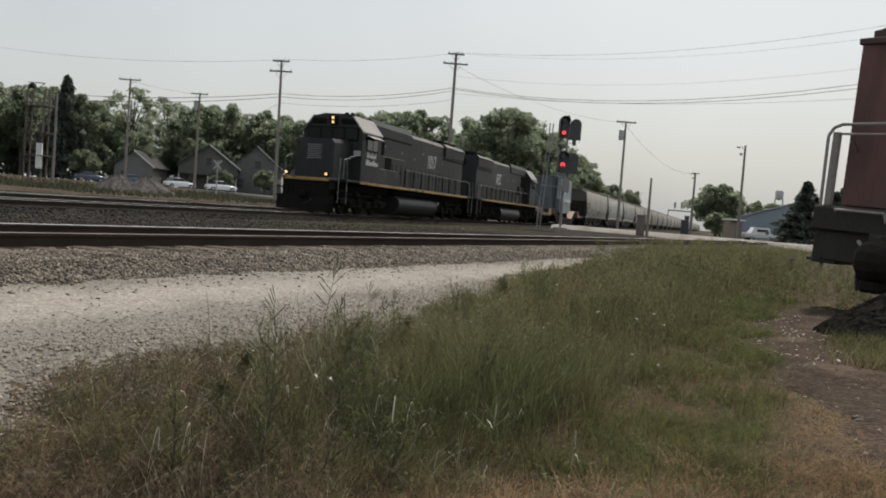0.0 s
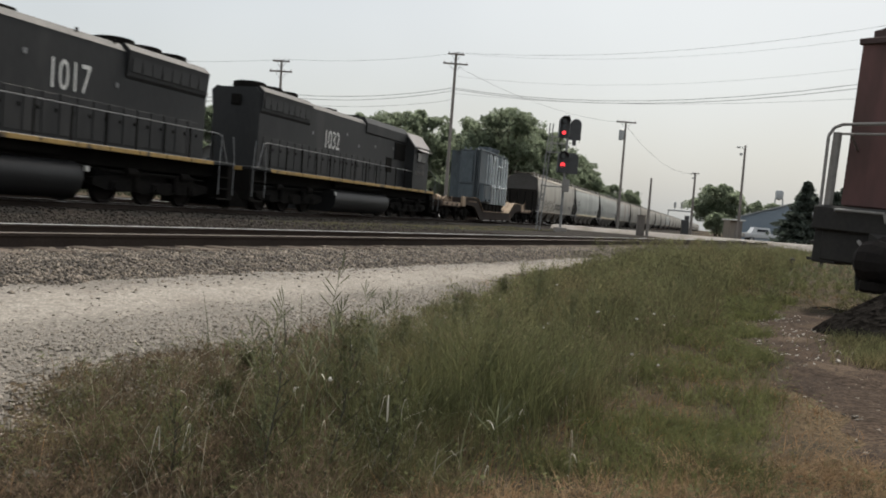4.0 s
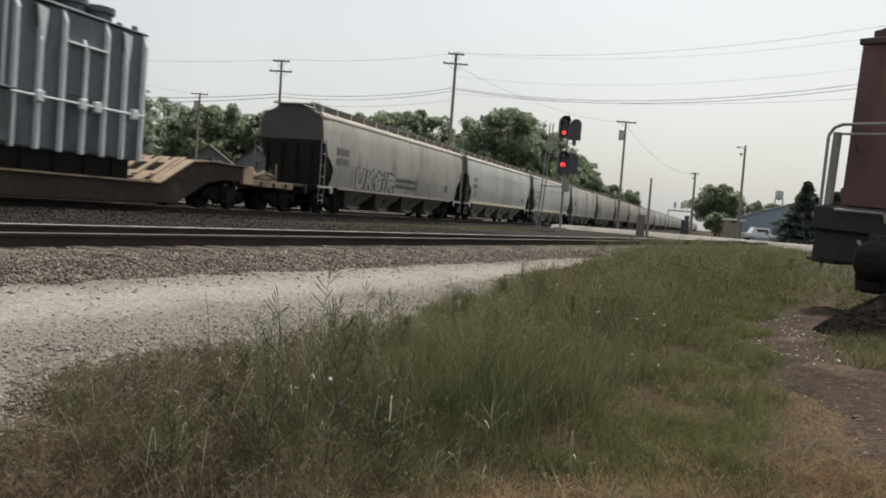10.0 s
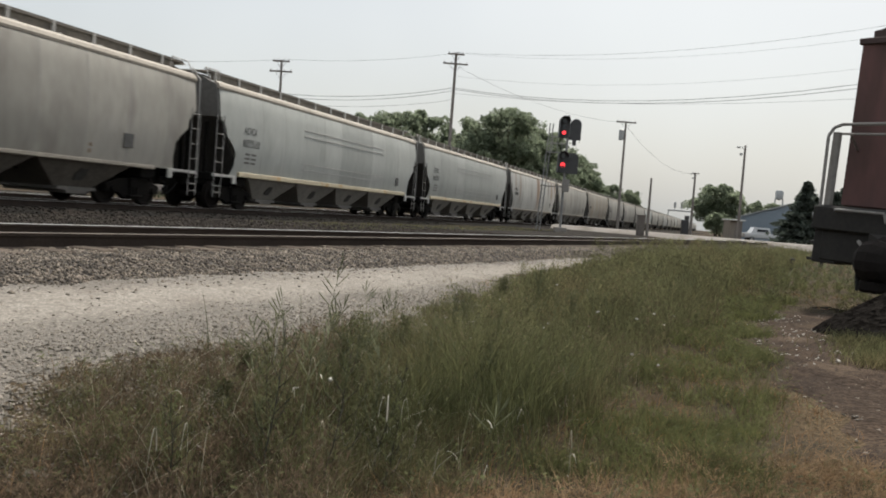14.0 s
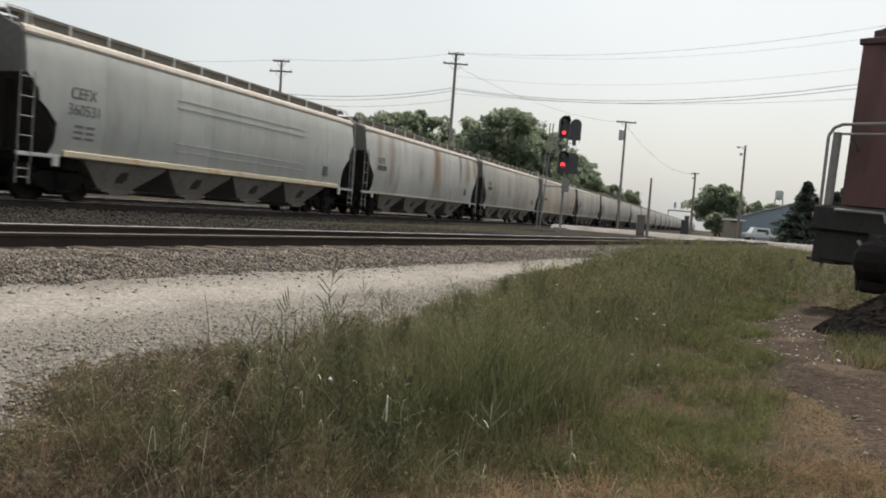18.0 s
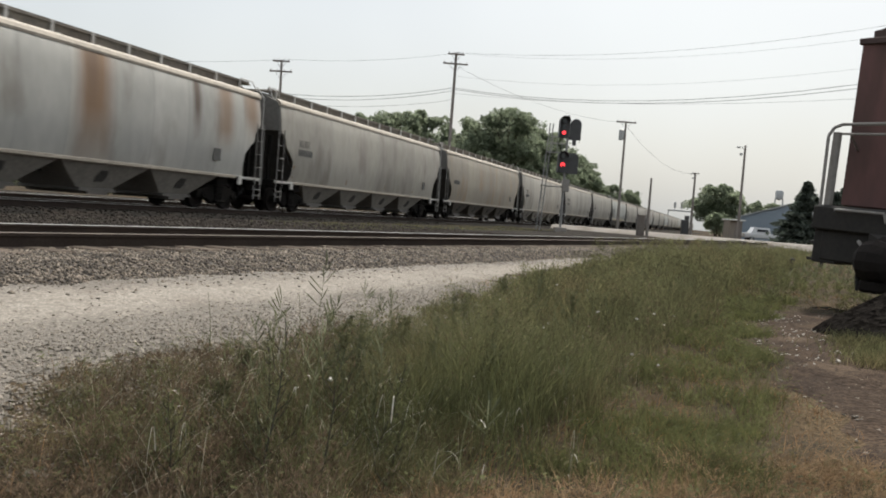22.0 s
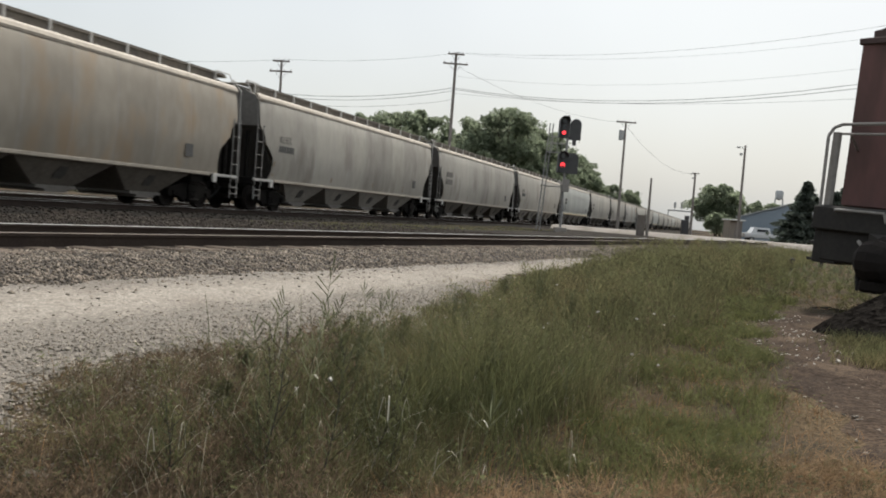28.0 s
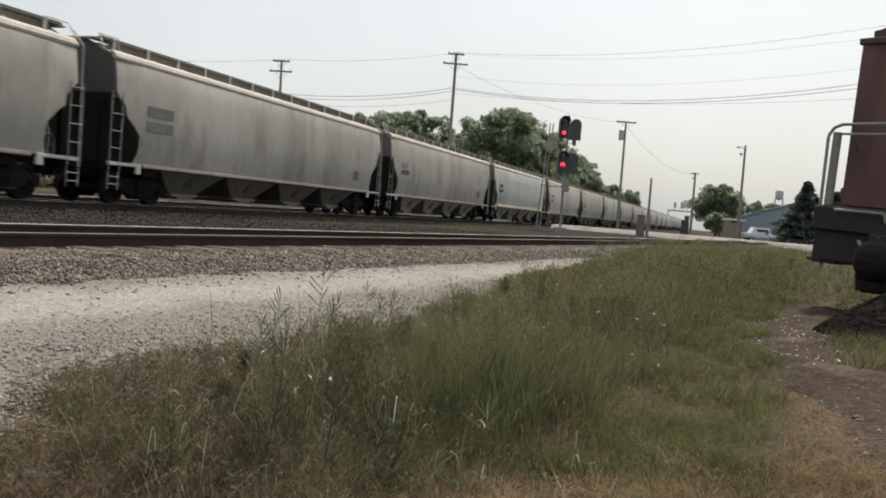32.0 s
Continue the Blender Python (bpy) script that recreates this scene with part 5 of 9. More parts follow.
        for y in (-1.32, 1.32):
            st = part("step_well", Geo().box(xs_ - 0.42, xs_ + 0.42, y - 0.2, y + 0.2, 0.32, 0.38, 0.01).box(xs_ - 0.42, xs_ + 0.42, y - 0.2, y + 0.2, 0.68, 0.72).box(xs_ - 0.42, xs_ + 0.42, y - 0.2, y + 0.2, 1.06, 1.10), M_UNDER, lo)
            for q in (-0.44, 0.44):
                k = 1 if y > 0 else -1
                part("grab_iron", Geo().pipe([(xs_ + q, y + k * 0.22, 0.5), (xs_ + q, y + k * 0.22, 1.7), (xs_ + q * 0.75, y + k * 0.2, 2.5)], 0.016), M_HANDRAIL, st, "pale painted grab iron")
    # handrails
    for s in (-1, 1):
        for xa, xb, zh in (((-2.4, 9.45, 2.52), (-6.0, -2.7, 2.98)) if s < 0 else ((-5.95, 9.45, 2.52),)):
            part("handrail", Geo().tube((xa, s * 1.47, zh), (xb, s * 1.47, zh), 0.014, n=8), M_HANDRAIL, lo, "pale walkway handrail")
        part("end_handrail", Geo().pipe([(9.45, s * 1.47, 2.52), (9.7, s * 1.47, 2.46), (9.95, s * 1.5, 1.85), (10.05, s * 1.5, 1.6)], 0.018, 8), M_HANDRAIL, lo, "pale bent end handrail")
        for i in range(10 if s < 0 else 12):
            x = 9.21 - 1.29 * i
            part("stanchion", Geo().tube((x, s * 1.47, 1.6), (x, s * 1.47, 2.52), 0.027, n=8), M_UNDER, lo)
        part("nose_rail", Geo().pipe([(-10.05, s * 1.46, 1.6), (-10.05, s * 1.46, 2.45), (-8.9, s * 1.5, 2.75), (-8.5, s * 1.5, 2.78)], 0.018), M_HANDRAIL, lo)
    for y in (-1.45,):
        box_ = part("battery_box", Geo().box(-6.0, -3.2, y, y + 0.4, 1.6, 2.36, 0.03), M_BLACK, lo)
        for i in range(6):
            part("louvre", Geo().box(-5.3 + 1.5 * (i // 3), -5.0 + 1.5 * (i // 3), y - 0.012 if y < 0 else y + 0.4, y if y < 0 else y + 0.412, 2.02 + 0.09 * (i % 3), 2.06 + 0.09 * (i % 3)), M_BEVELGREY, box_)
    return lo


M_BEVELGREY = material("grey_marks_and_sunlit_bevels", (0.13, 0.12, 0.11), (0.075, 0.07, 0.066), rough=0.7, big=1.2, small=9)
M_TANK = material("dull_grey_black_tank_paint", (0.018, 0.018, 0.0185), (0.012, 0.012, 0.0125), rough=0.5, big=1, small=9, spec=0.4)

LOCO_1 = locomotive("1017", "black six-axle diesel locomotive leading the train, headlights lit")
LOCO_2 = locomotive("1032", "black six-axle diesel locomotive coupled backwards, unlit")


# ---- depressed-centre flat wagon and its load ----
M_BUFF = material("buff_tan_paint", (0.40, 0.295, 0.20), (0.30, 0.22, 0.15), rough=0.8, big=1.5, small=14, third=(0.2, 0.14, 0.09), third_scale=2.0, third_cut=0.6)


def heavy_flat():
    car = tagged(new("flat_car"), "rust-brown depressed-centre flat wagon with tan deck ends", "railway wagon")
    # side profile of the main girder, centre at x = 0 (14.2 m to each coupler)
    prof = [(-8.9, 1.05), (-8.9, 1.52), (-6.6, 1.55), (-5.75, 1.48), (-4.35, 0.70), (3.05, 0.70), (4.7, 1.48), (5.9, 1.55), (8.0, 1.50), (8.0, 1.05), (6.6, 1.0), (5.6, 0.85), (4.0, 0.14), (-4.9, 0.12), (-6.2, 0.85), (-6.9, 1.0)]
    for y in (-1.38, 1.38):
        part("side_girder", Geo().across(prof, y - 0.07, y + 0.07), M_FLAT, car, "rust-brown deep side girder")
        # flange along the top edge; its tan colour is a painted highlight
        pts = prof[1:9]
        g = Geo()
        for (xa, za), (xb, zb) in zip(pts, pts[1:]):
            g.loft([[(xa, y - 0.16, za), (xa, y + 0.16, za), (xa, y + 0.16, za + 0.05), (xa, y - 0.16, za + 0.05)], [(xb, y - 0.16, zb), (xb, y + 0.16, zb), (xb, y + 0.16, zb + 0.05), (xb, y - 0.16, zb + 0.05)]])
        part("girder_flange", g, M_TAN, car, "top flange in tan for its sunlit highlight")
    part("deck", Geo().box(-4.4, 3.2, -1.3, 1.3, 0.26, 0.66, 0.02).box(-8.8, -5.9, -1.3, 1.3, 1.2, 1.5, 0.02).box(5.3, 7.9, -1.3, 1.3, 1.2, 1.48, 0.02), M_FLAT, car)
    slope = Geo().loft([[(3.1, y, 0.70), (3.1, y, 0.78), (4.75, y, 1.60), (4.75, y, 1.50)] for y in (-1.2, 1.2)])
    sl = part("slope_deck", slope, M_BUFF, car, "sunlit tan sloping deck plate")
    for y in (-0.95, -0.3, 0.35, 0.95):
        part("slope_cleat", Geo().loft([[(3.4, yy, 0.92), (4.6, yy, 1.52), (4.6, yy, 1.58), (3.4, yy, 0.985)] for yy in (y - 0.10, y + 0.10)]), M_BUFF, sl)
    rise = 0.82 / 1.65

    def slope_plate(xa, xb, ya, yb, lift):
        return Geo().loft([[(x, y, 0.78 + (x - 3.1) * rise + d) for x, y in ((xa, ya), (xb, ya), (xb, yb), (xa, yb))] for d in (-0.02, lift)])
    # raised dark plates paint the recesses between the cleats as shade
    for a, b in ((-0.83, -0.42), (-0.18, 0.23), (0.47, 0.83)):
        part("slope_pocket", slope_plate(3.72, 4.28, a, b, 0.012), M_UNDER, sl, "flat dark plate for a shaded recess in the sloping deck")
        part("slope_slot", slope_plate(4.52, 4.76, a, a + 0.17, 0.012), M_UNDER, sl, "flat dark plate for a shaded notch at the top of the slope")
    for a in (-1.06, -0.41, 0.24, 0.84):
        part("chain_pocket", slope_plate(3.14, 3.32, a, a + 0.22, 0.012), M_UNDER, sl, "small flat dark plate for a shaded recess by a cleat")
    # tan strips put the sunlit edge of the slope into colour
    for y in (-1.38, 1.38):
        part("slope_flange", Geo().loft([[(x, yy, z + d) for yy, d in ((y - 0.165, 0.0), (y + 0.165, 0.0), (y + 0.165, 0.056), (y - 0.165, 0.056))] for x, z in ((2.7, 0.70), (3.05, 0.70), (4.7, 1.48), (5.5, 1.53))]), M_BUFF, car, "slope flange in tan for its sunlit highlight")
    part("slope_deck", Geo().loft([[(-4.4, y, 0.70), (-4.4, y, 0.78), (-5.8, y, 1.56), (-5.8, y, 1.46)] for y in (-1.2, 1.2)]), M_FLAT, car)
    # end span platforms: the front one is longer
    for s, blk, cyl, e0, e1, sill_x, coup, bogies in ((-1, -9.11, -13.25, -13.2, -9.6, -13.6, -14.55, (-7.5, -11.7)), (1, 8.08, 8.80, 8.5, 11.6, 12.75, 13.75, (7.2, 11.2))):
        part("span_beam", Geo().box(min(s * 8.0, sill_x), max(s * 8.0, sill_x), -0.9, 0.9, 0.82, 1.06, 0.03), M_FLAT, car)
        for y in (-1.43, 1.43):
            part("bolster_block", Geo().box(blk - 0.33, blk + 0.33, y - 0.07, y + 0.07, 0.92, 1.56, 0.02), M_BUFF, car, "sunlit tan bolster end")
        part("end_deck", Geo().box(min(blk + s * 0.35, sill_x), max(blk + s * 0.35, sill_x), -1.35, 1.35, 1.04, 1.15, 0.02), M_FLAT, car)
        part("deck_edge", Geo().box(e0, e1, -1.40, -1.34, 0.90, 1.12, 0.01), M_TAN, car, "tan edge of the end platform")
        part("end_sill", Geo().box(sill_x - 0.1, sill_x + 0.1, -1.4, 1.4, 0.8, 1.2, 0.02), M_FLAT, car)
        part("brake_cylinder", Geo().tube((cyl - 0.38, -0.95, 1.33), (cyl + 0.38, -0.95, 1.33), 0.18, n=14), M_BUFF, car, "tan brake cylinder", 40)
        r = -11.3 if s < 0 else 10.2
        part("brake_rigging", Geo().box(r - 0.5, r + 0.5, -1.0, -0.3, 1.15, 1.42, 0.05), M_TAN, car)
        part("brake_lever", Geo().pipe([(r - 0.9, -0.95, 1.25), (r - 0.2, -1.02, 1.48), (r + 0.5, -1.0, 1.3), (r + 0.8, -0.95, 1.2)], 0.04), M_TAN, car)
        part("brake_staff", Geo().tube((10.8 if s > 0 else -10.5, -1.05, 1.1), (10.8 if s > 0 else -10.5, -1.05, 1.85 if s > 0 else 1.5), 0.035), M_TAN, car)
        for i in range(3):
            x = e0 + (e1 - e0) * (0.2 + 0.3 * i)
            part("lift_ring", Geo().tube((x, -1.38, 1.0), (x, -1.43, 1.0), 0.08, n=10), M_UNDER, car)
        coupler(car, coup, s)
        for x in bogies:
            freight_truck(car, x)
    for i in range(6):
        x = -8.1 + 0.36 * i
        part("number_bar", Geo().box(x, x + 0.2, -1.462, -1.45, 1.25, 1.36), M_TAN, car, "faded pale stencil mark")
    return car


FLAT = heavy_flat()


def transformer():
    """Big blue-grey tank; x along the wagon, z from the rail."""
    t = tagged(new("transformer"), "large blue-grey transformer tank with light ribs on a flat wagon", "transformer")
    z0, z1 = 0.68, 4.90
    part("tank", Geo().box(-3.65, 3.62, -1.30, 0.25, z0 + 0.62, z1, 0.05), M_TRANS, t, "blue-grey steel tank")
    part("rear_tank", Geo().box(-2.5, 3.62, 0.2, 1.30, z0 + 0.62, z1 - 0.05, 0.05), M_TRANS, t)
    part("base_skid", Geo().box(-3.3, 3.3, -1.22, 1.22, z0 - 0.02, z0 + 0.64, 0.04), M_UNDER, t, "dark steel skid")
    for i in range(6):
        part("skid_plate", Geo().box(-3.0 + 1.1 * i, -2.86 + 1.1 * i, -1.30, -1.2, z0, z0 + 0.6, 0.01), M_UNDER, t)
    # end face: flat box, posts, lower compartment
    part("end_box", Geo().box(-3.8, -3.62, -0.75, 0.20, z0 + 1.95, z1 - 0.12, 0.04), M_TRANS, t, "flat end box")
    part("end_compartment", Geo().box(-3.85, -3.6, -0.85, 0.2, z0 + 0.70, z0 + 1.9, 0.04), M_TRANS, t)
    part("end_ledge", Geo().box(-3.9, -3.6, -0.9, 0.22, z0 + 1.9, z0 + 1.97, 0.01), M_TRANSDARK, t)
    for y in (-0.86, -1.22):
        part("end_post", Geo().box(-3.86, -3.6, y - 0.07, y + 0.07, z0 + 0.62, z1 + 0.18, 0.02), M_TRANSDARK, t)
    part("conduit", Geo().pipe([(-3.72, -1.05, z0 + 0.8), (-3.72, -1.05, z1 - 0.3), (-3.72, -1.0, z1 + 0.1)], 0.04, 8), M_TRANSDARK, t)
    # lower side compartment
    for s in (-1,):
        bx = part("side_box", Geo().box(-3.75, -1.45, min(s * 1.28, s * 1.60), max(s * 1.28, s * 1.60), z0 + 0.66, z0 + 1.92, 0.05), M_TRANS, t, "protruding side compartment")
        part("side_box_lip", Geo().box(-3.8, -1.40, min(s * 1.28, s * 1.64), max(s * 1.28, s * 1.64), z0 + 1.92, z0 + 1.98, 0.01), M_TRANSDARK, bx)
        part("access_cover", Geo().box(-3.4, -2.8, s * 1.615 - 0.02, s * 1.615 + 0.02, z0 + 0.95, z0 + 1.7, 0.01), M_TRANSDARK, bx)
        part("valve", Geo().tube((-3.1, s * 1.6, z0 + 0.8), (-3.1, s * 1.74, z0 + 0.8), 0.09, n=12).tube((-2.1, s * 1.6, z0 + 0.85), (-2.1, s * 1.70, z0 + 0.85), 0.06, n=10), M_TRANSDARK, bx)
        for x in (-2.1, -1.5):
            part("side_seam", Geo().box(x - 0.03, x + 0.03, s * 1.31 - 0.02, s * 1.31 + 0.02, z0 + 2.0, z1 - 0.1), M_TRANSRIB, t)
    for s in (-1, 1):
        # ribs: tall ones bend in under the cover, short ones stop lower
        for i in range(7):
            x = -1.22 + 0.79 * i
            tall = i % 2 == 0
            top = z1 if tall else z1 - 0.62
            g = Geo().box(x - 0.05, x + 0.05, s * 1.36 - 0.07, s * 1.36 + 0.07, z0 + 0.60, top - 0.32, 0.012)
            g.loft([[(xx, s * 1.43, top - 0.33), (xx, s * 1.27, top - 0.33), (xx, s * 1.20, top), (xx, s * 1.30, top)] for xx in (x - 0.05, x + 0.05)])
            part("rib", g, M_TRANSRIB, t, "stiffening rib, whitened for its sunlit edge")
        part("side_pipe", Geo().tube((-1.5, s * 1.47, z0 + 1.9), (3.5, s * 1.47, z0 + 1.9), 0.032, n=8).tube((-1.5, s * 1.47, z0 + 0.66), (-1.5, s * 1.47, z0 + 1.9), 0.032, n=8), M_TRANSRIB, t, "light pipe along the side")
        for x in (-0.5, 1.0, 1.55, 3.05):
            part("junction_box", Geo().box(x - 0.12, x + 0.12, s * 1.48 - 0.06, s * 1.48 + 0.06, z0 + 1.76, z0 + 2.04, 0.02), M_TRANSRIB, t)
        for i in (2, 3):
            x0 = -1.22 + 0.79 * i + 0.05
            part("side_panel", Geo().box(x0, x0 + 0.69, s * 1.32 - 0.02, s * 1.32 + 0.02, z0 + 2.1, z1 - 0.85, 0.01), M_TRANSDARK, t, "darker recessed panel")
            part("panel_head", Geo().box(x0 - 0.02, x0 + 0.71, s * 1.40 - 0.08, s * 1.40 + 0.08, z1 - 0.84, z1 - 0.78, 0.01), M_TRANSRIB, t)
        for i in (1, 5):
            x = -1.22 + 0.79 * i
            part("gusset_plate", Geo().loft([[(x - 0.16, yy, z1 - 0.1), (x + 0.18, yy, z1 - 0.15), (x + 0.10, yy, z1 - 0.85), (x, yy, z1 - 0.9)] for yy in (s * 1.34, s * 1.40)]), M_TRANSRIB, t)
    part("cover", Geo().box(-3.7, 3.66, -1.36, 0.28, z1, z1 + 0.06, 0.02), M_TRANS, t)
    part("rear_cover", Geo().box(-2.5, 3.66, 0.28, 1.34, z1 - 0.05, z1 + 0.03, 0.02), M_TRANS, t)
    for x in (0.35, 1.5, 2.6):
        part("bushing_turret", Geo().turned([(0.0, z1 + 0.05), (0.42, z1 + 0.05), (0.44, z1 + 0.42), (0.52, z1 + 0.42), (0.52, z1 + 0.58), (0.0, z1 + 0.62)], "z", 18, (x, -0.35, 0)), M_TRANS, t, "", 30)
    for x, y in ((-3.5, -0.4), (-3.4, 0.0), (-2.9, -1.1), (-1.9, -1.2), (-1.2, -1.2), (2.9, -0.9), (3.3, -1.1), (3.45, -0.6)):
        part("lifting_lug", Geo().box(x, x + 0.2, y, y + 0.1, z1 + 0.04, z1 + 0.26, 0.03), M_TRANS, t)
    part("top_pipe", Geo().pipe([(-3.3, -0.8, z1 + 0.14), (-1.6, -0.9, z1 + 0.18), (0.5, -1.0, z1 + 0.14), (3.2, -0.9, z1 + 0.12)], 0.05, 8), M_TRANS, t)
    return t


M_TRANSDARK = material("transformer_dark_panel_paint", (0.075, 0.088, 0.095), (0.055, 0.065, 0.072), rough=0.5, big=1, small=8)
LOAD = transformer()

# ---- hoppers: the train's long tail ----
HOPPERS = []
HOP_KINDS = [0, 1, 1, 2, 3, 4, 3, 0, 3, 1, 0, 3, 2, 0, 3, 1, 0, 3, 0, 1, 3, 0, 3, 1, 0, 3, 0, 3]
HOP_LABELS = ["weathered grey covered hopper wagon with dark rounded ends", "cleaner light grey covered hopper wagon with a cream sill beam", "rust-streaked light grey covered hopper wagon", "dusty brownish-grey covered hopper wagon", "grimy brown-grey covered hopper wagon with tan stains"]
MASTERS = {}
for i, kind in enumerate(HOP_KINDS):
    if i == 0:
        HOP_BODY = 10.0       # the first one is longer
        HOPPERS.append(hopper_car(kind, "long weathered grey covered hopper wagon with faded painted letters"))
        HOP_BODY = 9.55
    elif kind not in MASTERS:
        MASTERS[kind] = hopper_car(kind, HOP_LABELS[kind], kind == 1)
        HOPPERS.append(MASTERS[kind])
    else:
        c = copy_thing(MASTERS[kind], Matrix())
        WHEELSETS += [o for o in c.children_recursive if o.name.startswith("wheelset")]
        HOPPERS.append(c)

# the numbers that can be read on the second and third wagons
second_body = next(o for o in HOPPERS[1].children if o.name.startswith("body"))
for o in [c for c in second_body.children if c.name.startswith(("number_bar", "mark_bar"))]:
    bpy.data.objects.remove(o)
writing("reporting_mark", "AOKX", 0.36, M_STENCIL, second_body, Matrix.Translation((1.44 - HOP_BODY, -1.578, 2.66)) @ SIDE, 0.85, "faded black stencilled mark")
writing("wagon_number", "602510", 0.40, M_STENCIL, second_body, Matrix.Translation((1.40 - HOP_BODY, -1.582, 2.22)) @ SIDE, 0.95, "black stencilled wagon number")
third_body = next(o for o in HOPPERS[2].children if o.name.startswith("body"))
for o in [c for c in third_body.children if c.name.startswith(("number_bar", "mark_bar"))]:
    bpy.data.objects.remove(o)
writing("reporting_mark", "CEFX", 0.42, M_STENCIL, third_body, Matrix.Translation((-8.12, -1.578, 2.68)) @ SIDE, 0.95, "black stencilled mark")
writing("wagon_number", "360531", 0.42, M_STENCIL, third_body, Matrix.Translation((-8.2, -1.582, 2.26)) @ SIDE, 0.98, "black stencilled wagon number")

# painted graffiti on the first hopper: fat letter strokes with a dark edge
M_TAGEDGE = material("dark_spray_paint", (0.038, 0.036, 0.034), (0.06, 0.057, 0.054), rough=0.7, big=3, small=15)
M_TAGFILL = material("pale_spray_paint", (0.50, 0.47, 0.41), (0.38, 0.35, 0.30), rough=0.7, big=3, small=15)
STROKES = [[(-6.9, 2.05), (-6.75, 1.42), (-6.35, 1.38), (-6.2, 2.05)], [(-5.85, 2.02), (-5.85, 1.36)], [(-5.30, 2.04), (-5.72, 1.68)], [(-5.72, 1.74), (-5.22, 1.32)], [(-4.45, 1.86), (-4.75, 1.98), (-4.98, 1.7), (-4.75, 1.38), (-4.45, 1.45), (-4.45, 1.66), (-4.7, 1.66)],
           [(-4.05, 1.76), (-4.05, 1.34)], [(-4.05, 2.02), (-4.05, 2.06)], [(-3.6, 1.32), (-3.6, 1.98), (-3.15, 1.94), (-3.12, 1.7), (-3.55, 1.66), (-2.95, 1.28)]]


def side_y(z):
    return float(np.interp(z, [q[1] for q in SECTION], [q[0] for q in SECTION]))


def stroke(pts, w, lift):
    """A painted band along a bent line, on the curved side."""
    pts = [Vector((a[0] + (b[0] - a[0]) * k / 5, a[1] + (b[1] - a[1]) * k / 5)) for a, b in zip(pts, pts[1:]) for k in range(5)] + [Vector(pts[-1])]
    ds = [(b - a).normalized() for a, b in zip(pts, pts[1:])]
    rows = []
    for i, p in enumerate(pts):
        d = (ds[max(i - 1, 0)] + ds[min(i, len(ds) - 1)]).normalized()
        turn = 1 / max(0.55, d.dot(ds[min(i, len(ds) - 1)]))
        p = p - ds[0] * w * 0.5 if i == 0 else (p + ds[-1] * w * 0.5 if i == len(pts) - 1 else p)
        n = Vector((-d.y, d.x)) * w * turn
        rows.append([(q.x, -side_y(q.y) - lift, q.y) for q in (p + n, p - n)])
    return Geo().loft(rows, closed=False, caps=False)


first_body = next(o for o in HOPPERS[0].children if o.name.startswith("body"))
for k, pts in enumerate(STROKES):
    pts = [((x + 7.05) * 1.19 - 6.6, 1.70 + (z - 1.70) * 1.15) for x, z in pts]
    part("painted_stroke", stroke(pts, 0.205, 0.010 + 0.0004 * k), M_TAGEDGE, first_body, "dark edge of a painted letter shape")
    part("painted_stroke", stroke(pts, 0.125, 0.018 + 0.0004 * k), M_TAGFILL, first_body, "pale fill of a painted letter shape")
rt = random.Random(9)
for row, z in enumerate((1.92, 1.6)):
    x = -1.5
    while x < 1.7:
        w = rt.uniform(0.08, 0.17)
        part("scrawl_bar", stroke([(x, z - 0.12 * rt.uniform(0.6, 1.2)), (x + w * 0.5, z + 0.13 * rt.uniform(0.4, 1.2)), (x + w, z - 0.10 * rt.uniform(0.2, 1.2))], 0.026, 0.010), M_TAGEDGE, first_body, "dark scrawled mark")
        x += w + 0.06

# ---- poles and wires ----
def zg(x, y):
    return float(gz(x, y))


def crossarm(parent, z, half, turn, insulators=4):
    c, s = math.cos(turn), math.sin(turn)
    g = Geo().box(-half, half, -0.06, 0.06, -0.07, 0.07, 0.01)
    g.moved(Matrix.Translation((0.0, 0.0, z)) @ Matrix.Rotation(turn, 4, "Z") @ Matrix.Translation((0, -0.18, 0)))
    arm = part("crossarm", g, M_POLE, parent)
    for i in range(insulators):
        d = -half + 0.12 + (2 * half - 0.24) * i / max(1, insulators - 1)
        part("insulator", Geo().turned([(0.0, 0.07), (0.03, 0.07), (0.055, 0.12), (0.03, 0.16), (0.05, 0.2), (0.0, 0.24)], "z", 8).moved(Matrix.Translation((d * c + 0.18 * s, d * s - 0.18 * c, z))), M_GALV, arm)
    for k in (-1, 1):
        part("arm_brace", Geo().tube((k * half * 0.55 * c + 0.1 * s, k * half * 0.55 * s - 0.1 * c, z - 0.04), (0.1 * s, -0.1 * c, z - 0.7), 0.02, n=6), M_GALV, arm)
    return arm


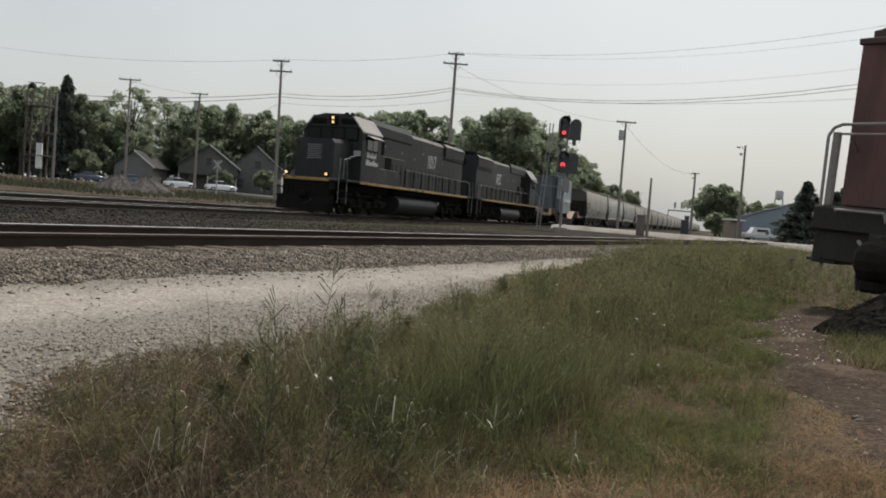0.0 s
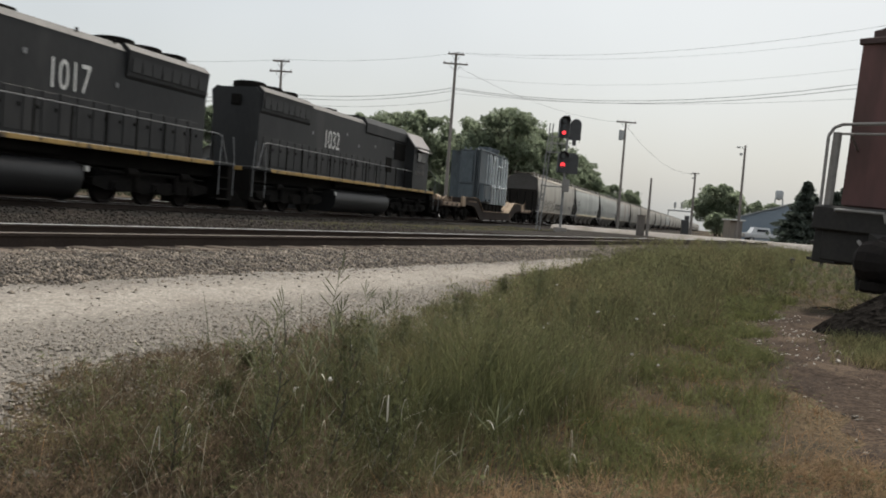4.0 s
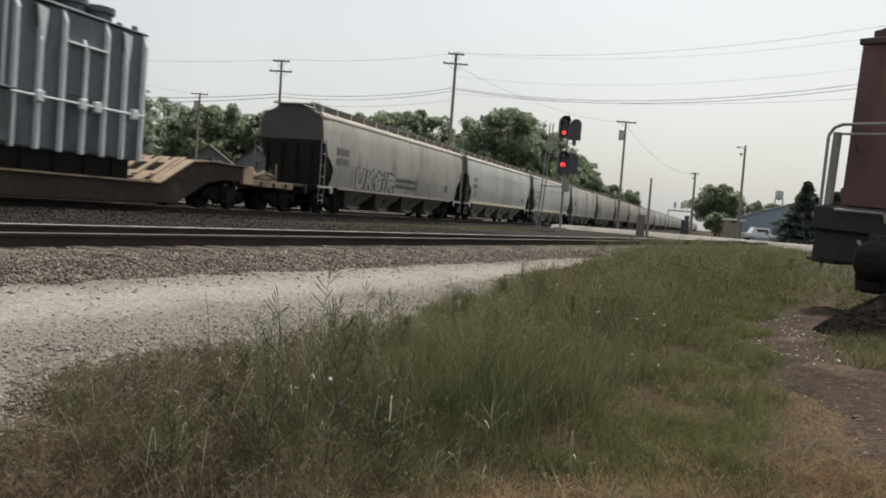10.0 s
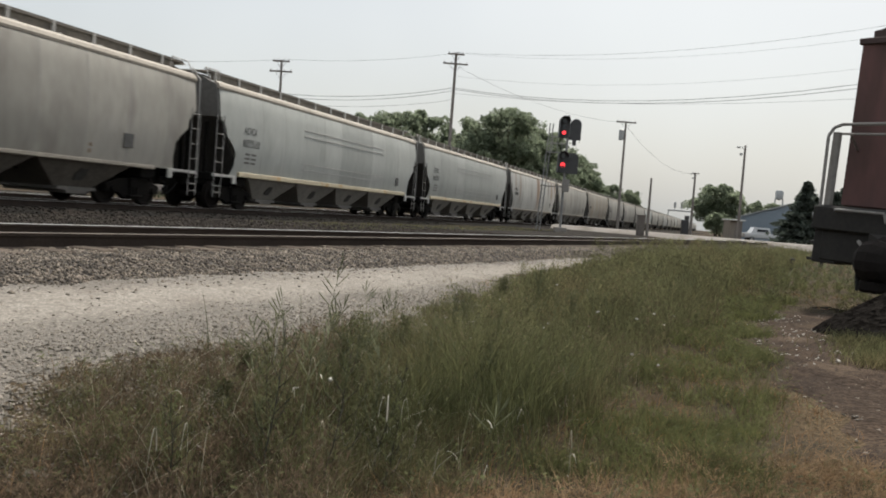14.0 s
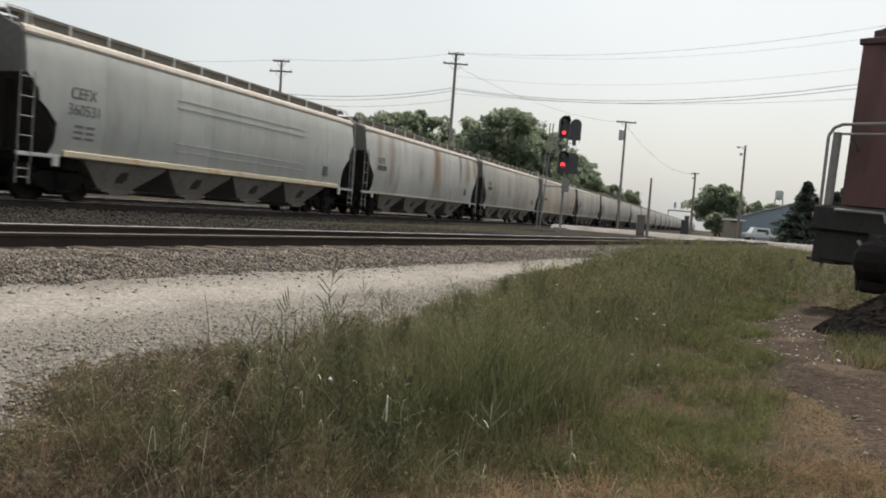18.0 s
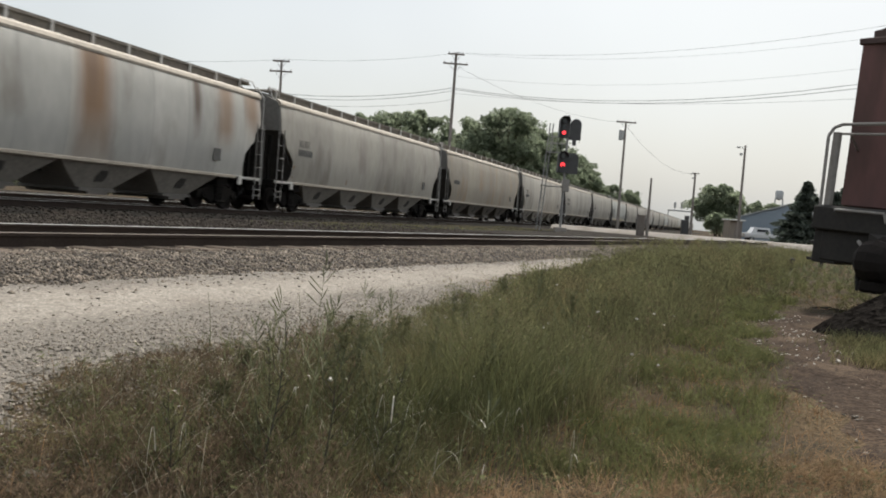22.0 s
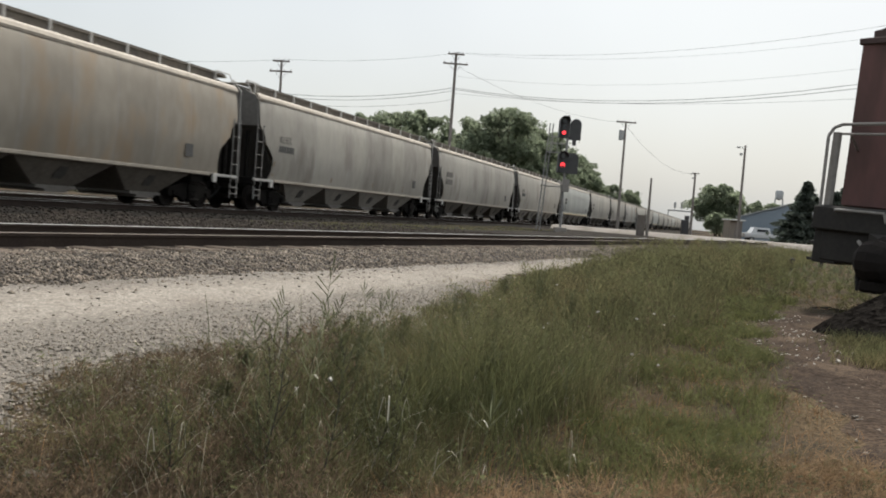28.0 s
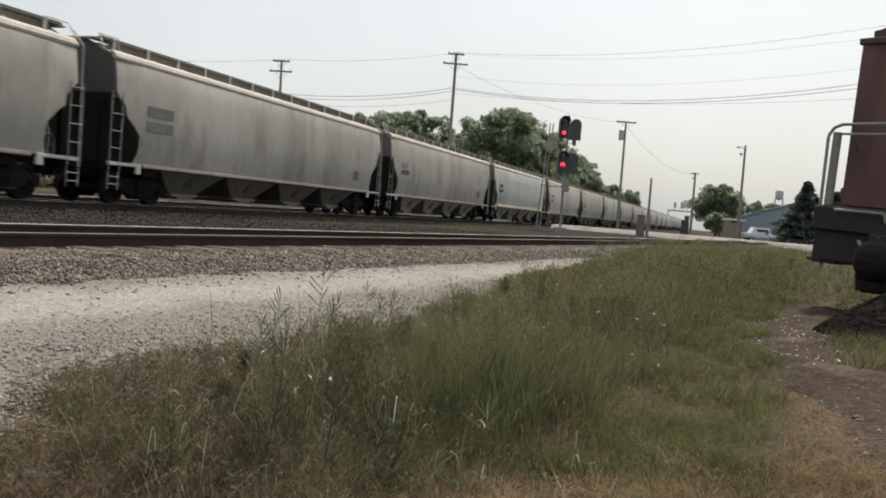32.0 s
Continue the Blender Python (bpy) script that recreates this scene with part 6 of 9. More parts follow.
def utility_pole(x, y, top, label, arms=(), r=0.17, turn=-72, lean=(0, 0), can=False, lamp=False, group="utility poles"):
    base = zg(x, y) - 0.3
    p = tagged(new("utility_pole"), label, "utility pole", group)
    p.matrix_world = Matrix.Translation((x, y, base)) @ pose(0, 0, 0, lean[0], lean[1], 0)
    h = top - base
    part("pole", Geo().tube((0, 0, 0), (0, 0, h), r, r * 0.62, 12), M_POLE, p, smooth=40)
    for dz, half, n in arms:
        crossarm(p, h - dz, half, radians(turn), n)
    if can:
        part("transformer_can", Geo().tube((-0.12, 0.36, h - 2.1), (-0.12, 0.36, h - 1.0), 0.3, n=14).tube((-0.12, 0.36, h - 1.0), (-0.12, 0.36, h - 0.92), 0.32, 0.2, n=14), M_GALV, p, "grey transformer can", 40)
    if lamp:
        q = part("lamp_bracket", Geo().pipe([(0, 0, h - 0.5), (-0.15, 0.3, h - 0.15), (-0.2, 0.55, h - 0.15)], 0.035), M_GALV, p)
        part("lamp_head", Geo().box(-0.36, -0.14, 0.45, 0.8, h - 0.3, h - 0.12, 0.05), M_GALV, q)
        part("lamp_head", Geo().box(-0.2, 0.02, 0.2, 0.5, h - 1.0, h - 0.75, 0.05), M_GALV, q)
    return p


utility_pole(71.8, 40.1, 13.9, "leaning weathered wooden utility pole with two crossarms", [(0.15, 0.78, 4), (1.1, 1.05, 4)], lean=(-1.2, 0.6))
utility_pole(76.8, 24.9, 15.75, "weathered wooden utility pole with two crossarms", [(0.15, 0.78, 4), (1.05, 1.15, 4)], r=0.19)
utility_pole(96.9, 11.1, 12.4, "wooden utility pole with one crossarm and a grey transformer can", [(0.12, 1.1, 4)], can=True)
utility_pole(146.1, 4.9, 10.3, "wooden utility pole with a lamp bracket", [(0.12, 0.6, 2)], r=0.24, lamp=True)
utility_pole(90.3, -1.5, 9.7, "tall bare wooden yard lamp pole", [], r=0.16, lamp=True, group="yard poles")
utility_pole(73.0, 5.9, 5.0, "short weathered wooden post beside a cabinet", [], r=0.13, group="yard poles")
utility_pole(88.4, 70.2, 14.2, "wooden utility pole with one crossarm before the trees", [(0.15, 1.35, 5)])
utility_pole(91.0, 62.0, 13.1, "wooden utility pole with a transformer can", [(0.15, 1.05, 4)], can=True)
utility_pole(57.1, 52.4, 8.2, "thin bare wooden pole before the trees", [], r=0.12, group="yard poles")
utility_pole(55.0, -33.0, 20.1, "wooden utility pole with two crossarms", [(0.15, 0.78, 4), (1.05, 1.15, 4)], r=0.19)
utility_pole(64.0, 72.0, 14.0, "wooden utility pole with one crossarm", [(0.15, 1.05, 4)])
utility_pole(104.0, -11.0, 7.4, "wooden pole beside a conifer", [], r=0.12, group="yard poles")


def wire(a, b, sag, r=0.016, n=16):
    pts = []
    for i in range(n + 1):
        k = i / n
        pts.append((a[0] + (b[0] - a[0]) * k, a[1] + (b[1] - a[1]) * k, a[2] + (b[2] - a[2]) * k - 4 * sag * k * (1 - k)))
    d = (Vector(b) - Vector(a)).normalized()
    u = d.cross(Vector((0, 0, 1))).normalized()
    v = u.cross(d)
    return Geo().loft([[tuple(Vector(p) + u * r * math.cos(q) + v * r * math.sin(q)) for q in (0, 1.257, 2.513, 3.77, 5.027)] for p in pts])


A, B, C_, E_ = (71.8, 40.1), (76.8, 24.9), (55.0, -33.0), (64.0, 72.0)
spans = [(A, B, 10.75, 12.5, 0.5, 0.021), (A, B, 10.45, 12.25, 0.55, 0.021), (A, B, 9.9, 11.4, 0.5, 0.012), (A, B, 13.95, 15.75, 0.4, 0.010),
         (B, C_, 12.5, 17.4, 3.65, 0.020), (B, C_, 12.38, 17.0, 3.65, 0.020), (B, C_, 12.0, 13.2, 2.0, 0.009), (B, C_, 15.8, 19.9, 2.75, 0.010), (B, C_, 15.75, 19.0, 2.9, 0.007), (B, C_, 13.6, 17.4, 3.05, 0.007),
         (A, E_, 10.75, 9.8, 0.9, 0.026), (A, E_, 10.45, 9.2, 0.9, 0.026), (A, E_, 13.9, 13.8, 0.9, 0.010),
         (A, (91.0, 62.0), 9.9, 9.0, 0.6, 0.015), ((91.0, 62.0), (88.4, 70.2), 12.9, 13.9, 0.15, 0.012),
         ((96.9, 11.1), (146.1, 4.9), 12.0, 10.2, 1.6, 0.014), ((96.9, 11.1), B, 12.2, 14.6, 1.0, 0.010)]
for a, b, za, zb, sag, r in spans:
    tagged(part("overhead_wire", wire((*a, za), (*b, zb), sag, r), M_WIRE), "black overhead cable strung between poles", "cable", "overhead wires")


# ---- railway signal between the tracks ----
def signal_head(parent, x, z, lit, facing=-1, h=1.42, low=0.02):
    """A vertical three-lamp head with one long hood; facing -1: its lamps look along -y."""
    prof = []
    w = 0.36
    for i in range(13):
        a = math.pi * i / 12
        prof.append((x + w * math.cos(a), z + h / 2 - w + w * math.sin(a)))
    prof += [(x - w, z - h / 2), (x + w, z - h / 2)]
    head = part("signal_head", Geo().across(prof, -0.10, 0.16), M_SIGNAL, parent, "black signal head")
    hood = Geo()
    inner = [(x + (a - x) * 0.93, z + (b - z) * 0.96) for a, b in prof]
    y0, y1 = (-0.10, -0.62) if facing < 0 else (0.16, 0.68)
    k = len(prof)
    rings = [[(a, y, b) for a, b in pr] for pr, y in ((prof, y0), (prof, y1), (inner, y1), (inner, y0))]
    hood.loft([[p for i, p in enumerate(r) if i < 14] for r in rings], closed=False, caps=False)
    part("hood", hood, M_SIGNAL, head)
    for i, dz in enumerate((0.42, low, -0.38)):
        ly = y0 + facing * 0.02
        part("lens_ring", Geo().tube((x, y0, z + dz), (x, y0 + facing * 0.05, z + dz), 0.19, n=18), M_SIGNAL, head)
        part("lens", Geo().tube((x, y0 + facing * 0.05, z + dz), (x, y0 + facing * 0.062, z + dz), 0.16 if z < 6 else 0.135, n=18), M_RED if i == lit else M_GLASS, head, "glowing red lamp" if i == lit else "unlit dark lamp")
    return head


sig = tagged(new("railway_signal"), "railway signal on galvanised masts with two glowing red lamps", "signal")
sig.matrix_world = pose(57.82, 10.43, zg(57.82, 10.43), 0, 0, -72)
part("mast", Geo().tube((0, 0, 0), (0, 0, 7.9), 0.085, n=12), M_LATTICE, sig, smooth=40)
part("foundation", Geo().box(-0.4, 0.4, -0.4, 0.4, -0.2, 0.35, 0.04), M_CONCRETE, sig)
part("mast_cabinet", Geo().box(-0.1, 0.36, -0.24, 0.12, 2.75, 3.6, 0.03), M_CABRAIL, sig, "grey relay box")
signal_head(sig, -0.27, 7.1, 2)
signal_head(sig, 0.52, 6.98, -1, 1)
signal_head(sig, -0.2, 4.75, 1, low=-0.2)
signal_head(sig, 0.50, 4.7, -1, 1)
part("head_bracket", Geo().box(-0.4, 0.65, -0.06, 0.06, 6.35, 6.45).box(-0.4, 0.65, -0.06, 0.06, 4.0, 4.1).box(0.35, 0.6, -0.05, 0.05, 5.9, 6.4), M_SIGNAL, sig)
for x0, x1 in ((-1.62, -1.22), (-1.38, -0.99)):      # the ladder leans towards the mast
    part("ladder_rail", Geo().loft([[(x - 0.035, 0.05, z), (x + 0.035, 0.05, z), (x + 0.035, 0.12, z), (x - 0.035, 0.12, z)] for x, z in ((x0, 0.0), (x1, 7.3))]), M_LATTICE, sig)
for i in range(22):
    z = 0.35 + 0.31 * i
    part("ladder_rung", Geo().tube((-1.62 + 0.0548 * z, 0.08, z), (-1.38 + 0.0534 * z, 0.08, z), 0.016, n=6), M_LATTICE, sig)
plat = part("platform", Geo().box(-1.5, 0.4, 0.0, 0.7, 3.05, 3.10).box(-1.35, 0.3, 0.0, 0.6, 5.35, 5.4), M_LATTICE, sig, "grated service platform")
for z in (6.0, 6.45):
    part("guard_rail", Geo().pipe([(-1.1, 0.1, z), (0.1, 0.1, z)], 0.026).pipe([(-1.1, 0.58, z), (0.1, 0.58, z)], 0.022), M_LATTICE, plat)
for x in (-0.95, -0.62, -0.3):
    part("guard_post", Geo().box(x - 0.02, x + 0.02, 0.08, 0.12, 5.4, 6.5), M_LATTICE, plat)

# cabinets and low signals by the tracks
def cabinet(x, y, w, d, h, label, mat, turn=-72):
    c = tagged(new("equipment_cabinet"), label, "cabinet", "trackside cabinets")
    c.matrix_world = pose(x, y, zg(x, y), 0, 0, turn)
    part("housing", Geo().box(-w / 2, w / 2, -d / 2, d / 2, -0.1, h, 0.03), mat, c)
    part("cap", Geo().box(-w / 2 - 0.06, w / 2 + 0.06, -d / 2 - 0.06, d / 2 + 0.06, h, h + 0.06, 0.02), mat, c)
    part("door_panel", Geo().box(-w / 2 + 0.08, w / 2 - 0.08, -d / 2 - 0.02, -d / 2, 0.1, h - 0.1, 0.01), mat, c)
    return c


cabinet(74.0, 6.55, 0.6, 0.55, 1.7, "brown-grey metal equipment cabinet beside a short post", M_CABINET)
cabinet(134.0, 5.4, 0.9, 0.8, 2.2, "dark trackside equipment cabinet", M_SIGNAL)
cabinet(138.0, 5.3, 0.6, 0.6, 2.9, "dark trackside equipment cabinet", M_SIGNAL)

# far signal gantry; pale metal instead of dark stands for haze
g0 = tagged(new("signal_gantry"), "distant signal gantry with two heads, paled in colour for haze", "signal")
g0.matrix_world = pose(310, 15.5, 0, 0, 0, -72)
for x in (-3.0, 5.5):
    part("gantry_leg", Geo().box(x - 0.15, x + 0.15, -0.15, 0.15, 0, 7.2), M_GALV, g0)
part("gantry_beam", Geo().box(-3.2, 5.7, -0.15, 0.15, 7.0, 7.5, 0.03), M_GALV, g0)
for x in (-0.8, 1.6):
    part("gantry_head", Geo().box(x - 0.4, x + 0.4, -0.2, 0.2, 8.2, 10.2, 0.1).box(x - 0.08, x + 0.08, -0.08, 0.08, 7.5, 8.2), M_GALV, g0)

# lattice signal tower at the wood's edge, with a white cabinet hung in it
tw = tagged(new("lattice_mast"), "weathered lattice steel mast with platforms and a white cabinet", "mast")
tw.matrix_world = pose(60.6, 57.6, zg(60.6, 57.6), 0, 0, -72)
for x in (-0.75, 0.75):
    for y in (-0.5, 0.5):
        part("mast_leg", Geo().box(x - 0.06, x + 0.06, y - 0.06, y + 0.06, -0.2, 8.0), M_RUSTYLAT, tw)
for i in range(5):
    z = 0.6 + 1.7 * i
    part("mast_brace", Geo().pipe([(-0.75, -0.5, z), (0.75, -0.5, z + 1.2)], 0.03).pipe([(-0.75, -0.5, z + 1.2), (0.75, -0.5, z + 1.2)], 0.04), M_RUSTYLAT, tw)
for z in (2.3, 4.3, 6.6):
    part("mast_platform", Geo().box(-0.95, 1.2, -0.8, 0.6, z, z + 0.07), M_RUSTYLAT, tw)
part("white_cabinet", Geo().box(0.35, 0.85, -0.75, -0.45, 1.2, 3.4, 0.03), M_TRIM, tw, "white cabinet")


# crossbuck at the street
xb = tagged(new("crossing_sign"), "white crossbuck with dark crossing lights on a post", "sign")
xb.matrix_world = pose(87.2, 56.4, zg(87.2, 56.4), 0, 0, -72)
part("post", Geo().tube((0, 0, 0), (0, 0, 4.2), 0.07, n=10), M_GALV, xb)
for a in (-48, 48):
    part("crossbuck_board", Geo().box(-0.7, 0.7, -0.02, 0.02, -0.11, 0.11).moved(Matrix.Translation((0, -0.1 - 0.03 * (a > 0), 3.6)) @ Matrix.Rotation(radians(a), 4, "Y")), M_GALV, xb, "greyed white board")
for x in (-0.38, 0.38):
    part("crossing_light", Geo().tube((x, -0.05, 2.6), (x, -0.12, 2.6), 0.28, n=16).tube((x, -0.12, 2.6), (x, -0.3, 2.6), 0.14, n=12), M_SIGNAL, xb)
part("light_bar", Geo().box(-0.5, 0.5, -0.04, 0.04, 2.55, 2.65), M_GALV, xb)


# ---- houses ----
def house(x, y, turn, w, d, eave, ridge, wall, roofm, label, windows=(), door=None, chimney=None, porch=False):
    """Gabled house; its gable end looks along local -y."""
    h = tagged(new("house"), label, "house", "houses beyond the tracks")
    h.matrix_world = pose(x, y, zg(x, y), 0, 0, turn)
    body = part("wall", Geo().across([(-w / 2, -0.3), (w / 2, -0.3), (w / 2, eave), (0, ridge), (-w / 2, eave)], 0, d), wall, h)
    ov = 0.4
    k = (ridge - eave) / (w / 2)
    for s in (-1, 1):
        roof = Geo().loft([[(0, yy, ridge + 0.02), (0, yy, ridge + 0.2), (s * (w / 2 + ov), yy, eave - k * ov + 0.2), (s * (w / 2 + ov), yy, eave - k * ov + 0.02)] for yy in (-ov, d + ov)])
        part("roof", roof, roofm, h, "grey shingled roof slope")
        part("rake_board", Geo().loft([[(0, yy, ridge), (0, yy, ridge + 0.22), (s * (w / 2 + ov), yy, eave - k * ov + 0.22), (s * (w / 2 + ov), yy, eave - k * ov)] for yy in (-ov - 0.05, -ov - 0.003)]), M_TRIM if s > 0 else roofm, h, "white rake board" if s > 0 else "")
    for wx, wz, ww, wh in windows:
        f = part("window", Geo().box(wx - ww / 2 - 0.09, wx + ww / 2 + 0.09, -0.06, 0.0, wz - 0.09, wz + wh + 0.09), M_SIDING, h)
        part("pane", Geo().box(wx - ww / 2, wx + ww / 2, -0.075, -0.055, wz, wz + wh / 2 - 0.03).box(wx - ww / 2, wx + ww / 2, -0.075, -0.055, wz + wh / 2 + 0.03, wz + wh), M_GLASS, f)
    if door:
        part("door", Geo().box(door - 0.5, door + 0.5, -0.06, 0.0, 0.0, 2.1), M_SIDING, h)
    if chimney:
        part("chimney", Geo().box(chimney - 0.35, chimney + 0.35, d * 0.5, d * 0.5 + 0.7, eave, ridge + 0.9, 0.02), M_BRICK, h)
    if porch:
        part("porch_roof", Geo().box(-w / 2, w / 2, -1.9, -0.02, 2.45, 2.6), roofm, h)
        for px_ in (-w / 2 + 0.2, 0, w / 2 - 0.2):
            part("porch_post", Geo().box(px_ - 0.07, px_ + 0.07, -1.8, -1.66, 0, 2.45), M_TRIM, h)
    return h


house(121.5, 80.3, -58, 9.4, 9, 4.0, 7.4, M_BRICK, M_SHINGLE, "grey gabled house with a white rake board", [(-2.4, 0.9, 1.0, 1.5), (2.2, 0.9, 1.0, 1.5), (0, 4.2, 0.9, 1.2)], 0.0, porch=True)
house(132.5, 78.0, -60, 9.0, 10, 4.6, 8.3, M_SIDING, M_SHINGLE, "pale gabled house with a brick chimney", [(-2.5, 1, 1, 1.5), (2.4, 1, 1, 1.5), (0.3, 4.6, 1, 1.2)], -0.6, 1.2)
house(113.5, 88.6, -70, 6.0, 8, 3.1, 5.4, M_SIDING, M_SHINGLE, "small pale gabled garage among the trees", [(-1.5, 1, 0.9, 1.2)], 1.0)
house(129.0, 66.0, -66, 6.5, 9, 4.2, 6.9, M_SIDING, M_SHINGLE, "pale house with a low gable", [(-1.8, 1, 1, 1.5), (1.8, 1, 1, 1.5)], 0.2)
house(141.0, 58.0, -64, 9, 9, 4.4, 7.6, M_BRICK, M_SHINGLE, "grey gabled house behind the tracks", [(-2.4, 1, 1, 1.5), (2.4, 1, 1, 1.5)], 0.0)

# blue-grey metal building with a flat white-topped shed beside it
bl = tagged(new("warehouse"), "low blue-grey metal building with a shallow gable roof", "building")
bl.matrix_world = pose(117.5, -7.2, zg(117.5, -6.6), 0, 0, -94)
part("wall", Geo().across([(-5.2, -0.3), (5.4, -0.3), (5.4, 3.0), (0.6, 4.9), (-5.2, 3.0)], 0, 18), M_BLUEWALL, bl)
for a, b in (((-5.6, 2.86), (0.6, 4.93)), ((0.6, 4.93), (5.8, 2.86))):
    part("roof", Geo().loft([[(a[0], y, a[1] + 0.02), (a[0], y, a[1] + 0.14), (b[0], y, b[1] + 0.14), (b[0], y, b[1] + 0.02)] for y in (-0.3, 18.3)]), M_GALV, bl, "pale metal roof slope")
part("roller_door", Geo().box(1.2, 3.9, -0.05, 0.0, 0, 2.6), M_BRICK, bl, "grey roller door")
for i in range(21):
    part("siding_rib", Geo().box(-5.15 + 0.5 * i, -5.09 + 0.5 * i, -0.03, 0.0, 0.0, 2.9), M_BLUEWALL, bl)
sh = tagged(new("shed"), "small brown shed with a pale flat roof", "shed")
sh.matrix_world = pose(105.4, -1.5, zg(105.4, -1.1), 0, 0, -72)
part("wall", Geo().box(-0.75, 0.75, 0, 2.2, -0.2, 2.3, 0.02), M_SHEDWOOD, sh)
part("roof", Geo().box(-0.9, 0.95, -0.4, 2.5, 2.3, 2.44, 0.02), M_TRIM, sh, "pale flat roof")
part("door", Geo().box(-0.1, 0.7, -0.05, 0.0, 0, 2.0), M_POLE, sh)
# far structure of unclear kind; the tank and legs are made up
wt = tagged(new("water_tower"), "distant tall structure of unclear kind, built as a tank on thin legs", "tower")
wt.matrix_world = pose(322, -18, 0, 0, 0, 0)
part("tank", Geo().turned([(0.0, 13.6), (1.3, 14.0), (1.4, 16.4), (1.0, 17.0), (0.0, 17.2)], "z", 16), M_GALV, wt, smooth=40)
for i in range(4):
    a = 0.8 + 1.57 * i
    part("tower_leg", Geo().tube((2.6 * math.cos(a), 2.6 * math.sin(a), 0), (1.7 * math.cos(a), 1.7 * math.sin(a), 14.2), 0.16, n=6), M_GALV, wt)


# ---- parked vehicles ----
def car_wheel(parent, x, y):
    w = part("wheel", Geo().turned([(0.0, y - 0.1), (0.2, y - 0.1), (0.31, y - 0.1), (0.33, y), (0.31, y + 0.1), (0.2, y + 0.1), (0.0, y + 0.1)], "y", 18, (x, 0, 0.33)), M_RUBBER, parent, smooth=40)
    k = 1 if y > 0 else -1
    part("rim", Geo().tube((x, y + k * 0.09, 0.33), (x, y + k * 0.115, 0.33), 0.2, n=14), M_GALV, w)
    return w


def sedan(x, y, turn, paint, label):
    c = tagged(new("car"), label, "car", "parked cars")
    c.matrix_world = pose(x, y, zg(x, y) + 0.02, 0, 0, turn)
    rings = []
    for px_, zb, zt, w in ((-2.25, 0.45, 0.75, 0.72), (-2.1, 0.3, 0.92, 0.84), (-1.3, 0.24, 0.98, 0.9), (0.8, 0.24, 0.98, 0.9), (1.9, 0.28, 0.86, 0.86), (2.2, 0.4, 0.68, 0.7)):
        rings.append([(px_, -w, zb), (px_, -w, zt - 0.12), (px_, -w + 0.1, zt), (px_, w - 0.1, zt), (px_, w, zt - 0.12), (px_, w, zb)])
    part("body", Geo().loft(rings), paint, c, smooth=50)
    cabin = []
    for px_, zt, w in ((-1.75, 0.97, 0.7), (-1.05, 1.40, 0.6), (0.15, 1.45, 0.6), (1.0, 0.97, 0.72)):
        cabin.append([(px_, -0.78, 0.95), (px_, -w, zt), (px_, w, zt), (px_, 0.78, 0.95)])
    part("window", Geo().loft(cabin), M_GLASS, c, "dark tinted glass", 40)
    part("roof", Geo().loft([[(-1.05, -0.6, 1.41), (-1.05, 0.6, 1.41), (0.12, 0.6, 1.46), (0.12, -0.6, 1.46)], [(-1.0, -0.5, 1.45), (-1.0, 0.5, 1.45), (0.05, 0.5, 1.5), (0.05, -0.5, 1.5)]]), paint, c)
    for a in (-1.38, 1.38):
        for b in (-0.82, 0.82):
            car_wheel(c, a, b)
    for b in (-0.6, 0.6):
        part("headlight", Geo().box(2.05, 2.18, b - 0.16, b + 0.16, 0.58, 0.72, 0.03), M_TRIM, c)
        part("tail_light", Geo().box(-2.24, -2.12, b - 0.16, b + 0.16, 0.68, 0.82, 0.03), M_CABOOSE, c)
    return c


sedan(107.2, 75.5, -38, M_CARWHITE, "white sedan parked by the street")
sedan(109.0, 69.7, -42, M_CARWHITE, "white sedan parked before a grey house")
sedan(105.4, 82.2, -35, M_CARBLUE, "dark blue car parked near the trees")
sedan(106.0, 90.5, -35, M_CARBLUE, "dark car parked under the trees")

tk = tagged(new("pickup_truck"), "white pickup truck parked before the blue building", "truck")
tk.matrix_world = pose(109.0, -4.9, zg(109.0, -4.9), 0, 0, -76)
part("body", Geo().box(-2.7, 2.7, -0.95, 0.95, 0.45, 1.02, 0.08), M_CARWHITE, tk)
part("cab", Geo().loft([[(-1.9, -0.92, 1.0), (0.4, -0.92, 1.0), (0.4, 0.92, 1.0), (-1.9, 0.92, 1.0)], [(-1.5, -0.78, 1.72), (0.25, -0.78, 1.72), (0.25, 0.78, 1.72), (-1.5, 0.78, 1.72)]]), M_CARWHITE, tk)
for y in (-0.9, 0.9):
    part("window", Geo().box(-1.2, 0.05, y - 0.03, y - 0.0, 1.2, 1.5), M_GLASS, tk)
for a in (-1.75, 1.75):
    for b in (-0.85, 0.85):
        car_wheel(tk, a, b)


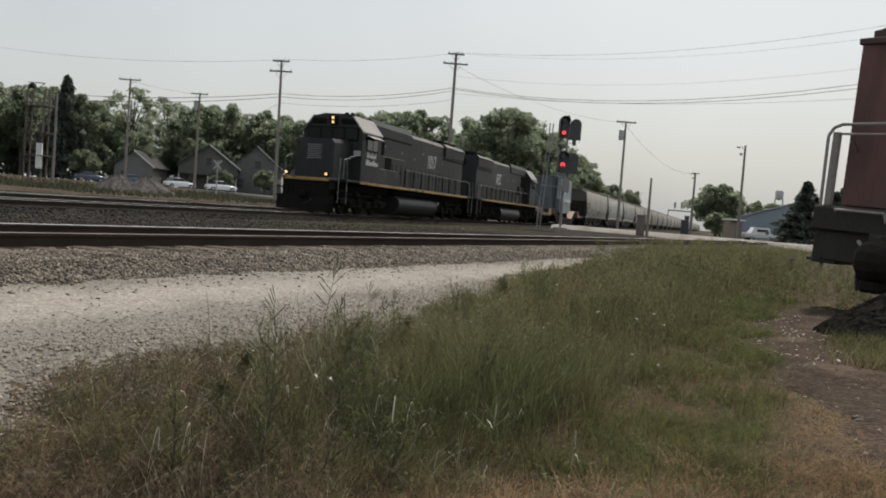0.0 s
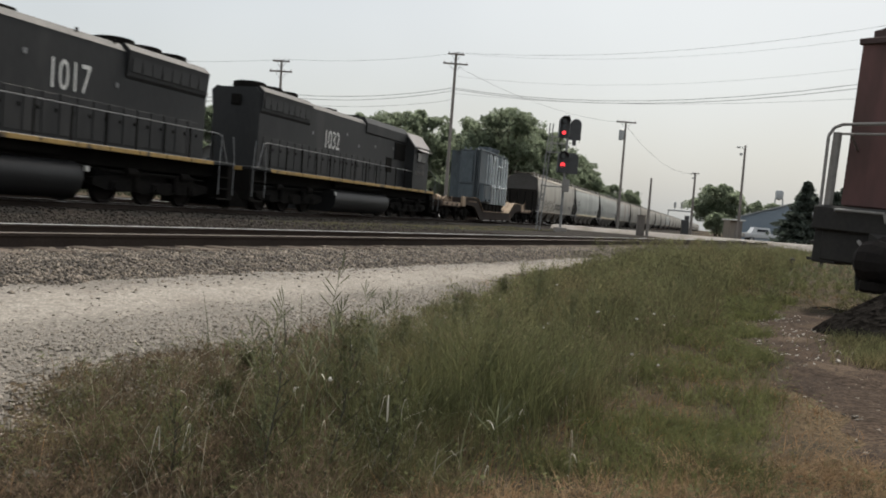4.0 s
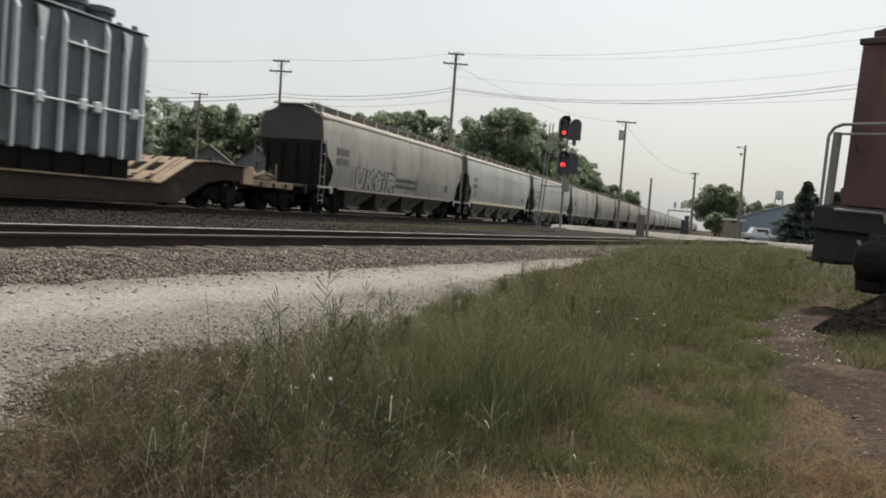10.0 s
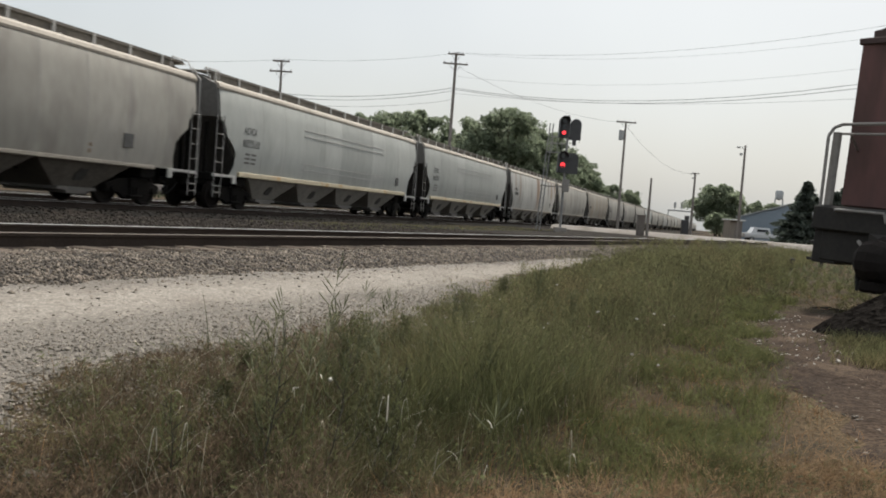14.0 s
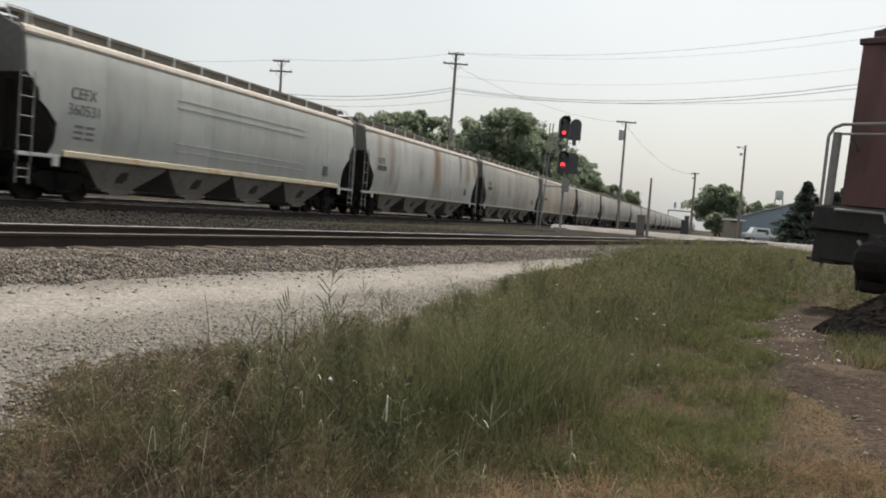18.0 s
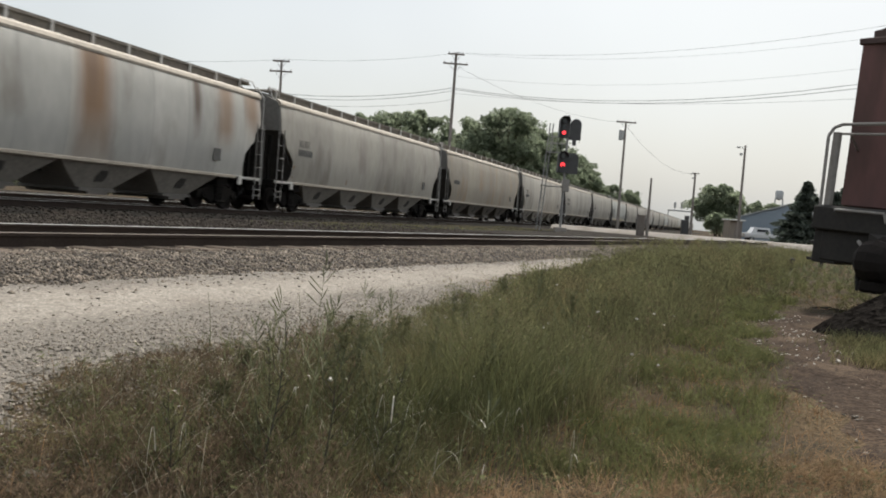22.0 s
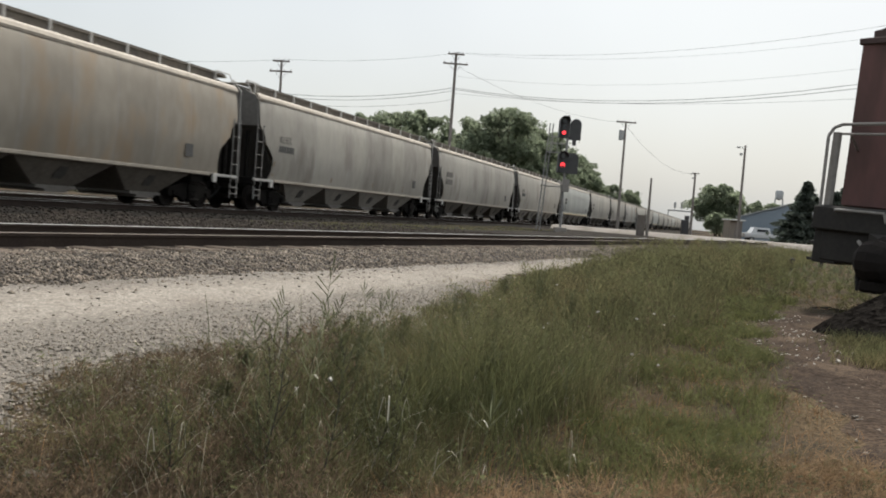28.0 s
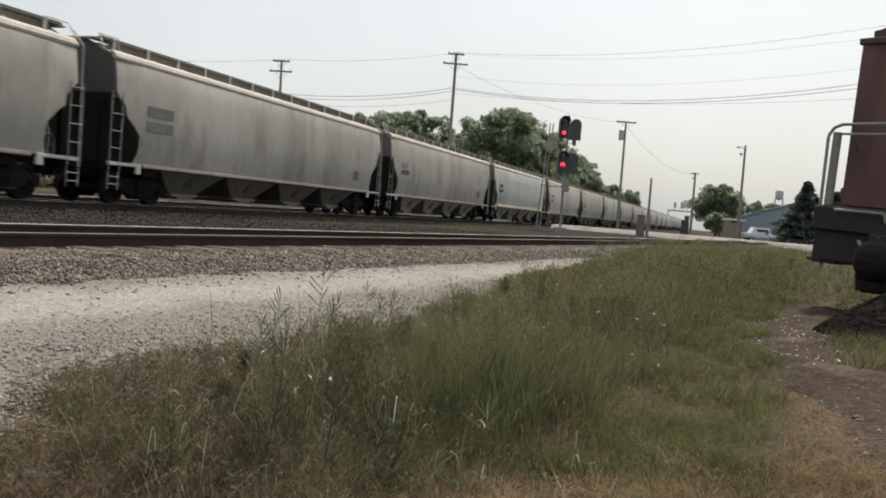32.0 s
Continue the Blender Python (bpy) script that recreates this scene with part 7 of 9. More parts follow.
# ---- heaps of crushed stone across the tracks ----
M_HEAP = material("crushed_stone_heap", (0.095, 0.084, 0.077), (0.052, 0.046, 0.042), rough=0.95, big=1.5, small=12, bump=0.8, pebbles=(9, 0.5))
def heap(x, y, r, h, label, seed):
    rnd = np.random.default_rng(seed)
    g = Geo()
    rings = []
    for i in range(9):
        k = i / 8
        rings.append([(x + r * (1 - k) * (1 + 0.12 * math.sin(3 * a + seed) + 0.05 * math.sin(9 * a)) * math.cos(a), y + 1.2 * r * (1 - k) * (1 + 0.1 * math.sin(2 * a + seed)) * math.sin(a), zg(x, y) - 0.1 + h * (k ** 1.15) * 0.98 + 0.04 * math.sin(7 * a + 5 * k)) for a in [2 * math.pi * j / 28 for j in range(28)]])
    g.loft(rings)
    ob = tagged(part("gravel_heap", g, M_HEAP), label, "gravel heap", "gravel heaps")
    n = 900
    a, q = rnd.uniform(0, 6.28, n), rnd.uniform(0, 1, n) ** 0.5
    xs, ys = x + r * q * np.cos(a), y + 1.2 * r * q * np.sin(a)
    st = stones("heap_stones", xs, ys, zg(x, y) - 0.1 + h * (1 - q) ** 1.05 + 0.02, rnd.uniform(0.025, 0.08, n), M_HEAP, "loose stones on a gravel heap")
    return ob


heap(50.2, 40.4, 2.0, 1.5, "heap of grey-brown crushed stone beside the tracks", 3)
heap(50.9, 38.6, 2.2, 1.45, "low heap of grey-brown crushed stone beside the tracks", 5)


# ---- small stubs in the grass ----
for x, y in ((29.5, -2.2), (35.9, -3.74)):
    mp_ = tagged(new("marker_stub"), "short dark post stub standing in the grass", "post", "post stubs")
    mp_.matrix_world = pose(x, y, zg(x, y), 0, 0, 20)
    part("post", Geo().tube((0, 0, -0.1), (0, 0, 0.32), 0.06, 0.055, 8), M_CABDARK, mp_)
    part("cap", Geo().turned([(0.0, 0.30), (0.10, 0.31), (0.10, 0.38), (0.0, 0.42)], "z", 10), M_CABDARK, mp_, "", 40)

# ---- red caboose on its stub of track ----
cb = tagged(new("caboose"), "dark red wooden caboose with railed end platform, parked on a stub", "caboose")
cb.matrix_world = pose(13.84, -2.50, -0.02, 0, 0, -35.0) @ pose(0, 0, 0, 2.6, 0, 0)
part("body", Geo().box(0.75, 9.5, -1.46, 1.46, 1.50, 4.16, 0.03), M_CABOOSE, cb, "dull oxide-red board body")
for i in range(19):
    y = -1.45 + 0.16 * i
    part("end_board", Geo().box(0.735, 0.755, y + 0.0006, min(y + 0.1594, 1.45), 1.52, 4.14), M_CABOOSE, cb)
for i in range(28):
    x = 1.0 + 0.3 * i
    part("side_board", Geo().box(x + 0.002, x + 0.297, 1.46, 1.482, 1.52, 4.12), M_CABOOSE, cb)
roof = [(-1.30, 4.14), (-1.33, 4.22), (-1.33, 4.30), (-0.8, 4.42), (0, 4.50), (0.8, 4.42), (1.33, 4.30), (1.33, 4.22), (1.30, 4.14)]
part("roof", Geo().along(roof, 0.80, 9.6), M_CABROOF, cb, "dark weathered roof")
part("eave_board", Geo().box(0.70, 9.55, 1.40, 1.50, 4.08, 4.18, 0.01).box(0.70, 9.55, -1.50, -1.40, 4.08, 4.18, 0.01).box(0.68, 0.76, -1.40, 1.40, 4.08, 4.18, 0.01), M_CABROOF, cb, "dark board under the roof edge")
part("roof_walk", Geo().box(0.9, 9.7, -0.3, 0.3, 4.52, 4.58), M_CABROOF, cb)
part("end_door", Geo().box(0.70, 0.73, -0.4, 0.4, 1.55, 3.5), M_CABDARK, cb, "dark end door")
part("end_window", Geo().box(0.70, 0.735, -1.15, -0.62, 2.5, 3.2), M_GLASS, cb)
part("platform", Geo().box(-0.02, 1.0, -1.42, 1.42, 1.36, 1.48, 0.02), M_CABDARK, cb, "black end platform")
part("end_sill", Geo().box(-0.12, 0.02, -1.42, 1.42, 1.10, 1.46, 0.02), M_CABDARK, cb, "black end sill")
for s in (-1, 1):
    st = part("step_box", Geo().box(0.0, 0.85, s * 1.22 - 0.2, s * 1.22 + 0.2, 0.58, 1.38, 0.02), M_CABDARK, cb, "black step side")
    for z in (0.6, 0.86, 1.12):
        part("tread", Geo().box(0.05, 0.8, s * 1.46 - 0.06, s * 1.46 + 0.06, z, z + 0.04), M_CABDARK, st)
    part("corner_rail", Geo().pipe([(0.0, s * 1.38, 1.4), (0.0, s * 1.40, 2.55), (0.03, s * 1.34, 2.68), (0.10, s * 1.25, 2.74)], 0.026, 8), M_CABRAIL, cb, "grey bent corner handrail")
    part("roof_post", Geo().tube((0.15, s * 1.34, 1.46), (0.15, s * 1.34, 2.62), 0.065, n=10), M_CABRAIL, cb, "grey platform post")
part("end_rail", Geo().pipe([(0.10, 1.25, 2.74), (0.02, 0.0, 2.76), (0.10, -1.25, 2.74)], 0.026, 8), M_CABRAIL, cb, "worn grey top handrail")
part("middle_rail", Geo().pipe([(0.15, 1.3, 2.60), (0.10, -1.3, 2.60)], 0.02, 6).pipe([(0.15, 1.12, 2.58), (0.75, 1.3, 2.4)], 0.018, 6), M_CABRAIL, cb)
for y in (-0.9, -0.6, -0.3, 0.0, 0.3):
    part("rail_baluster", Geo().tube((0.06, y, 1.46), (0.06, y, 2.6), 0.014, n=6), M_CABDARK, cb)
part("coupler", Geo().box(-0.75, 0.0, -0.1, 0.1, 0.78, 1.0, 0.03).box(-1.0, -0.6, -0.2, 0.18, 0.60, 0.96, 0.08), M_WHEEL, cb, "rusty black coupler")
part("end_apron", Geo().box(-0.02, 0.5, -1.3, 1.3, 0.62, 1.38, 0.03), M_CABDARK, cb, "black plate under the platform")
part("draft_pocket", Geo().loft([[(-0.12, -0.5, 0.7), (-0.12, 0.5, 0.7), (-0.12, 0.5, 1.12), (-0.12, -0.5, 1.12)], [(-0.35, -0.25, 0.72), (-0.35, 0.25, 0.72), (-0.35, 0.25, 1.05), (-0.35, -0.25, 1.05)]]), M_CABDARK, cb)
part("air_hose", Geo().pipe([(-0.1, 0.42, 0.98), (-0.35, 0.44, 0.8), (-0.45, 0.42, 0.5), (-0.42, 0.40, 0.28)], 0.035, 8), M_RUBBER, cb)
part("draft_gear", Geo().turned([(0.0, -0.6), (0.22, -0.58), (0.34, -0.45), (0.36, -0.1), (0.30, 0.0), (0.0, 0.0)], "x", 16, (0, 0, 0.78)), M_WHEEL, cb, "black draft gear housing")
part("knuckle", Geo().turned([(0.0, -0.30), (0.16, -0.28), (0.27, -0.18), (0.31, 0.0), (0.27, 0.16), (0.15, 0.26), (0.0, 0.28)], "y", 14, (-0.82, 0.0, 0.74)).box(-0.95, -0.6, -0.12, 0.16, 0.30, 0.5, 0.05), M_WHEEL, cb, "black coupler knuckle")
part("uncoupling_lever", Geo().pipe([(-0.16, 0.62, 0.98), (-0.24, 0.5, 0.90), (-0.5, 0.42, 0.72), (-0.55, 0.38, 0.60)], 0.028, 8), M_CABRAIL, cb, "worn grey uncoupling lever")
part("marker_lamp", Geo().tube((0.05, 1.42, 1.30), (0.05, 1.50, 1.30), 0.05, n=12), M_GALV, cb)
part("sill_grab_iron", Geo().pipe([(-0.14, 1.02, 1.40), (-0.20, 1.02, 1.42), (-0.20, 0.28, 1.42), (-0.20, 0.24, 1.30), (-0.12, 0.24, 1.28)], 0.022, 8), M_CABRAIL, cb, "worn grey grab iron on the end sill")
part("underframe", Geo().box(0.0, 9.9, -0.5, 0.5, 0.85, 1.4, 0.03), M_CABDARK, cb)
ct = part("truck", Geo().box(1.2, 3.6, -1.12, -0.92, 0.42, 0.85, 0.08).box(1.2, 3.6, 0.92, 1.12, 0.42, 0.85, 0.08).box(2.1, 2.7, -1.1, 1.1, 0.5, 0.9, 0.05), M_CABDARK, cb, "black bogie")
for x in (1.55, 3.25):
    w = part("wheelset", wheelset_mesh, None, ct, "rusty wheels on an axle")
    w.location = (x, 0, WHEEL_R + 0.10)
ct2 = part("truck", Geo().box(6.6, 9.0, -1.12, -0.92, 0.42, 0.85, 0.08).box(6.6, 9.0, 0.92, 1.12, 0.42, 0.85, 0.08).box(7.5, 8.1, -1.1, 1.1, 0.5, 0.9, 0.05), M_CABDARK, cb, "black bogie")
for x in (6.95, 8.65):
    w = part("wheelset", wheelset_mesh, None, ct2, "rusty wheels on an axle")
    w.location = (x, 0, WHEEL_R + 0.10)

# ---- the stub of track under the caboose ----
stub = new("stub_track")
stub.matrix_world = pose(13.84, -2.50, 0.02, 0, 0, -35.0)
tagged(stub, "overgrown stub of old track with dark ties", "railway track", kind="structure")
for s in (-1, 1):
    part("rail", Geo().along([(s * 0.7525 + a, b) for a, b in RAIL_PROFILE], 0.4, 14), M_RAIL, stub)
for i in range(28):
    t = new("tie", dark_tie_mesh)
    t.parent, t.location = stub, (0.6 + 0.52 * i, random.uniform(-0.05, 0.05), -0.17)
part("cinder_bed", Geo().along([(-1.9, -0.35), (1.9, -0.35), (1.5, -0.14), (-1.5, -0.14)], 0.3, 14), M_SPOIL, stub, "cinder bed blackened in colour for the shade under the caboose")


# spoil heaped at the end of the stub; its black holds the caboose's shade
def spoil(x, y, rx, ry, h):
    rings = []
    for i in range(8):
        k = i / 7
        rings.append([(x + rx * (1 - k) * (1 + 0.14 * math.sin(3 * a + 1)) * math.cos(a), y + ry * (1 - k) * (1 + 0.12 * math.sin(4 * a)) * math.sin(a), zg(x, y) - 0.05 + h * k ** 0.8 + 0.03 * math.sin(6 * a + 4 * k)) for a in [2 * math.pi * j / 26 for j in range(26)]])
    return Geo().loft(rings)


tagged(part("earth_mound", spoil(11.3, -2.5, 1.75, 1.4, 0.86), M_SPOIL), "low heap of cinders and earth, blackened in colour for the caboose's shade", "earth heap")
n = 500
a, q = rng.uniform(0, 6.28, n), rng.uniform(0, 1.1, n)
stones("cinder_stones", 11.2 + 1.75 * q * np.cos(a), -2.45 + 1.35 * q * np.sin(a), gz(11.2, -2.45) - 0.03 + 0.86 * np.clip(1 - q, 0, 1) ** 1.1, rng.uniform(0.03, 0.10, n), M_SPOIL, "cinders and clods in the same shade-black colour")


# ---- trees ----
def leaf_cloud(points, size, rnd):
    """Small bent leaf sprays at points, in all directions."""
    n = len(points)
    d = rnd.normal(size=(n, 3))
    d /= np.linalg.norm(d, axis=1)[:, None]
    u = np.cross(d, rnd.normal(size=(n, 3)))
    u /= np.linalg.norm(u, axis=1)[:, None] + 1e-9
    v = np.cross(d, u)
    s = (size * rnd.uniform(0.5, 1.4, n))[:, None]
    sprays = np.stack([points - u * s, points + u * s * 0.9 - v * s * 0.75, points + u * s * 0.7 + v * s * 0.8], 1)
    return sprays.reshape(-1, 3), np.arange(3 * n).reshape(n, 3)


def limb_points(rnd, height, spread_, n_limbs, trunk_h):
    tips = []
    for i in range(n_limbs):
        a = 2.4 * i + rnd.uniform(-0.4, 0.4)
        k = (i + 0.5) / n_limbs
        z = trunk_h + (height - trunk_h) * (0.12 + 0.80 * k)
        r = spread_ * (math.sin(math.pi * min(0.95, 0.28 + 0.66 * k)) ** 0.8) * rnd.uniform(0.55, 1.0)
        tips.append((r * math.cos(a), r * math.sin(a), z))
    return tips


def tree_meshes(seed, height, spread_, leaves, leaf=0.26, n_limbs=15, sparse=False):
    """A trunk with limbs, and a crown of leaf sprays gathered in uneven lobes."""
    rnd = np.random.default_rng(seed)
    th = height * (0.26 if not sparse else 0.33)
    tips = limb_points(rnd, height, spread_, n_limbs, th)
    g = Geo()
    bend = rnd.uniform(-0.3, 0.3, 2)
    mid = (bend[0], bend[1], th)
    g.tube((0, 0, -0.3), mid, height * 0.024, height * 0.018, 9)
    g.tube(mid, (0.2 * bend[0], -0.3, height * 0.85), height * 0.018, 0.05, 7)
    for x, y, z in tips:
        z0 = th + (z - th) * 0.35
        q = (0.45 * x, 0.45 * y, z0 + (z - z0) * 0.55)
        g.tube((0.1 * x, 0.1 * y, z0), q, height * 0.009, height * 0.006, 6)
        g.tube(q, (x * 0.92, y * 0.92, z), height * 0.006, 0.02, 5)
    pts = []
    for i, (x, y, z) in enumerate(tips):
        k = leaves // len(tips)
        r = spread_ * rnd.uniform(0.26, 0.44) * (0.75 if sparse else 1)
        for _ in range(5):
            c = np.array([x, y, z]) + rnd.normal(size=3) * r * 0.36
            q = rnd.normal(size=(k // 5, 3))
            q /= np.linalg.norm(q, axis=1)[:, None]
            q *= (rnd.uniform(0.25, 1.0, (len(q), 1)) ** 0.5) * r * rnd.uniform(0.45, 0.75) * np.array([1, 1, 0.72])
            pts.append(c + q)
    core = rnd.normal(size=(leaves // 4, 3)).clip(-1.9, 1.9) * np.array([spread_ * 0.38, spread_ * 0.38, height * 0.15]) + np.array([0, 0, height * 0.6])
    pts.append(core)
    v, f = leaf_cloud(np.concatenate(pts), leaf, rnd)
    return g, v, f


def conifer_meshes(seed, height, spread_, leaves):
    rnd = np.random.default_rng(seed)
    g = Geo().tube((0, 0, -0.2), (0, 0, height * 0.97), height * 0.017, 0.03, 8)
    k = rnd.uniform(0, 1, leaves) ** 0.75
    tier = 0.5 + 0.5 * np.abs(np.sin(k * 22 + rnd.uniform(-0.4, 0.4, leaves)))
    a = rnd.uniform(0, 6.28, leaves)
    lobes = 1 + 0.22 * np.sin(5 * a + 9 * k) + 0.12 * np.sin(11 * a + 23 * k)
    r = spread_ * (1 - k * 0.97) * tier * lobes * rnd.uniform(0.35, 1.0, leaves) ** 0.5
    pts = np.stack([r * np.cos(a), r * np.sin(a), height * (0.06 + 0.94 * k) - 0.18 * r], 1)
    v, f = leaf_cloud(pts, 0.2, rnd)
    return g, v, f


def tree(meshes, label, cat="tree", leafm=None, group="trees"):
    g, v, f = meshes
    t = tagged(new("tree"), label, cat, group)
    part("trunk", g, M_BARK, t, smooth=50)
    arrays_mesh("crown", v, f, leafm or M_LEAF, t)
    return t


KINDS = [tree(tree_meshes(11, 15.5, 5.0, 14000, 0.20), "broad green deciduous tree with a full uneven crown"),
         tree(tree_meshes(12, 15.0, 4.2, 12000, 0.195, 13), "tall green deciduous tree with a lobed crown"),
         tree(tree_meshes(13, 16.5, 5.6, 15000, 0.21, 18), "large spreading green deciduous tree"),
         tree(tree_meshes(14, 17.0, 5.6, 6500, 0.16, 18, True), "thin-crowned tree with bare branches showing"),
         tree(conifer_meshes(15, 6.0, 2.55, 6500), "dark green conical conifer", leafm=M_CONIFER),
         tree(tree_meshes(16, 9.0, 4.0, 13000, 0.175, 17), "round green deciduous tree near the yard")]
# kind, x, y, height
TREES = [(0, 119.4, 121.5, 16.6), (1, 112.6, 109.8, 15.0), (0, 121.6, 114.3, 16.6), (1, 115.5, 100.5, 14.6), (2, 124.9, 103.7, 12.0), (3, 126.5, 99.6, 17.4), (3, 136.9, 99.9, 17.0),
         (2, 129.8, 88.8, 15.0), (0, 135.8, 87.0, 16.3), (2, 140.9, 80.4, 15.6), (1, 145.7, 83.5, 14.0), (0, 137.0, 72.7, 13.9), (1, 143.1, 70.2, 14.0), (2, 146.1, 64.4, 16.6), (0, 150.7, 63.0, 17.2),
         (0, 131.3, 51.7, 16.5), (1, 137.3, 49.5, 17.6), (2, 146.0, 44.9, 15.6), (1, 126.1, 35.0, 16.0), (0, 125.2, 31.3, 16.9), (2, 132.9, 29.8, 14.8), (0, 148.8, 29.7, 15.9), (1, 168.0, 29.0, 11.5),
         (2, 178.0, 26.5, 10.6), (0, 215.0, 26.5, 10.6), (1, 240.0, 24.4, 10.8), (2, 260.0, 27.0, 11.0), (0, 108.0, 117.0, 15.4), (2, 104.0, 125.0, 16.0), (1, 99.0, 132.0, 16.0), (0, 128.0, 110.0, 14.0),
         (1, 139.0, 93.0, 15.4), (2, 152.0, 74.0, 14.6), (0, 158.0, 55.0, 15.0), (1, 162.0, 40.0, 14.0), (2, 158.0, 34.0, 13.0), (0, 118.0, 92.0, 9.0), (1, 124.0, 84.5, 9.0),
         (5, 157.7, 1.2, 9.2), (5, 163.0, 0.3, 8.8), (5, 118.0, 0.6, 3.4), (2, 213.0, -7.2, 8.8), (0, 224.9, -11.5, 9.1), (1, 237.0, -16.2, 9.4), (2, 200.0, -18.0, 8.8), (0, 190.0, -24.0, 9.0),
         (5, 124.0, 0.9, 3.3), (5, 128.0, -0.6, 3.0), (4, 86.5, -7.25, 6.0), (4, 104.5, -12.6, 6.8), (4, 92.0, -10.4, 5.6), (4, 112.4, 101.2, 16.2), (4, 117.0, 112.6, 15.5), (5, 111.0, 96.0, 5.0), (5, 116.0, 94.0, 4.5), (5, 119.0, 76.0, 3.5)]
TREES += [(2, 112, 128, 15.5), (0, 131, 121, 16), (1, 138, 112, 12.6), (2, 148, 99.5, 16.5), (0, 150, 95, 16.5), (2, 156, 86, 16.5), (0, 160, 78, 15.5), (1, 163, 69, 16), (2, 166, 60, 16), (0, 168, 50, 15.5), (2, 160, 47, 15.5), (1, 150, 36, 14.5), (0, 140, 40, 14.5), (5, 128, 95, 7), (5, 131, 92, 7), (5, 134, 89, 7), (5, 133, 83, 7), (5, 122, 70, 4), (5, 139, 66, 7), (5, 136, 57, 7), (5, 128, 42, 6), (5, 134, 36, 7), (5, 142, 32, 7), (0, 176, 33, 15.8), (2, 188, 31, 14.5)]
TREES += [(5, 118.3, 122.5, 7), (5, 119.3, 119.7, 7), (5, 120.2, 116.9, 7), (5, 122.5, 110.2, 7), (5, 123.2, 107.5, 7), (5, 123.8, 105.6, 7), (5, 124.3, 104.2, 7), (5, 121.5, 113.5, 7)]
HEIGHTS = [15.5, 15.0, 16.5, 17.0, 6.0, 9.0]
used = set()
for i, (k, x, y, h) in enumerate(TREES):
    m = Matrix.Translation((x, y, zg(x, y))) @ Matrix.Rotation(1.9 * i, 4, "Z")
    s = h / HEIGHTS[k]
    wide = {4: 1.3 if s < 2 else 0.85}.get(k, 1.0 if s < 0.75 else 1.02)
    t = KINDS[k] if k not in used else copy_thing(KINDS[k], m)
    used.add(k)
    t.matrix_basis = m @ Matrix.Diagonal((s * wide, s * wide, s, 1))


# ---- grass and weeds ----
def blades(name, x, y, h, w, mat, label, lean=0.35, seed=1, segs=2, droop=0.5):
    """Tapered bent blades that stand at x, y."""
    rnd = np.random.default_rng(seed)
    n = len(x)
    z = gz(x, y) - 0.01
    a, la = rnd.uniform(0, 6.28, n), rnd.uniform(0, 6.28, n)
    side = np.stack([np.cos(a), np.sin(a), np.zeros(n)], 1)
    out = np.stack([np.cos(la), np.sin(la), np.zeros(n)], 1)
    L = (lean * rnd.uniform(0.1, 1.3, n) * h)[:, None]
    base = np.stack([x, y, z], 1)
    up = np.array([0, 0, 1.0])
    rows = []
    for k in range(segs + 1):
        q = k / segs
        c = base + up * (h * (q - droop * 0.25 * q ** 3))[:, None] + out * L * q ** 2
        ww = (w * (1 - 0.85 * q ** 1.5))[:, None] * 0.5
        rows += [c - side * ww, c + side * ww]
    v = np.stack(rows, 1)
    m = 2 * (segs + 1)
    f = np.concatenate([np.stack([np.arange(n) * m + 2 * k, np.arange(n) * m + 2 * k + 1, np.arange(n) * m + 2 * k + 3, np.arange(n) * m + 2 * k + 2], 1) for k in range(segs)])
    return tagged(arrays_mesh(name, v.reshape(-1, 3), f, mat), label, "grass", kind="stuff")


def patch(x, y, s=0.8, seed=0.0):
    """Uneven cover, from 0 to 1."""
    return 0.5 + 0.25 * np.sin(x * s + seed) * np.cos(y * s * 1.3 - seed) + 0.25 * np.sin(2.3 * s * x - 1.9 * s * y + 2 * seed) * np.cos(3.1 * s * y + seed)


def field(n, x0, x1, y0, y1, power=1.6):
    x = x0 + (x1 - x0) * rng.uniform(0, 1, n) ** power
    return x, rng.uniform(y0, y1, n)


def tufts(n_tufts, per, x0, x1, y0, y1, power, spread_, keep, banded=False):
    """Blades gathered in clumps."""
    cx, cy = band(n_tufts, x0, x1, power) if banded else field(n_tufts, x0, x1, y0, y1, power)
    ok = keep(cx, cy)
    cx, cy = cx[ok], cy[ok]
    size = rng.uniform(0.5, 1.5, len(cx))
    x = np.repeat(cx, per) + rng.normal(0, 1, len(cx) * per) * np.repeat(size, per) * spread_
    y = np.repeat(cy, per) + rng.normal(0, 1, len(cx) * per) * np.repeat(size, per) * spread_
    return x, y, np.repeat(size, per)


inside = lambda x, y, d=0.0: (y < grass_edge(x) - d + 0.1 * np.sin(6 * x) + 0.07 * np.sin(13 * x)) & ~dirt_in(x, y)
chance = lambda x, p: rng.uniform(0, 1, len(x)) < p
def tall_zone(x, y):
    """0 on the trodden side, 1 among the standing weeds."""
    return np.clip((y - rough_side(x) + 0.5 * (patch(x, y, 2.1, 3) - 0.5)) / 0.35, 0, 1)


def rough_side(x):
    return np.interp(x, [2.0, 2.7, 3.1, 3.6, 4.2, 5.2, 5.8, 8.4, 11.7, 16, 20, 29, 60], [1.12, 1.0, 0.86, 0.64, 0.54, 0.54, 0.42, 0.22, 0.05, -0.45, -0.9, -2.2, -7])


def withered(x, y):
    """0 in green growth, 1 on the dry strip close by."""
    return np.clip((3.25 + 1.0 * (0.9 - y) + 0.5 * (patch(x, y, 3.3, 7) - 0.5) - x) / 0.3, 0, 1) * (y < 1.15)


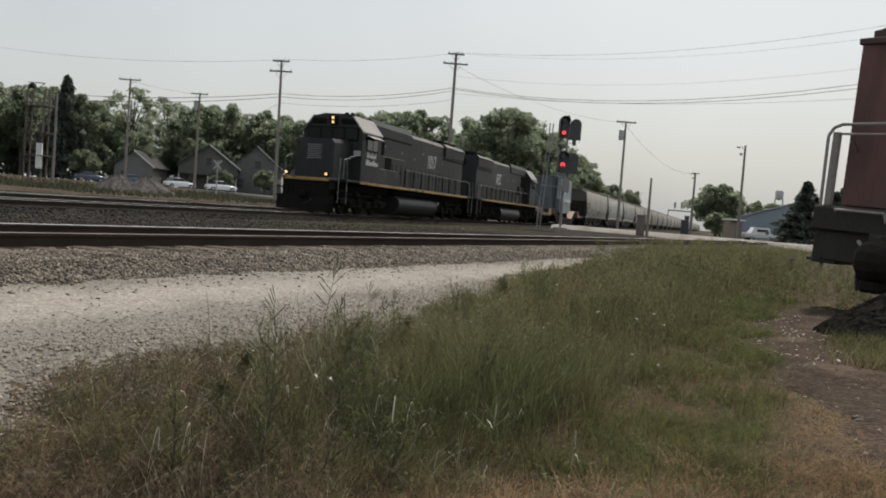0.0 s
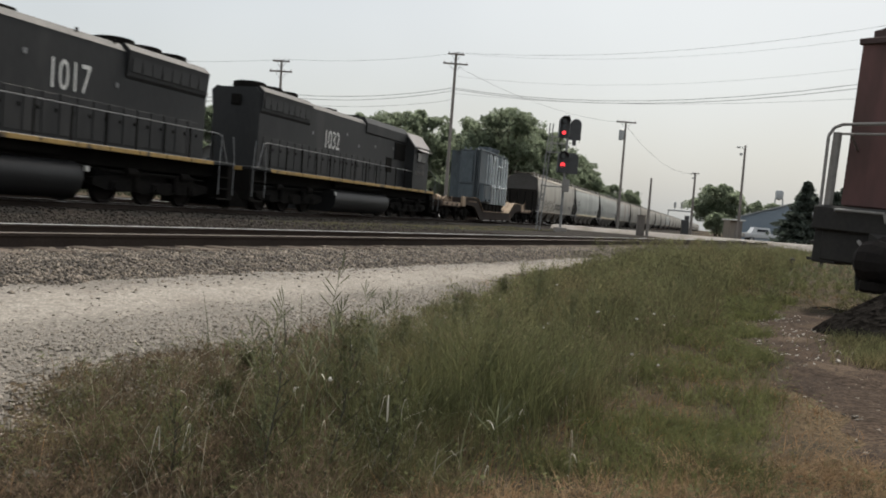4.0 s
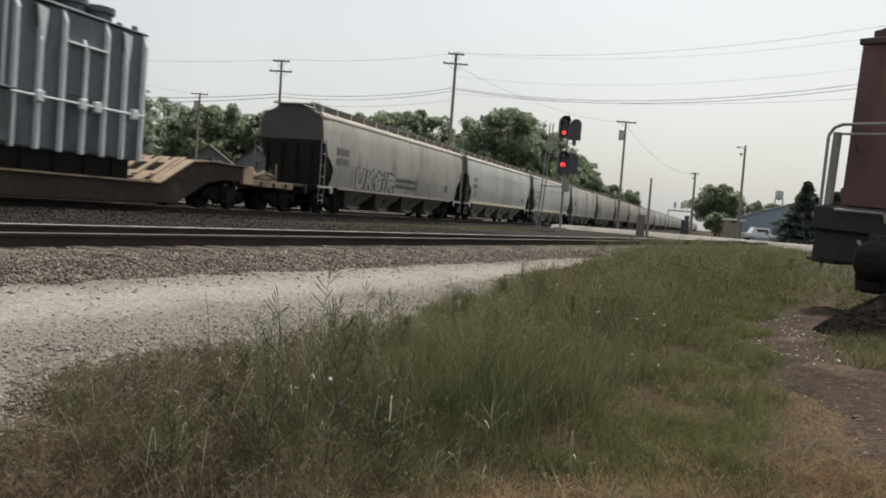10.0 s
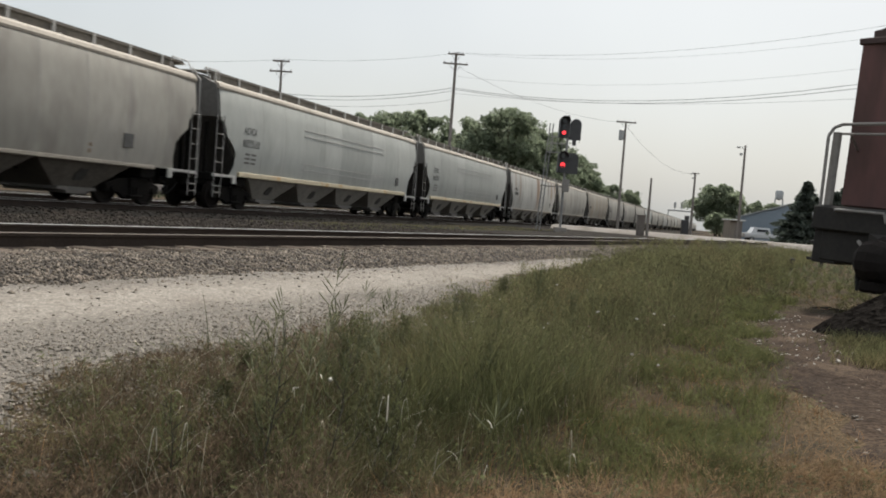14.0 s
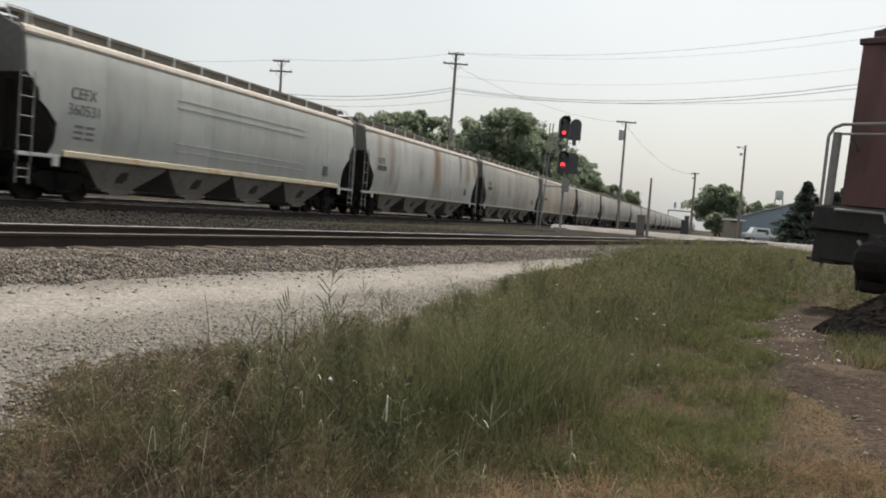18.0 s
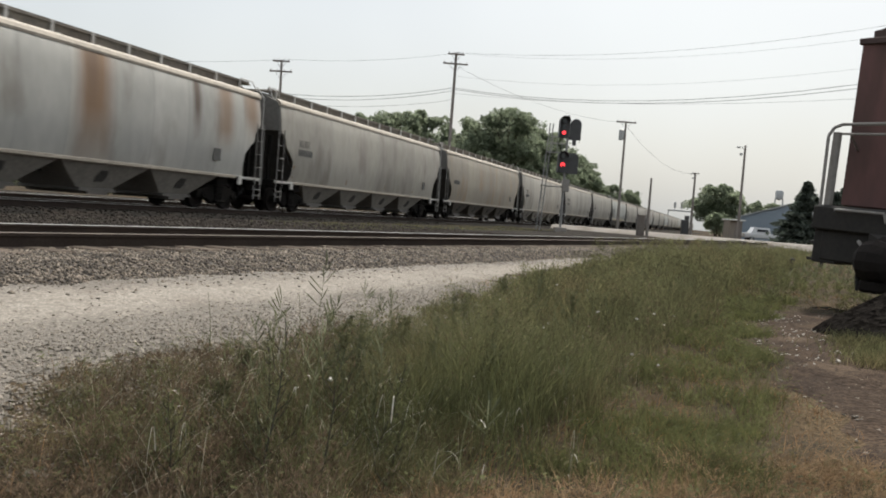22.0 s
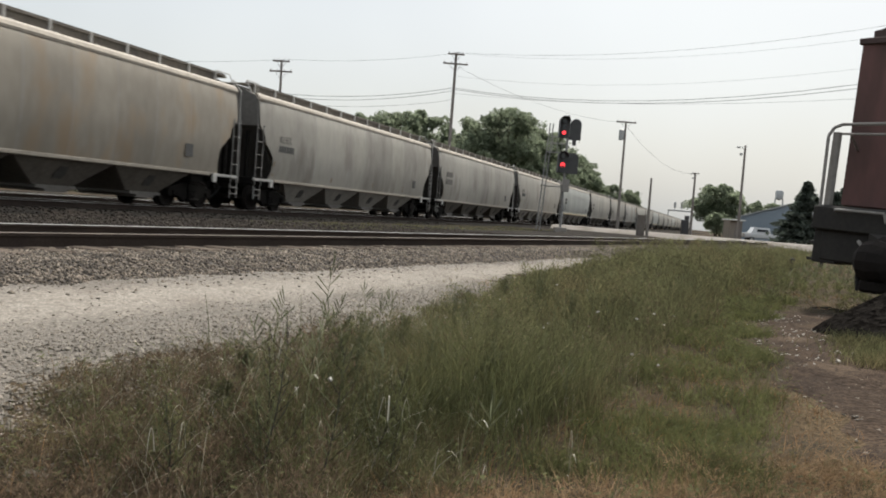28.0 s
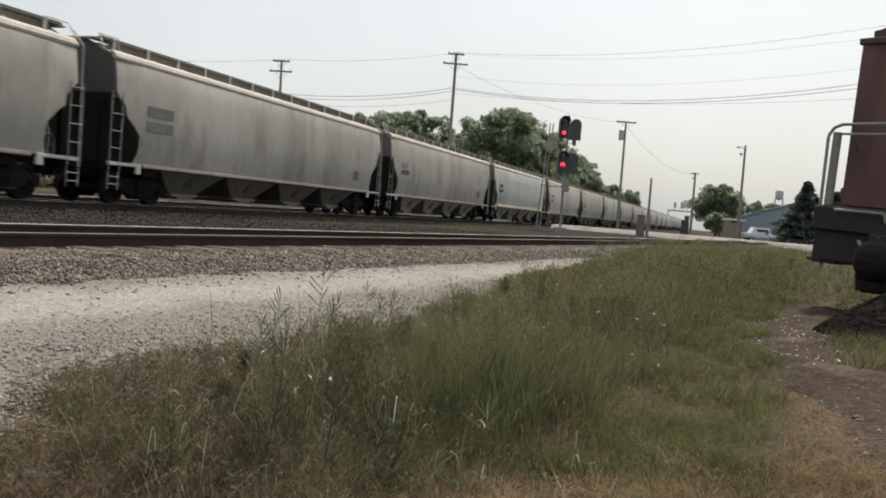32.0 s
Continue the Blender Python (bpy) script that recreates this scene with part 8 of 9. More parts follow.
def band(n, x0, x1, power):
    """Spots between the trodden side and the lane."""
    x = x0 + (x1 - x0) * rng.uniform(0, 1, n) ** power
    return x, rough_side(x) - 0.3 + (grass_edge(x) + 0.05 - rough_side(x) + 0.3) * rng.uniform(0, 1, n)


def standing(x, y):
    """Height that the weeds reach: low by the lane, then rising."""
    return np.clip(0.09 + 0.05 * (x < 4.7) + 0.30 * (grass_edge(x) - y), 0.05, 0.58) * (0.22 + 1.25 * patch(x, y, 1.35, 2) * (0.65 + 0.7 * patch(x, y, 3.7, 5))) * np.clip(x / 5.5, 0.62, 1)


# tall growth along the lane and away, in clumps of uneven height
x, y, k = tufts(9500, 16, 2.2, 42, 0, 0, 1.35, 0.07, lambda x, y: inside(x, y, 0.05) & chance(x, tall_zone(x, y) * (0.3 + 0.9 * patch(x, y, 1.3, 1)) * np.clip(x / 6.0, 0.65, 1)), True)
h = standing(x, y) * rng.uniform(0.35, 1.15, len(x)) * (0.6 + 0.4 * k)
w = np.full(len(x), 0.0042) * np.clip(x / 7, 0.75, 3.2)
brown = (x < 7.2) & (rng.uniform(0, 1, len(x)) < 0.78 * np.clip((y - 0.36 * x) / 0.45, 0, 1))
blades("tall_grass", x[~brown], y[~brown], h[~brown], w[~brown], M_GRASS, "tall green wild grass beside the lane", 0.75, 21, 3, 0.9)
blades("brown_grass", x[brown], y[brown], h[brown] * 0.8, w[brown], M_BROWNWEED, "brown withering wild grass by the gravel", 1.0, 30, 3, 0.9)


x, y, k = tufts(1500, 16, 2.4, 5.6, 0, 0, 1.0, 0.06, lambda x, y: inside(x, y, 0.05) & chance(x, tall_zone(x, y) * np.where(y > 0.42 * x, 0.35, 1.0)), True)
blades("near_grass", x, y, standing(x, y) * rng.uniform(0.35, 1.1, len(x)) * (0.6 + 0.4 * k), np.full(len(x), 0.0036), M_BROAD, "green weeds and grass close by", 0.8, 35, 3, 0.9)
# thin dead stalks that stand pale against the rest
x, y = field(1100, 2.2, 6.5, 0.4, 3.1, 1.0)
ok = inside(x, y) & (tall_zone(x, y) > 0.3)
x, y = x[ok], y[ok]
blades("dead_stalks", x, y, rng.uniform(0.10, 0.34, len(x)), np.full(len(x), 0.0026), M_STRAW, "thin pale dead stalks among the weeds", 1.3, 36, 4, 0.4)


# feathery plants: stems set with many small narrow leaves
def feathery(name, n, per, x0, x1, power, keep, mat, label, tall=1.0):
    cx, cy = band(n, x0, x1, power) if tall > 0.5 else field(n, x0, x1, -4.5, 3.6, power)
    ok = keep(cx, cy)
    cx, cy = cx[ok], cy[ok]
    H = np.minimum(standing(cx, cy) * rng.uniform(0.7, 1.3, len(cx)) * tall, 0.72)
    m = len(cx) * per
    i = np.repeat(np.arange(len(cx)), per)
    k = rng.uniform(0.1, 1, m) ** 0.8
    a = rng.uniform(0, 6.28, m)
    r = H[i] * 0.34 * (1.05 - k) ** 0.6 * rng.uniform(0.1, 1, m) + 0.006
    lean, to = rng.uniform(0, 0.3, len(cx)) * H, rng.uniform(0, 6.28, len(cx))
    c = np.stack([cx[i] + r * np.cos(a) + (lean * np.cos(to))[i] * k ** 2, cy[i] + r * np.sin(a) + (lean * np.sin(to))[i] * k ** 2, gz(cx[i], cy[i]) + H[i] * k], 1)
    L = rng.uniform(0.02, 0.055, m) * np.clip(cx[i] / 8, 0.8, 1.8)
    d = np.stack([np.cos(a) * 0.7, np.sin(a) * 0.7, rng.uniform(0.1, 1.3, m)], 1)
    sd = np.stack([-np.sin(a), np.cos(a), rng.uniform(-0.4, 0.4, m)], 1)
    wd = (rng.uniform(0.0016, 0.0036, m) * np.clip(cx[i] / 6, 0.8, 2.8))[:, None]
    v = np.stack([c, c + d * (L * 0.5)[:, None] - sd * wd, c + d * L[:, None] * np.array([1, 1, 0.75]), c + d * (L * 0.5)[:, None] + sd * wd], 1)
    tagged(arrays_mesh(name, v.reshape(-1, 3), np.arange(4 * m).reshape(m, 4), mat), label, "weeds", kind="stuff")


feathery("feathery_weeds", 3800, 46, 2.5, 30, 1.25, lambda x, y: inside(x, y, 0.2) & chance(x, tall_zone(x, y) * (0.25 + 0.9 * patch(x, y, 1.6, 13)) * np.where((y > 0.42 * x) & (x < 7), 0.45, 1)), M_GRASS, "feathery green weeds standing in thickets", 1.1)
feathery("withered_weeds", 2600, 40, 2.0, 9, 1.0, lambda x, y: inside(x, y, 0.05) & chance(x, np.where((y > 0.44 * x) & (x < 7), 0.75, 0.06)), M_BROWNWEED, "brown withering weeds by the gravel", 0.95)
feathery("low_weeds", 3400, 34, 3.0, 24, 1.1, lambda x, y: inside(x, y) & (tall_zone(x, y) < 0.5) & chance(x, np.clip(2.2 * patch(x, y, 2.4, 17) - 0.85 + 0.6 * np.clip(1.2 - (rough_side(x) - y), 0, 1), 0, 1)), M_BROAD, "low green weed clumps in the worn grass", 0.42)
feathery("tall_clumps", 300, 130, 5.0, 24, 1.0, lambda x, y: inside(x, y, 0.7) & chance(x, np.clip(2.5 * patch(x, y, 0.9, 21) - 0.8, 0, 1) * tall_zone(x, y)), M_GRASS, "tall feathery clumps that stand over the other weeds", 1.5)
# lush low growth beside the standing weeds, thinning out towards the path
def beside(n, x0, x1, out):
    x = x0 + (x1 - x0) * rng.uniform(0, 1, n) ** 1.2
    return x, rough_side(x) + 0.1 - out * rng.uniform(0, 1, n) ** 1.4


x, y = beside(3200, 3.6, 16, 0.95)
ok = inside(x, y) & chance(x, np.clip(2.6 * patch(x, y, 2.9, 17) - 0.85, 0, 1))
x, y = np.repeat(x[ok], 14) + rng.normal(0, 0.05, 14 * ok.sum()), np.repeat(y[ok], 14) + rng.normal(0, 0.05, 14 * ok.sum())
blades("lush_grass", x, y, rng.uniform(0.03, 0.16, len(x)) * (0.6 + 0.6 * patch(x, y, 2.3, 4)), np.full(len(x), 0.006) * np.clip(x / 6, 0.8, 2.0), M_FRESH, "lush low green weeds beside the tall growth", 1.2, 33, 2)
x, y = rng.uniform(8.0, 10.0, 2600), rng.normal(-1.5, 0.2, 2600)
blades("edge_grass", x, y, rng.uniform(0.05, 0.22, 2600), np.full(2600, 0.008), M_GRASS, "grass tufts at the foot of the cinder heap", 0.8, 34, 2)
# mid-height green clumps
x, y, k = tufts(3600, 14, 1.8, 34, -5.5, 3.8, 1.5, 0.05, lambda x, y: inside(x, y) & chance(x, np.clip(1.9 * patch(x, y, 2.2, 9) - 0.6, 0, 1) * (1 - 0.7 * withered(x, y))))
blades("clumped_grass", x, y, rng.uniform(0.04, 0.15, len(x)) * (0.5 + 0.6 * k), np.full(len(x), 0.005) * np.clip(x / 7, 0.75, 3.0), M_GRASS, "low clumps of green grass and weeds", 1.0, 27, 2)
# short lawn and thin turf
x, y = field(52000, 1.7, 60, -10, 3.6, 1.5)
ok = (inside(x, y, -0.1) | (dirt_in(x, y) & chance(x, 0.04))) & chance(x, np.clip(1.5 * patch(x, y, 1.7, 4) - 0.2, 0.05, 1) * (1 - 0.7 * withered(x, y)))
x, y = x[ok], y[ok]
blades("short_grass", x, y, rng.uniform(0.02, 0.09, len(x)), np.full(len(x), 0.006) * np.clip(x / 8, 0.7, 4.0), M_GRASS, "short uneven green grass", 1.1, 22, 2)
# dry straw, thick close by
x, y, k = tufts(5600, 12, 1.7, 18, -6, 3.5, 1.5, 0.09, lambda x, y: (inside(x, y, -0.05) | (dirt_in(x, y) & chance(x, 0.05))) & chance(x, np.clip(1.2 - 0.08 * x, 0.2, 1) * (0.2 + 0.8 * patch(x, y, 1.4, 6)) * (1 - 0.75 * tall_zone(x, y))))
blades("dry_grass", x, y, rng.uniform(0.03, 0.17, len(x)) * np.clip(0.6 + (y + 1) * 0.22, 0.35, 1.2), np.full(len(x), 0.0038) * np.clip(x / 6, 0.8, 2), M_DRYGRASS, "dry straw-coloured grass", 1.3, 23, 3)
x, y = rng.uniform(2.2, 4.6, 9000), rng.uniform(0.4, 2.2, 9000)
ok = (y < 0.62 * x) & (y > 0.27 * x) & chance(x, 0.25 + 0.7 * patch(x, y, 2.7, 8))
x, y = x[ok], y[ok]
blades("straw_undergrowth", x, y, rng.uniform(0.04, 0.20, len(x)), rng.uniform(0.002, 0.0042, len(x)), M_BROWNWEED, "dry straw among the near weeds", 1.1, 37, 3)
x, y, k = tufts(2600, 14, 2.4, 4.6, -1.4, 1.2, 1.0, 0.06, lambda x, y: inside(x, y) & chance(x, withered(x, y) * (0.35 + 0.6 * patch(x, y, 4.1, 3))))
blades("withered_turf", x, y, rng.uniform(0.02, 0.10, len(x)) * (0.5 + 0.5 * k), np.full(len(x), 0.0034), M_TURF, "withered tan turf at the trodden edge", 2.8, 38, 3)
x, y, k = tufts(260, 22, 4.1, 5.3, -0.35, 0.35, 1.0, 0.06, lambda x, y: inside(x, y) & chance(x, np.exp(-((x - 4.65) / 0.42) ** 2 - ((y - 0.02) / 0.22) ** 2)))
blades("green_patch", x, y, rng.uniform(0.03, 0.11, len(x)) * (0.6 + 0.4 * k), np.full(len(x), 0.0055), M_FRESH, "fresh green patch in the worn grass", 1.2, 39, 2)
# bleached bents that arch out of the weeds
x = rng.uniform(2.9, 4.5, 70)
y = x * rng.uniform(0.31, 0.52, 70)
blades("bleached_bents", x, y, rng.uniform(0.18, 0.34, 70), rng.uniform(0.003, 0.0045, 70), M_PALEBLADE, "bleached grass bents arching over the weeds", 0.75, 40, 6, 0.9)
# matted dead stems lying low
x, y = field(30000, 1.8, 10, -4, 3.2, 1.3)
ok = inside(x, y, -0.05) & (tall_zone(x, y) < 0.5)
x, y = x[ok], y[ok]
blades("matted_straw", x, y, rng.uniform(0.01, 0.05, len(x)), np.full(len(x), 0.0035), M_DRYGRASS, "matted dead straw on the ground", 4.5, 28, 2)


# broad weed leaves close by
def leaf_rosettes(n, seed):
    cx, cy = field(n, 2.2, 12, -2.5, 3.3, 1.2)
    ok = inside(cx, cy) & chance(cx, 0.3 + 0.7 * patch(cx, cy, 1.6, 11))
    cx, cy = cx[ok], cy[ok]
    per = 9
    m = len(cx) * per
    a, L = rng.uniform(0, 6.28, m), rng.uniform(0.014, 0.04, m)
    bx, by = np.repeat(cx, per), np.repeat(cy, per)
    bz = gz(bx, by) + rng.uniform(0.01, 0.10, m)
    d, sd = np.stack([np.cos(a), np.sin(a), rng.uniform(0.1, 0.7, m)], 1), np.stack([-np.sin(a), np.cos(a), np.zeros(m)], 1)
    b = np.stack([bx, by, bz], 1) + d * rng.uniform(0, 0.04, (m, 1))
    w = (L * 0.22)[:, None]
    v = np.stack([b, b + d * (L * 0.5)[:, None] - sd * w, b + d * L[:, None] * np.array([1, 1, 0.5]), b + d * (L * 0.5)[:, None] + sd * w], 1)
    return v.reshape(-1, 3), np.arange(4 * m).reshape(m, 4)


v, f = leaf_rosettes(1800, 31)
tagged(arrays_mesh("broad_weeds", v, f, M_BROAD), "low broad-leaved weeds among the grass", "weeds", kind="stuff")
# strip between the tracks and the far verge
x = rng.uniform(22, 62, 9000)
y = rng.uniform(11.0, 15.0, 9000)
ok = (rng.uniform(0, 1, 9000) < patch(x, y, 0.7, 3) * np.clip((x - 22) / 6, 0, 1))
x, y = x[ok], y[ok]
blades("track_grass", x, y, rng.uniform(0.04, 0.14, len(x)), np.full(len(x), 0.04), M_GRASS, "low green weeds between the tracks", 0.6, 24, 2)
x, y = rng.uniform(35, 105, 22000), rng.uniform(30, 62, 22000)
ok = rng.uniform(0, 1, len(x)) < patch(x, y, 0.25, 5)
x, y = x[ok], y[ok]
blades("verge_grass", x, y, rng.uniform(0.1, 0.4, len(x)), np.full(len(x), 0.12), M_DULLVERGE, "dry grass on the verge across the tracks", 0.6, 25, 2)
x, y = rng.uniform(24, 110, 22000), rng.uniform(-30, 3, 22000)
ok = (off_near(x, y) > 2.6) & (rng.uniform(0, 1, len(x)) < 0.4 + 0.6 * patch(x, y, 0.3, 8)) & (np.abs(x - (75.5 + 0.55 * y)) > 7)
x, y = x[ok], y[ok]
blades("far_grass", x, y, rng.uniform(0.06, 0.3, len(x)), np.full(len(x), 0.09), M_VERGE, "grass beyond the lane", 0.6, 26, 2)


# tall weed stalks in the foreground, each a thing that sways
def ribbon(g, base, heading, length, width, rise, n=5):
    """An arched blade."""
    c, s_ = math.cos(heading), math.sin(heading)
    rows = []
    for i in range(n + 1):
        k = i / n
        p = (base[0] + c * length * k, base[1] + s_ * length * k, base[2] + rise * (k - 1.15 * k * k) * 2.2)
        w = width * (1 - 0.9 * k ** 2) * 0.5
        rows.append([(p[0] - s_ * w, p[1] + c * w, p[2]), (p[0] + s_ * w, p[1] - c * w, p[2])])
    return g.loft(rows, closed=False, caps=False)


def weed(x, y, h, seed, plume=False):
    rnd = random.Random(seed)
    w = tagged(new("weed"), "tall thin weed stalk with a feathery top" if plume else "thin weed stalk with arched blades, some whitened for the light they catch", "weed", "weeds in the foreground")
    w.matrix_world = pose(x, y, zg(x, y) - 0.02, 0, 0, rnd.uniform(0, 360))
    bend = rnd.uniform(0.04, 0.2) * h
    at_ = lambda k: (bend * k ** 2, 0.02 * math.sin(4 * k), h * k)
    g = Geo().loft([[tuple(Vector(at_(i / 5)) + Vector((math.cos(q), math.sin(q), 0)) * (0.0034 - 0.0005 * i)) for q in (0, 1.257, 2.513, 3.77, 5.027)] for i in range(6)])
    part("stalk", g, M_STALK, w)
    for i in range(rnd.randint(4, 6)):
        k = 0.12 + 0.13 * i
        # some blades are near-white: the light they catch is in their colour
        part("leaf", ribbon(Geo(), at_(k), rnd.uniform(0, 6.28), rnd.uniform(0.04, 0.12), rnd.uniform(0.003, 0.006), rnd.uniform(0.08, 0.18) if rnd.random() < 0.3 else rnd.uniform(0.0, 0.06)), M_PALEBLADE if rnd.random() < 0.16 else (M_STRAW if rnd.random() < 0.3 else M_GRASS), w)
    if plume:
        for i in range(9):
            k = 1.0 - 0.035 * i
            a = rnd.uniform(0, 6.28)
            b = Vector(at_(k))
            e = b + Vector((math.cos(a) * (0.012 + 0.007 * i), math.sin(a) * (0.012 + 0.007 * i), 0.05))
            part("seed_branch", Geo().tube(b, e, 0.0012, 0.003, 5).tube(e, e + (e - b) * 0.5, 0.003, 0.0008, 5), M_STALK, w)
    return w


def bushy_weed(x, y, h, seed):
    """A branching plant with many small narrow leaves."""
    rnd = random.Random(seed)
    w = tagged(new("bushy_weed"), "bushy branching green weed with small narrow leaves", "weed", "weeds in the foreground")
    w.matrix_world = pose(x, y, zg(x, y) - 0.02, 0, 0, rnd.uniform(0, 360))
    lf, tips = Geo(), []
    main = Geo().tube((0, 0, 0), (0.02, 0.01, h * 0.55), 0.005, 0.0038, 6).tube((0.02, 0.01, h * 0.55), (0.05, 0.0, h), 0.0038, 0.0012, 6)
    part("stem", main, M_STALK, w)
    for i in range(15):
        k = 0.12 + 0.055 * i
        a = 2.4 * i + rnd.uniform(-0.5, 0.5)
        L = h * (0.46 - 0.022 * i) * rnd.uniform(0.7, 1.2)
        b = Vector((0.05 * k, 0, h * k))
        m1 = b + Vector((math.cos(a) * L * 0.45, math.sin(a) * L * 0.45, L * 0.5))
        e = b + Vector((math.cos(a) * L * 0.62, math.sin(a) * L * 0.62, L * 1.05))
        part("branch", Geo().tube(b, m1, 0.0024, 0.0018, 5).tube(m1, e, 0.0018, 0.0007, 5), M_STALK, w)
        for j in range(13):
            q = j / 12
            p = b.lerp(m1, q * 2) if q < 0.5 else m1.lerp(e, q * 2 - 1)
            ribbon(lf, p, rnd.uniform(0, 6.28), rnd.uniform(0.025, 0.06), rnd.uniform(0.004, 0.008), rnd.uniform(0.0, 0.03), 2)
    tagged(part("leaves", lf, M_GRASS, w), kind="stuff")
    return w


def branching_weed(x, y, h, seed, tip):
    """A woody dark stem that leans towards tip, with rising twigs and dry curled leaves."""
    rnd = random.Random(seed)
    w = tagged(new("branching_weed"), "tall branching weed with a dark stem and pale curled dry leaves", "weed", "weeds in the foreground")
    w.matrix_world = pose(x, y, zg(x, y) - 0.02, 0, 0, 0)
    at_ = lambda k: Vector((tip[0] * k ** 1.3 + 0.006 * math.sin(7 * k + seed), tip[1] * k ** 1.3 + 0.006 * math.cos(6 * k), h * k))
    g = Geo().loft([[tuple(at_(i / 8) + Vector((math.cos(q), math.sin(q), 0)) * (0.0042 - 0.0004 * i)) for q in (0, 1.047, 2.094, 3.142, 4.189, 5.236)] for i in range(9)])
    part("stem", g, M_TWIG, w, "dark woody stem")
    lf = Geo()
    for i in range(17):
        k = 0.16 + 0.048 * i
        a = 2.4 * i + rnd.uniform(-0.5, 0.5)
        L = h * (0.42 - 0.017 * i) * rnd.uniform(0.6, 1.15)
        b = at_(k)
        m1 = b + Vector((math.cos(a) * L * 0.42, math.sin(a) * L * 0.42, L * 0.42))
        e = b + Vector((math.cos(a) * L * 0.60, math.sin(a) * L * 0.60, L * 0.95))
        part("twig", Geo().tube(b, m1, 0.0021, 0.0016, 5).tube(m1, e, 0.0016, 0.0007, 5), M_TWIG if i % 3 else M_STALK, w)
        for j in range(12):
            q = (j + 0.5) / 12
            p = b.lerp(m1, q * 2) if q < 0.5 else m1.lerp(e, q * 2 - 1)
            ribbon(lf, p, rnd.uniform(0, 6.28), rnd.uniform(0.02, 0.06), rnd.uniform(0.003, 0.006), rnd.uniform(0.0, 0.05), 2)
        if rnd.random() < 0.26:
            part("dry_leaf", ribbon(Geo(), m1.lerp(e, rnd.random()), rnd.uniform(0, 6.28), rnd.uniform(0.03, 0.075), rnd.uniform(0.003, 0.005), rnd.choice((0.02, 0.05, 0.20)), 6), M_PALEBLADE, w, "pale curled dry leaf")
    tagged(part("leaves", lf, M_BROAD, w), kind="stuff")
    return w


M_TWIG = material("dark_woody_stem", (0.050, 0.044, 0.030), (0.030, 0.027, 0.020), rough=0.8, bump=0)
M_STALK = material("pale_green_stalk", (0.17, 0.18, 0.09), (0.11, 0.12, 0.06), rough=0.7, bump=0, each=0.35)
WEEDS = []
rw = random.Random(5)
for i in range(62):
    wx = rw.uniform(3.1, 5.8)
    wy = rw.uniform(0.35 * wx - 0.9, min(0.62 * wx + 0.1, float(grass_edge(wx)) - 0.1))
    WEEDS.append(weed(wx, wy, rw.uniform(0.22, 0.46), i, i % 5 == 0))
# the tall ones that stand out against the lane
for i, (wx, wy, wh) in enumerate(((3.75, 2.05, 0.56), (3.9, 1.86, 0.76), (3.3, 1.62, 0.62), (3.1, 1.5, 0.5), (3.7, 1.45, 0.5))):
    WEEDS.append(weed(wx, wy, wh, 200 + i, True))
for i, (wx, wy, wh) in enumerate(((3.35, 1.35, 0.62), (3.7, 1.62, 0.72), (4.1, 1.75, 0.66), (4.6, 1.5, 0.60), (4.3, 1.05, 0.55), (5.2, 1.9, 0.44), (5.7, 1.4, 0.6), (3.9, 2.3, 0.30), (5.6, 2.0, 0.34), (6.3, 1.9, 0.5), (6.9, 1.1, 0.6), (7.2, 2.1, 0.36), (7.9, 1.6, 0.66), (8.6, 2.1, 0.42), (3.3, 2.0, 0.30), (2.9, 1.6, 0.42), (8.2, 0.7, 0.5), (9.3, 1.3, 0.6), (9.8, 2.2, 0.45))):
    WEEDS.append(bushy_weed(wx, wy, wh * (0.78 if wx < 6 else 0.9), 300 + i))
# dark-stemmed ones close to the lens
for i, (wx, wy, wh, tip) in enumerate(((2.72, 1.50, 0.62, (0.16, 0.02)), (2.80, 1.30, 0.56, (0.20, 0.03)), (2.60, 1.80, 0.34, (0.06, 0.06)), (2.95, 1.12, 0.36, (0.10, -0.04)), (3.15, 1.72, 0.44, (0.05, 0.06)), (3.3, 1.3, 0.46, (0.1, -0.08)))):
    WEEDS.append(branching_weed(wx, wy, wh, 500 + i, tip))
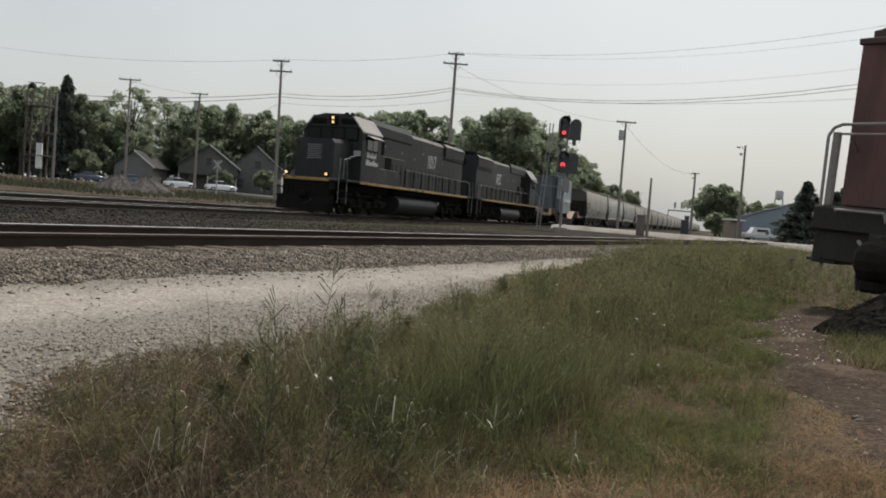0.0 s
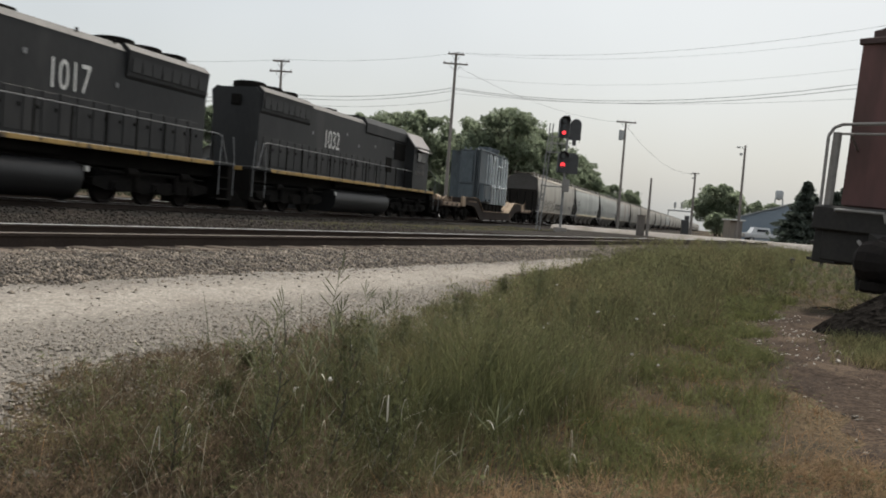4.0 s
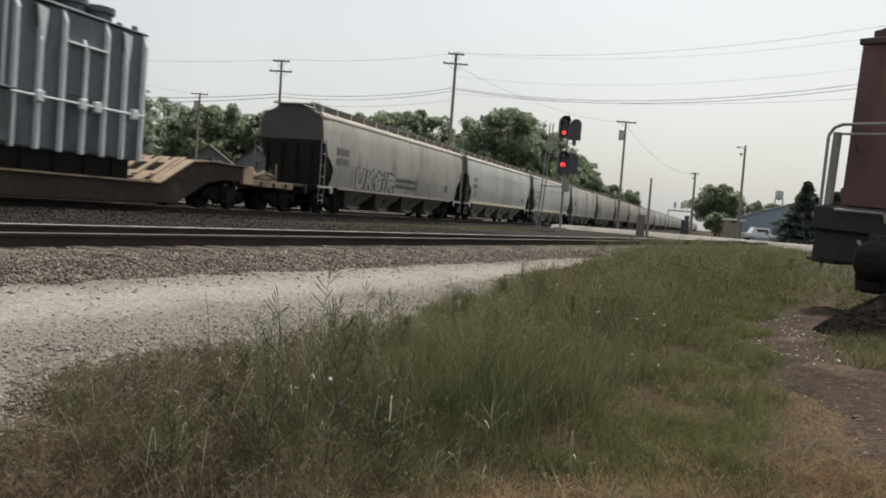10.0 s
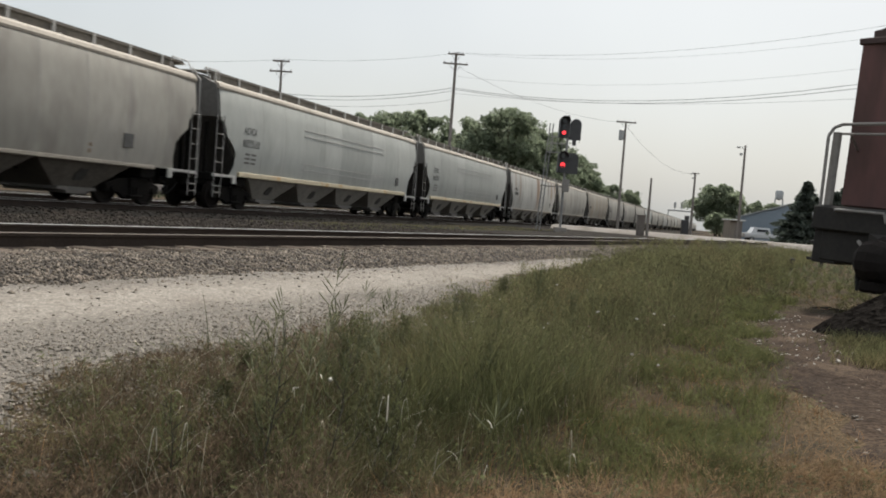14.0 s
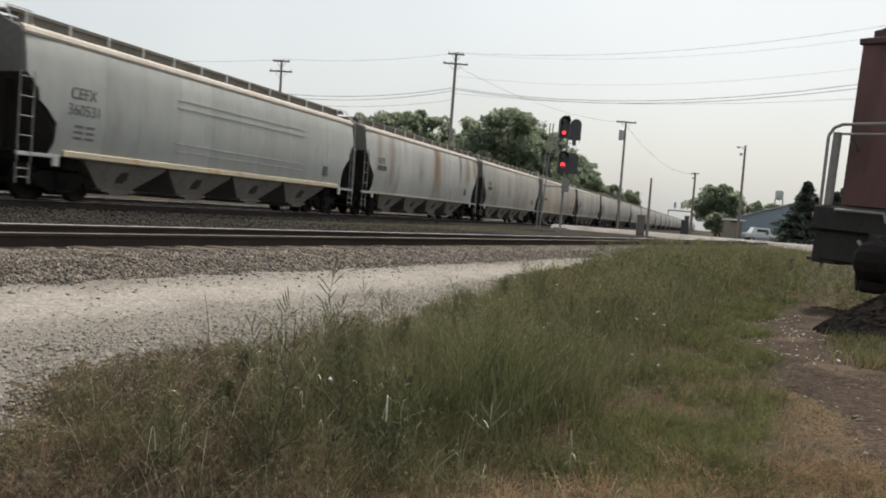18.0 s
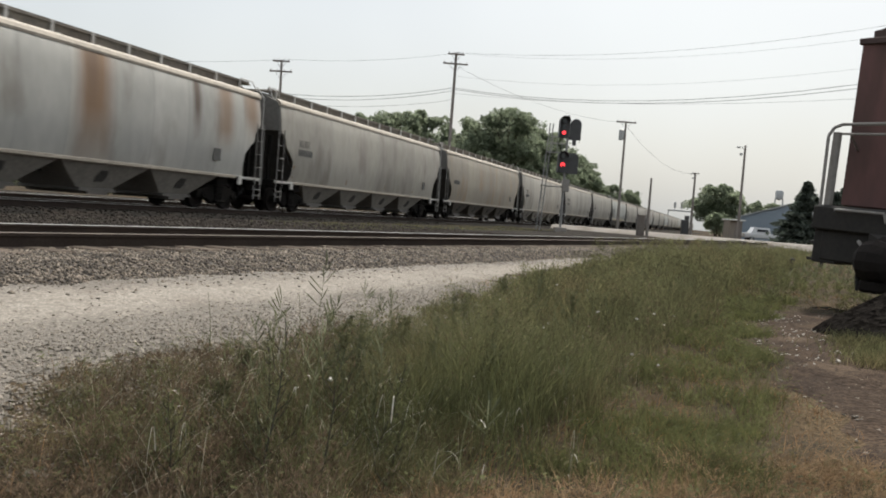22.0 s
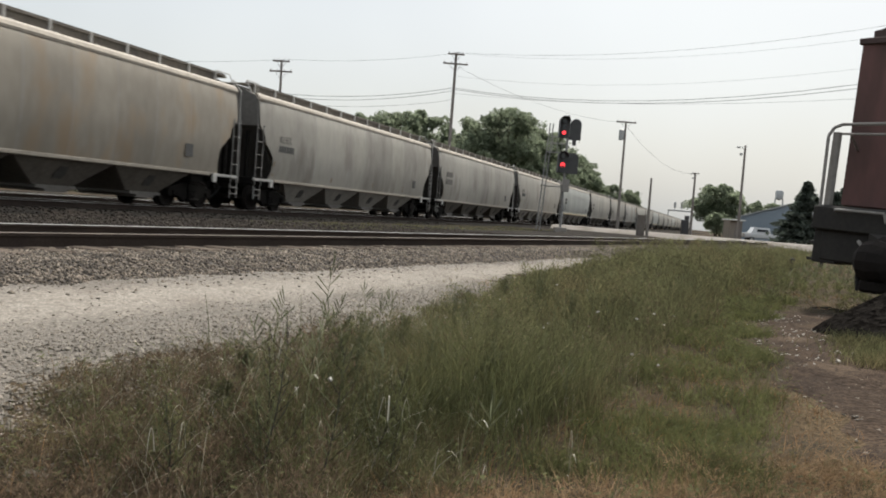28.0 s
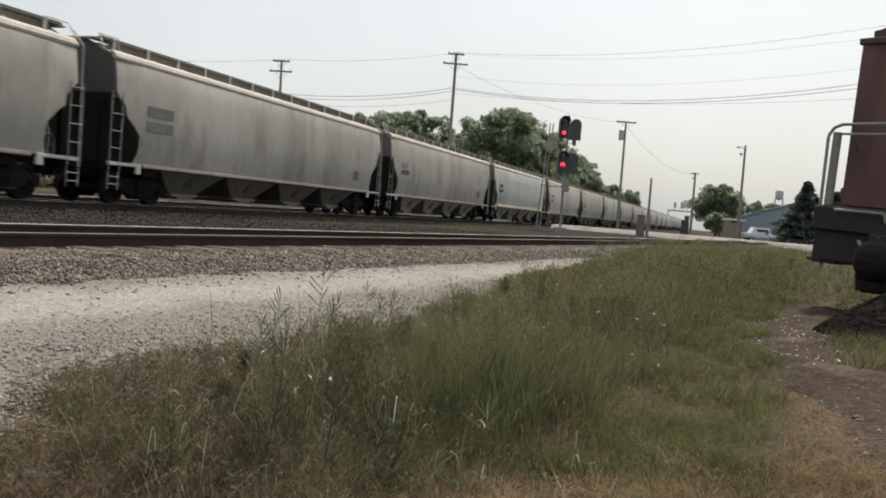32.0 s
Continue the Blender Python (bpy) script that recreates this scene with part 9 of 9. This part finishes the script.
# more of the bushy kind, scattered through the thickets
BUSHY = [w for w in WEEDS if w.name.startswith("bushy")]
for i in range(46):
    wx = 4.6 + 10.5 * rw.random() ** 1.2
    lo_, hi_ = float(rough_side(wx)) + 0.2, float(grass_edge(wx)) - 1.1
    wy = lo_ + (hi_ - lo_) * rw.random()
    c = copy_thing(BUSHY[i % 19], pose(wx, wy, zg(wx, wy) - 0.02, 0, 0, rw.uniform(0, 360)))
    if wx < 7.5:
        WEEDS.append(c)
# an old tie half sunk at the heap's foot
old = tagged(part("old_tie", Geo().box(-0.42, 0.42, -0.11, 0.11, -0.06, 0.1, 0.02), M_TIE), "old dark wooden tie lying at the cinder heap", "tie")
old.matrix_world = pose(11.3, -1.75, zg(11.3, -1.75) - 0.0, 0, 2, -66)
# pale seed clocks among the weeds
n = 26
x, y = rng.uniform(3.2, 9.0, n), rng.uniform(0.3, 2.2, n)
stones("seed_clocks", x, y, gz(x, y) + standing(x, y) * rng.uniform(0.5, 1.0, n), rng.uniform(0.012, 0.026, n), M_WHITESTONE, "small white seed clocks and blossoms among the weeds", 0.8)

# ---- what moves ----
def motions():
    places = [(LOCO_1, 43.5, 0), (LOCO_2, 65.66, 180), (FLAT, 90.97, 0), (LOAD, 89.65, 0)] + [(h, 104.75 + HOP * (i + 0.5) - (0.3 if i == 0 else 0), 0) for i, h in enumerate(HOPPERS)]
    for thing, s, turn in places:
        walk(thing, [(t, pose(s - travelled(t), MAIN, RAIL, 0, 0, turn)) for t in range(0, 33, 2)])
    # wheels roll
    for w in WHEELSETS:
        thing = w.parent.parent
        k = next((i for i, (o, _, _) in enumerate(places) if o == thing), 99)
        if k > 12:
            continue
        r, back, x = (0.508 if k < 2 else WHEEL_R), (1 if places[k][2] == 180 else -1), w.location.x
        walk(w, [(f / 15, pose(x, 0, r, 0, 0, 0) @ Matrix.Rotation(back * travelled(f / 15) / r, 4, "Y")) for f in range(481)])
    # weeds nod in the breeze
    for i, w in enumerate(WEEDS):
        m = w.matrix_world.copy()
        rows = []
        for k in range(33):
            gust = 0.5 + 0.5 * math.sin(0.42 * k + 0.15 * m.translation.x)
            a = (1.0 + 3.2 * gust) * math.sin(1.9 * k + 1.3 * i) + 2.0 * gust
            b = (0.8 + 2.0 * gust) * math.sin(1.37 * k + 2.1 * i)
            rows.append((float(k), Matrix.Translation(m.translation) @ pose(0, 0, 0, a, b, 0) @ m.to_3x3().to_4x4()))
        walk(w, rows)


motions()
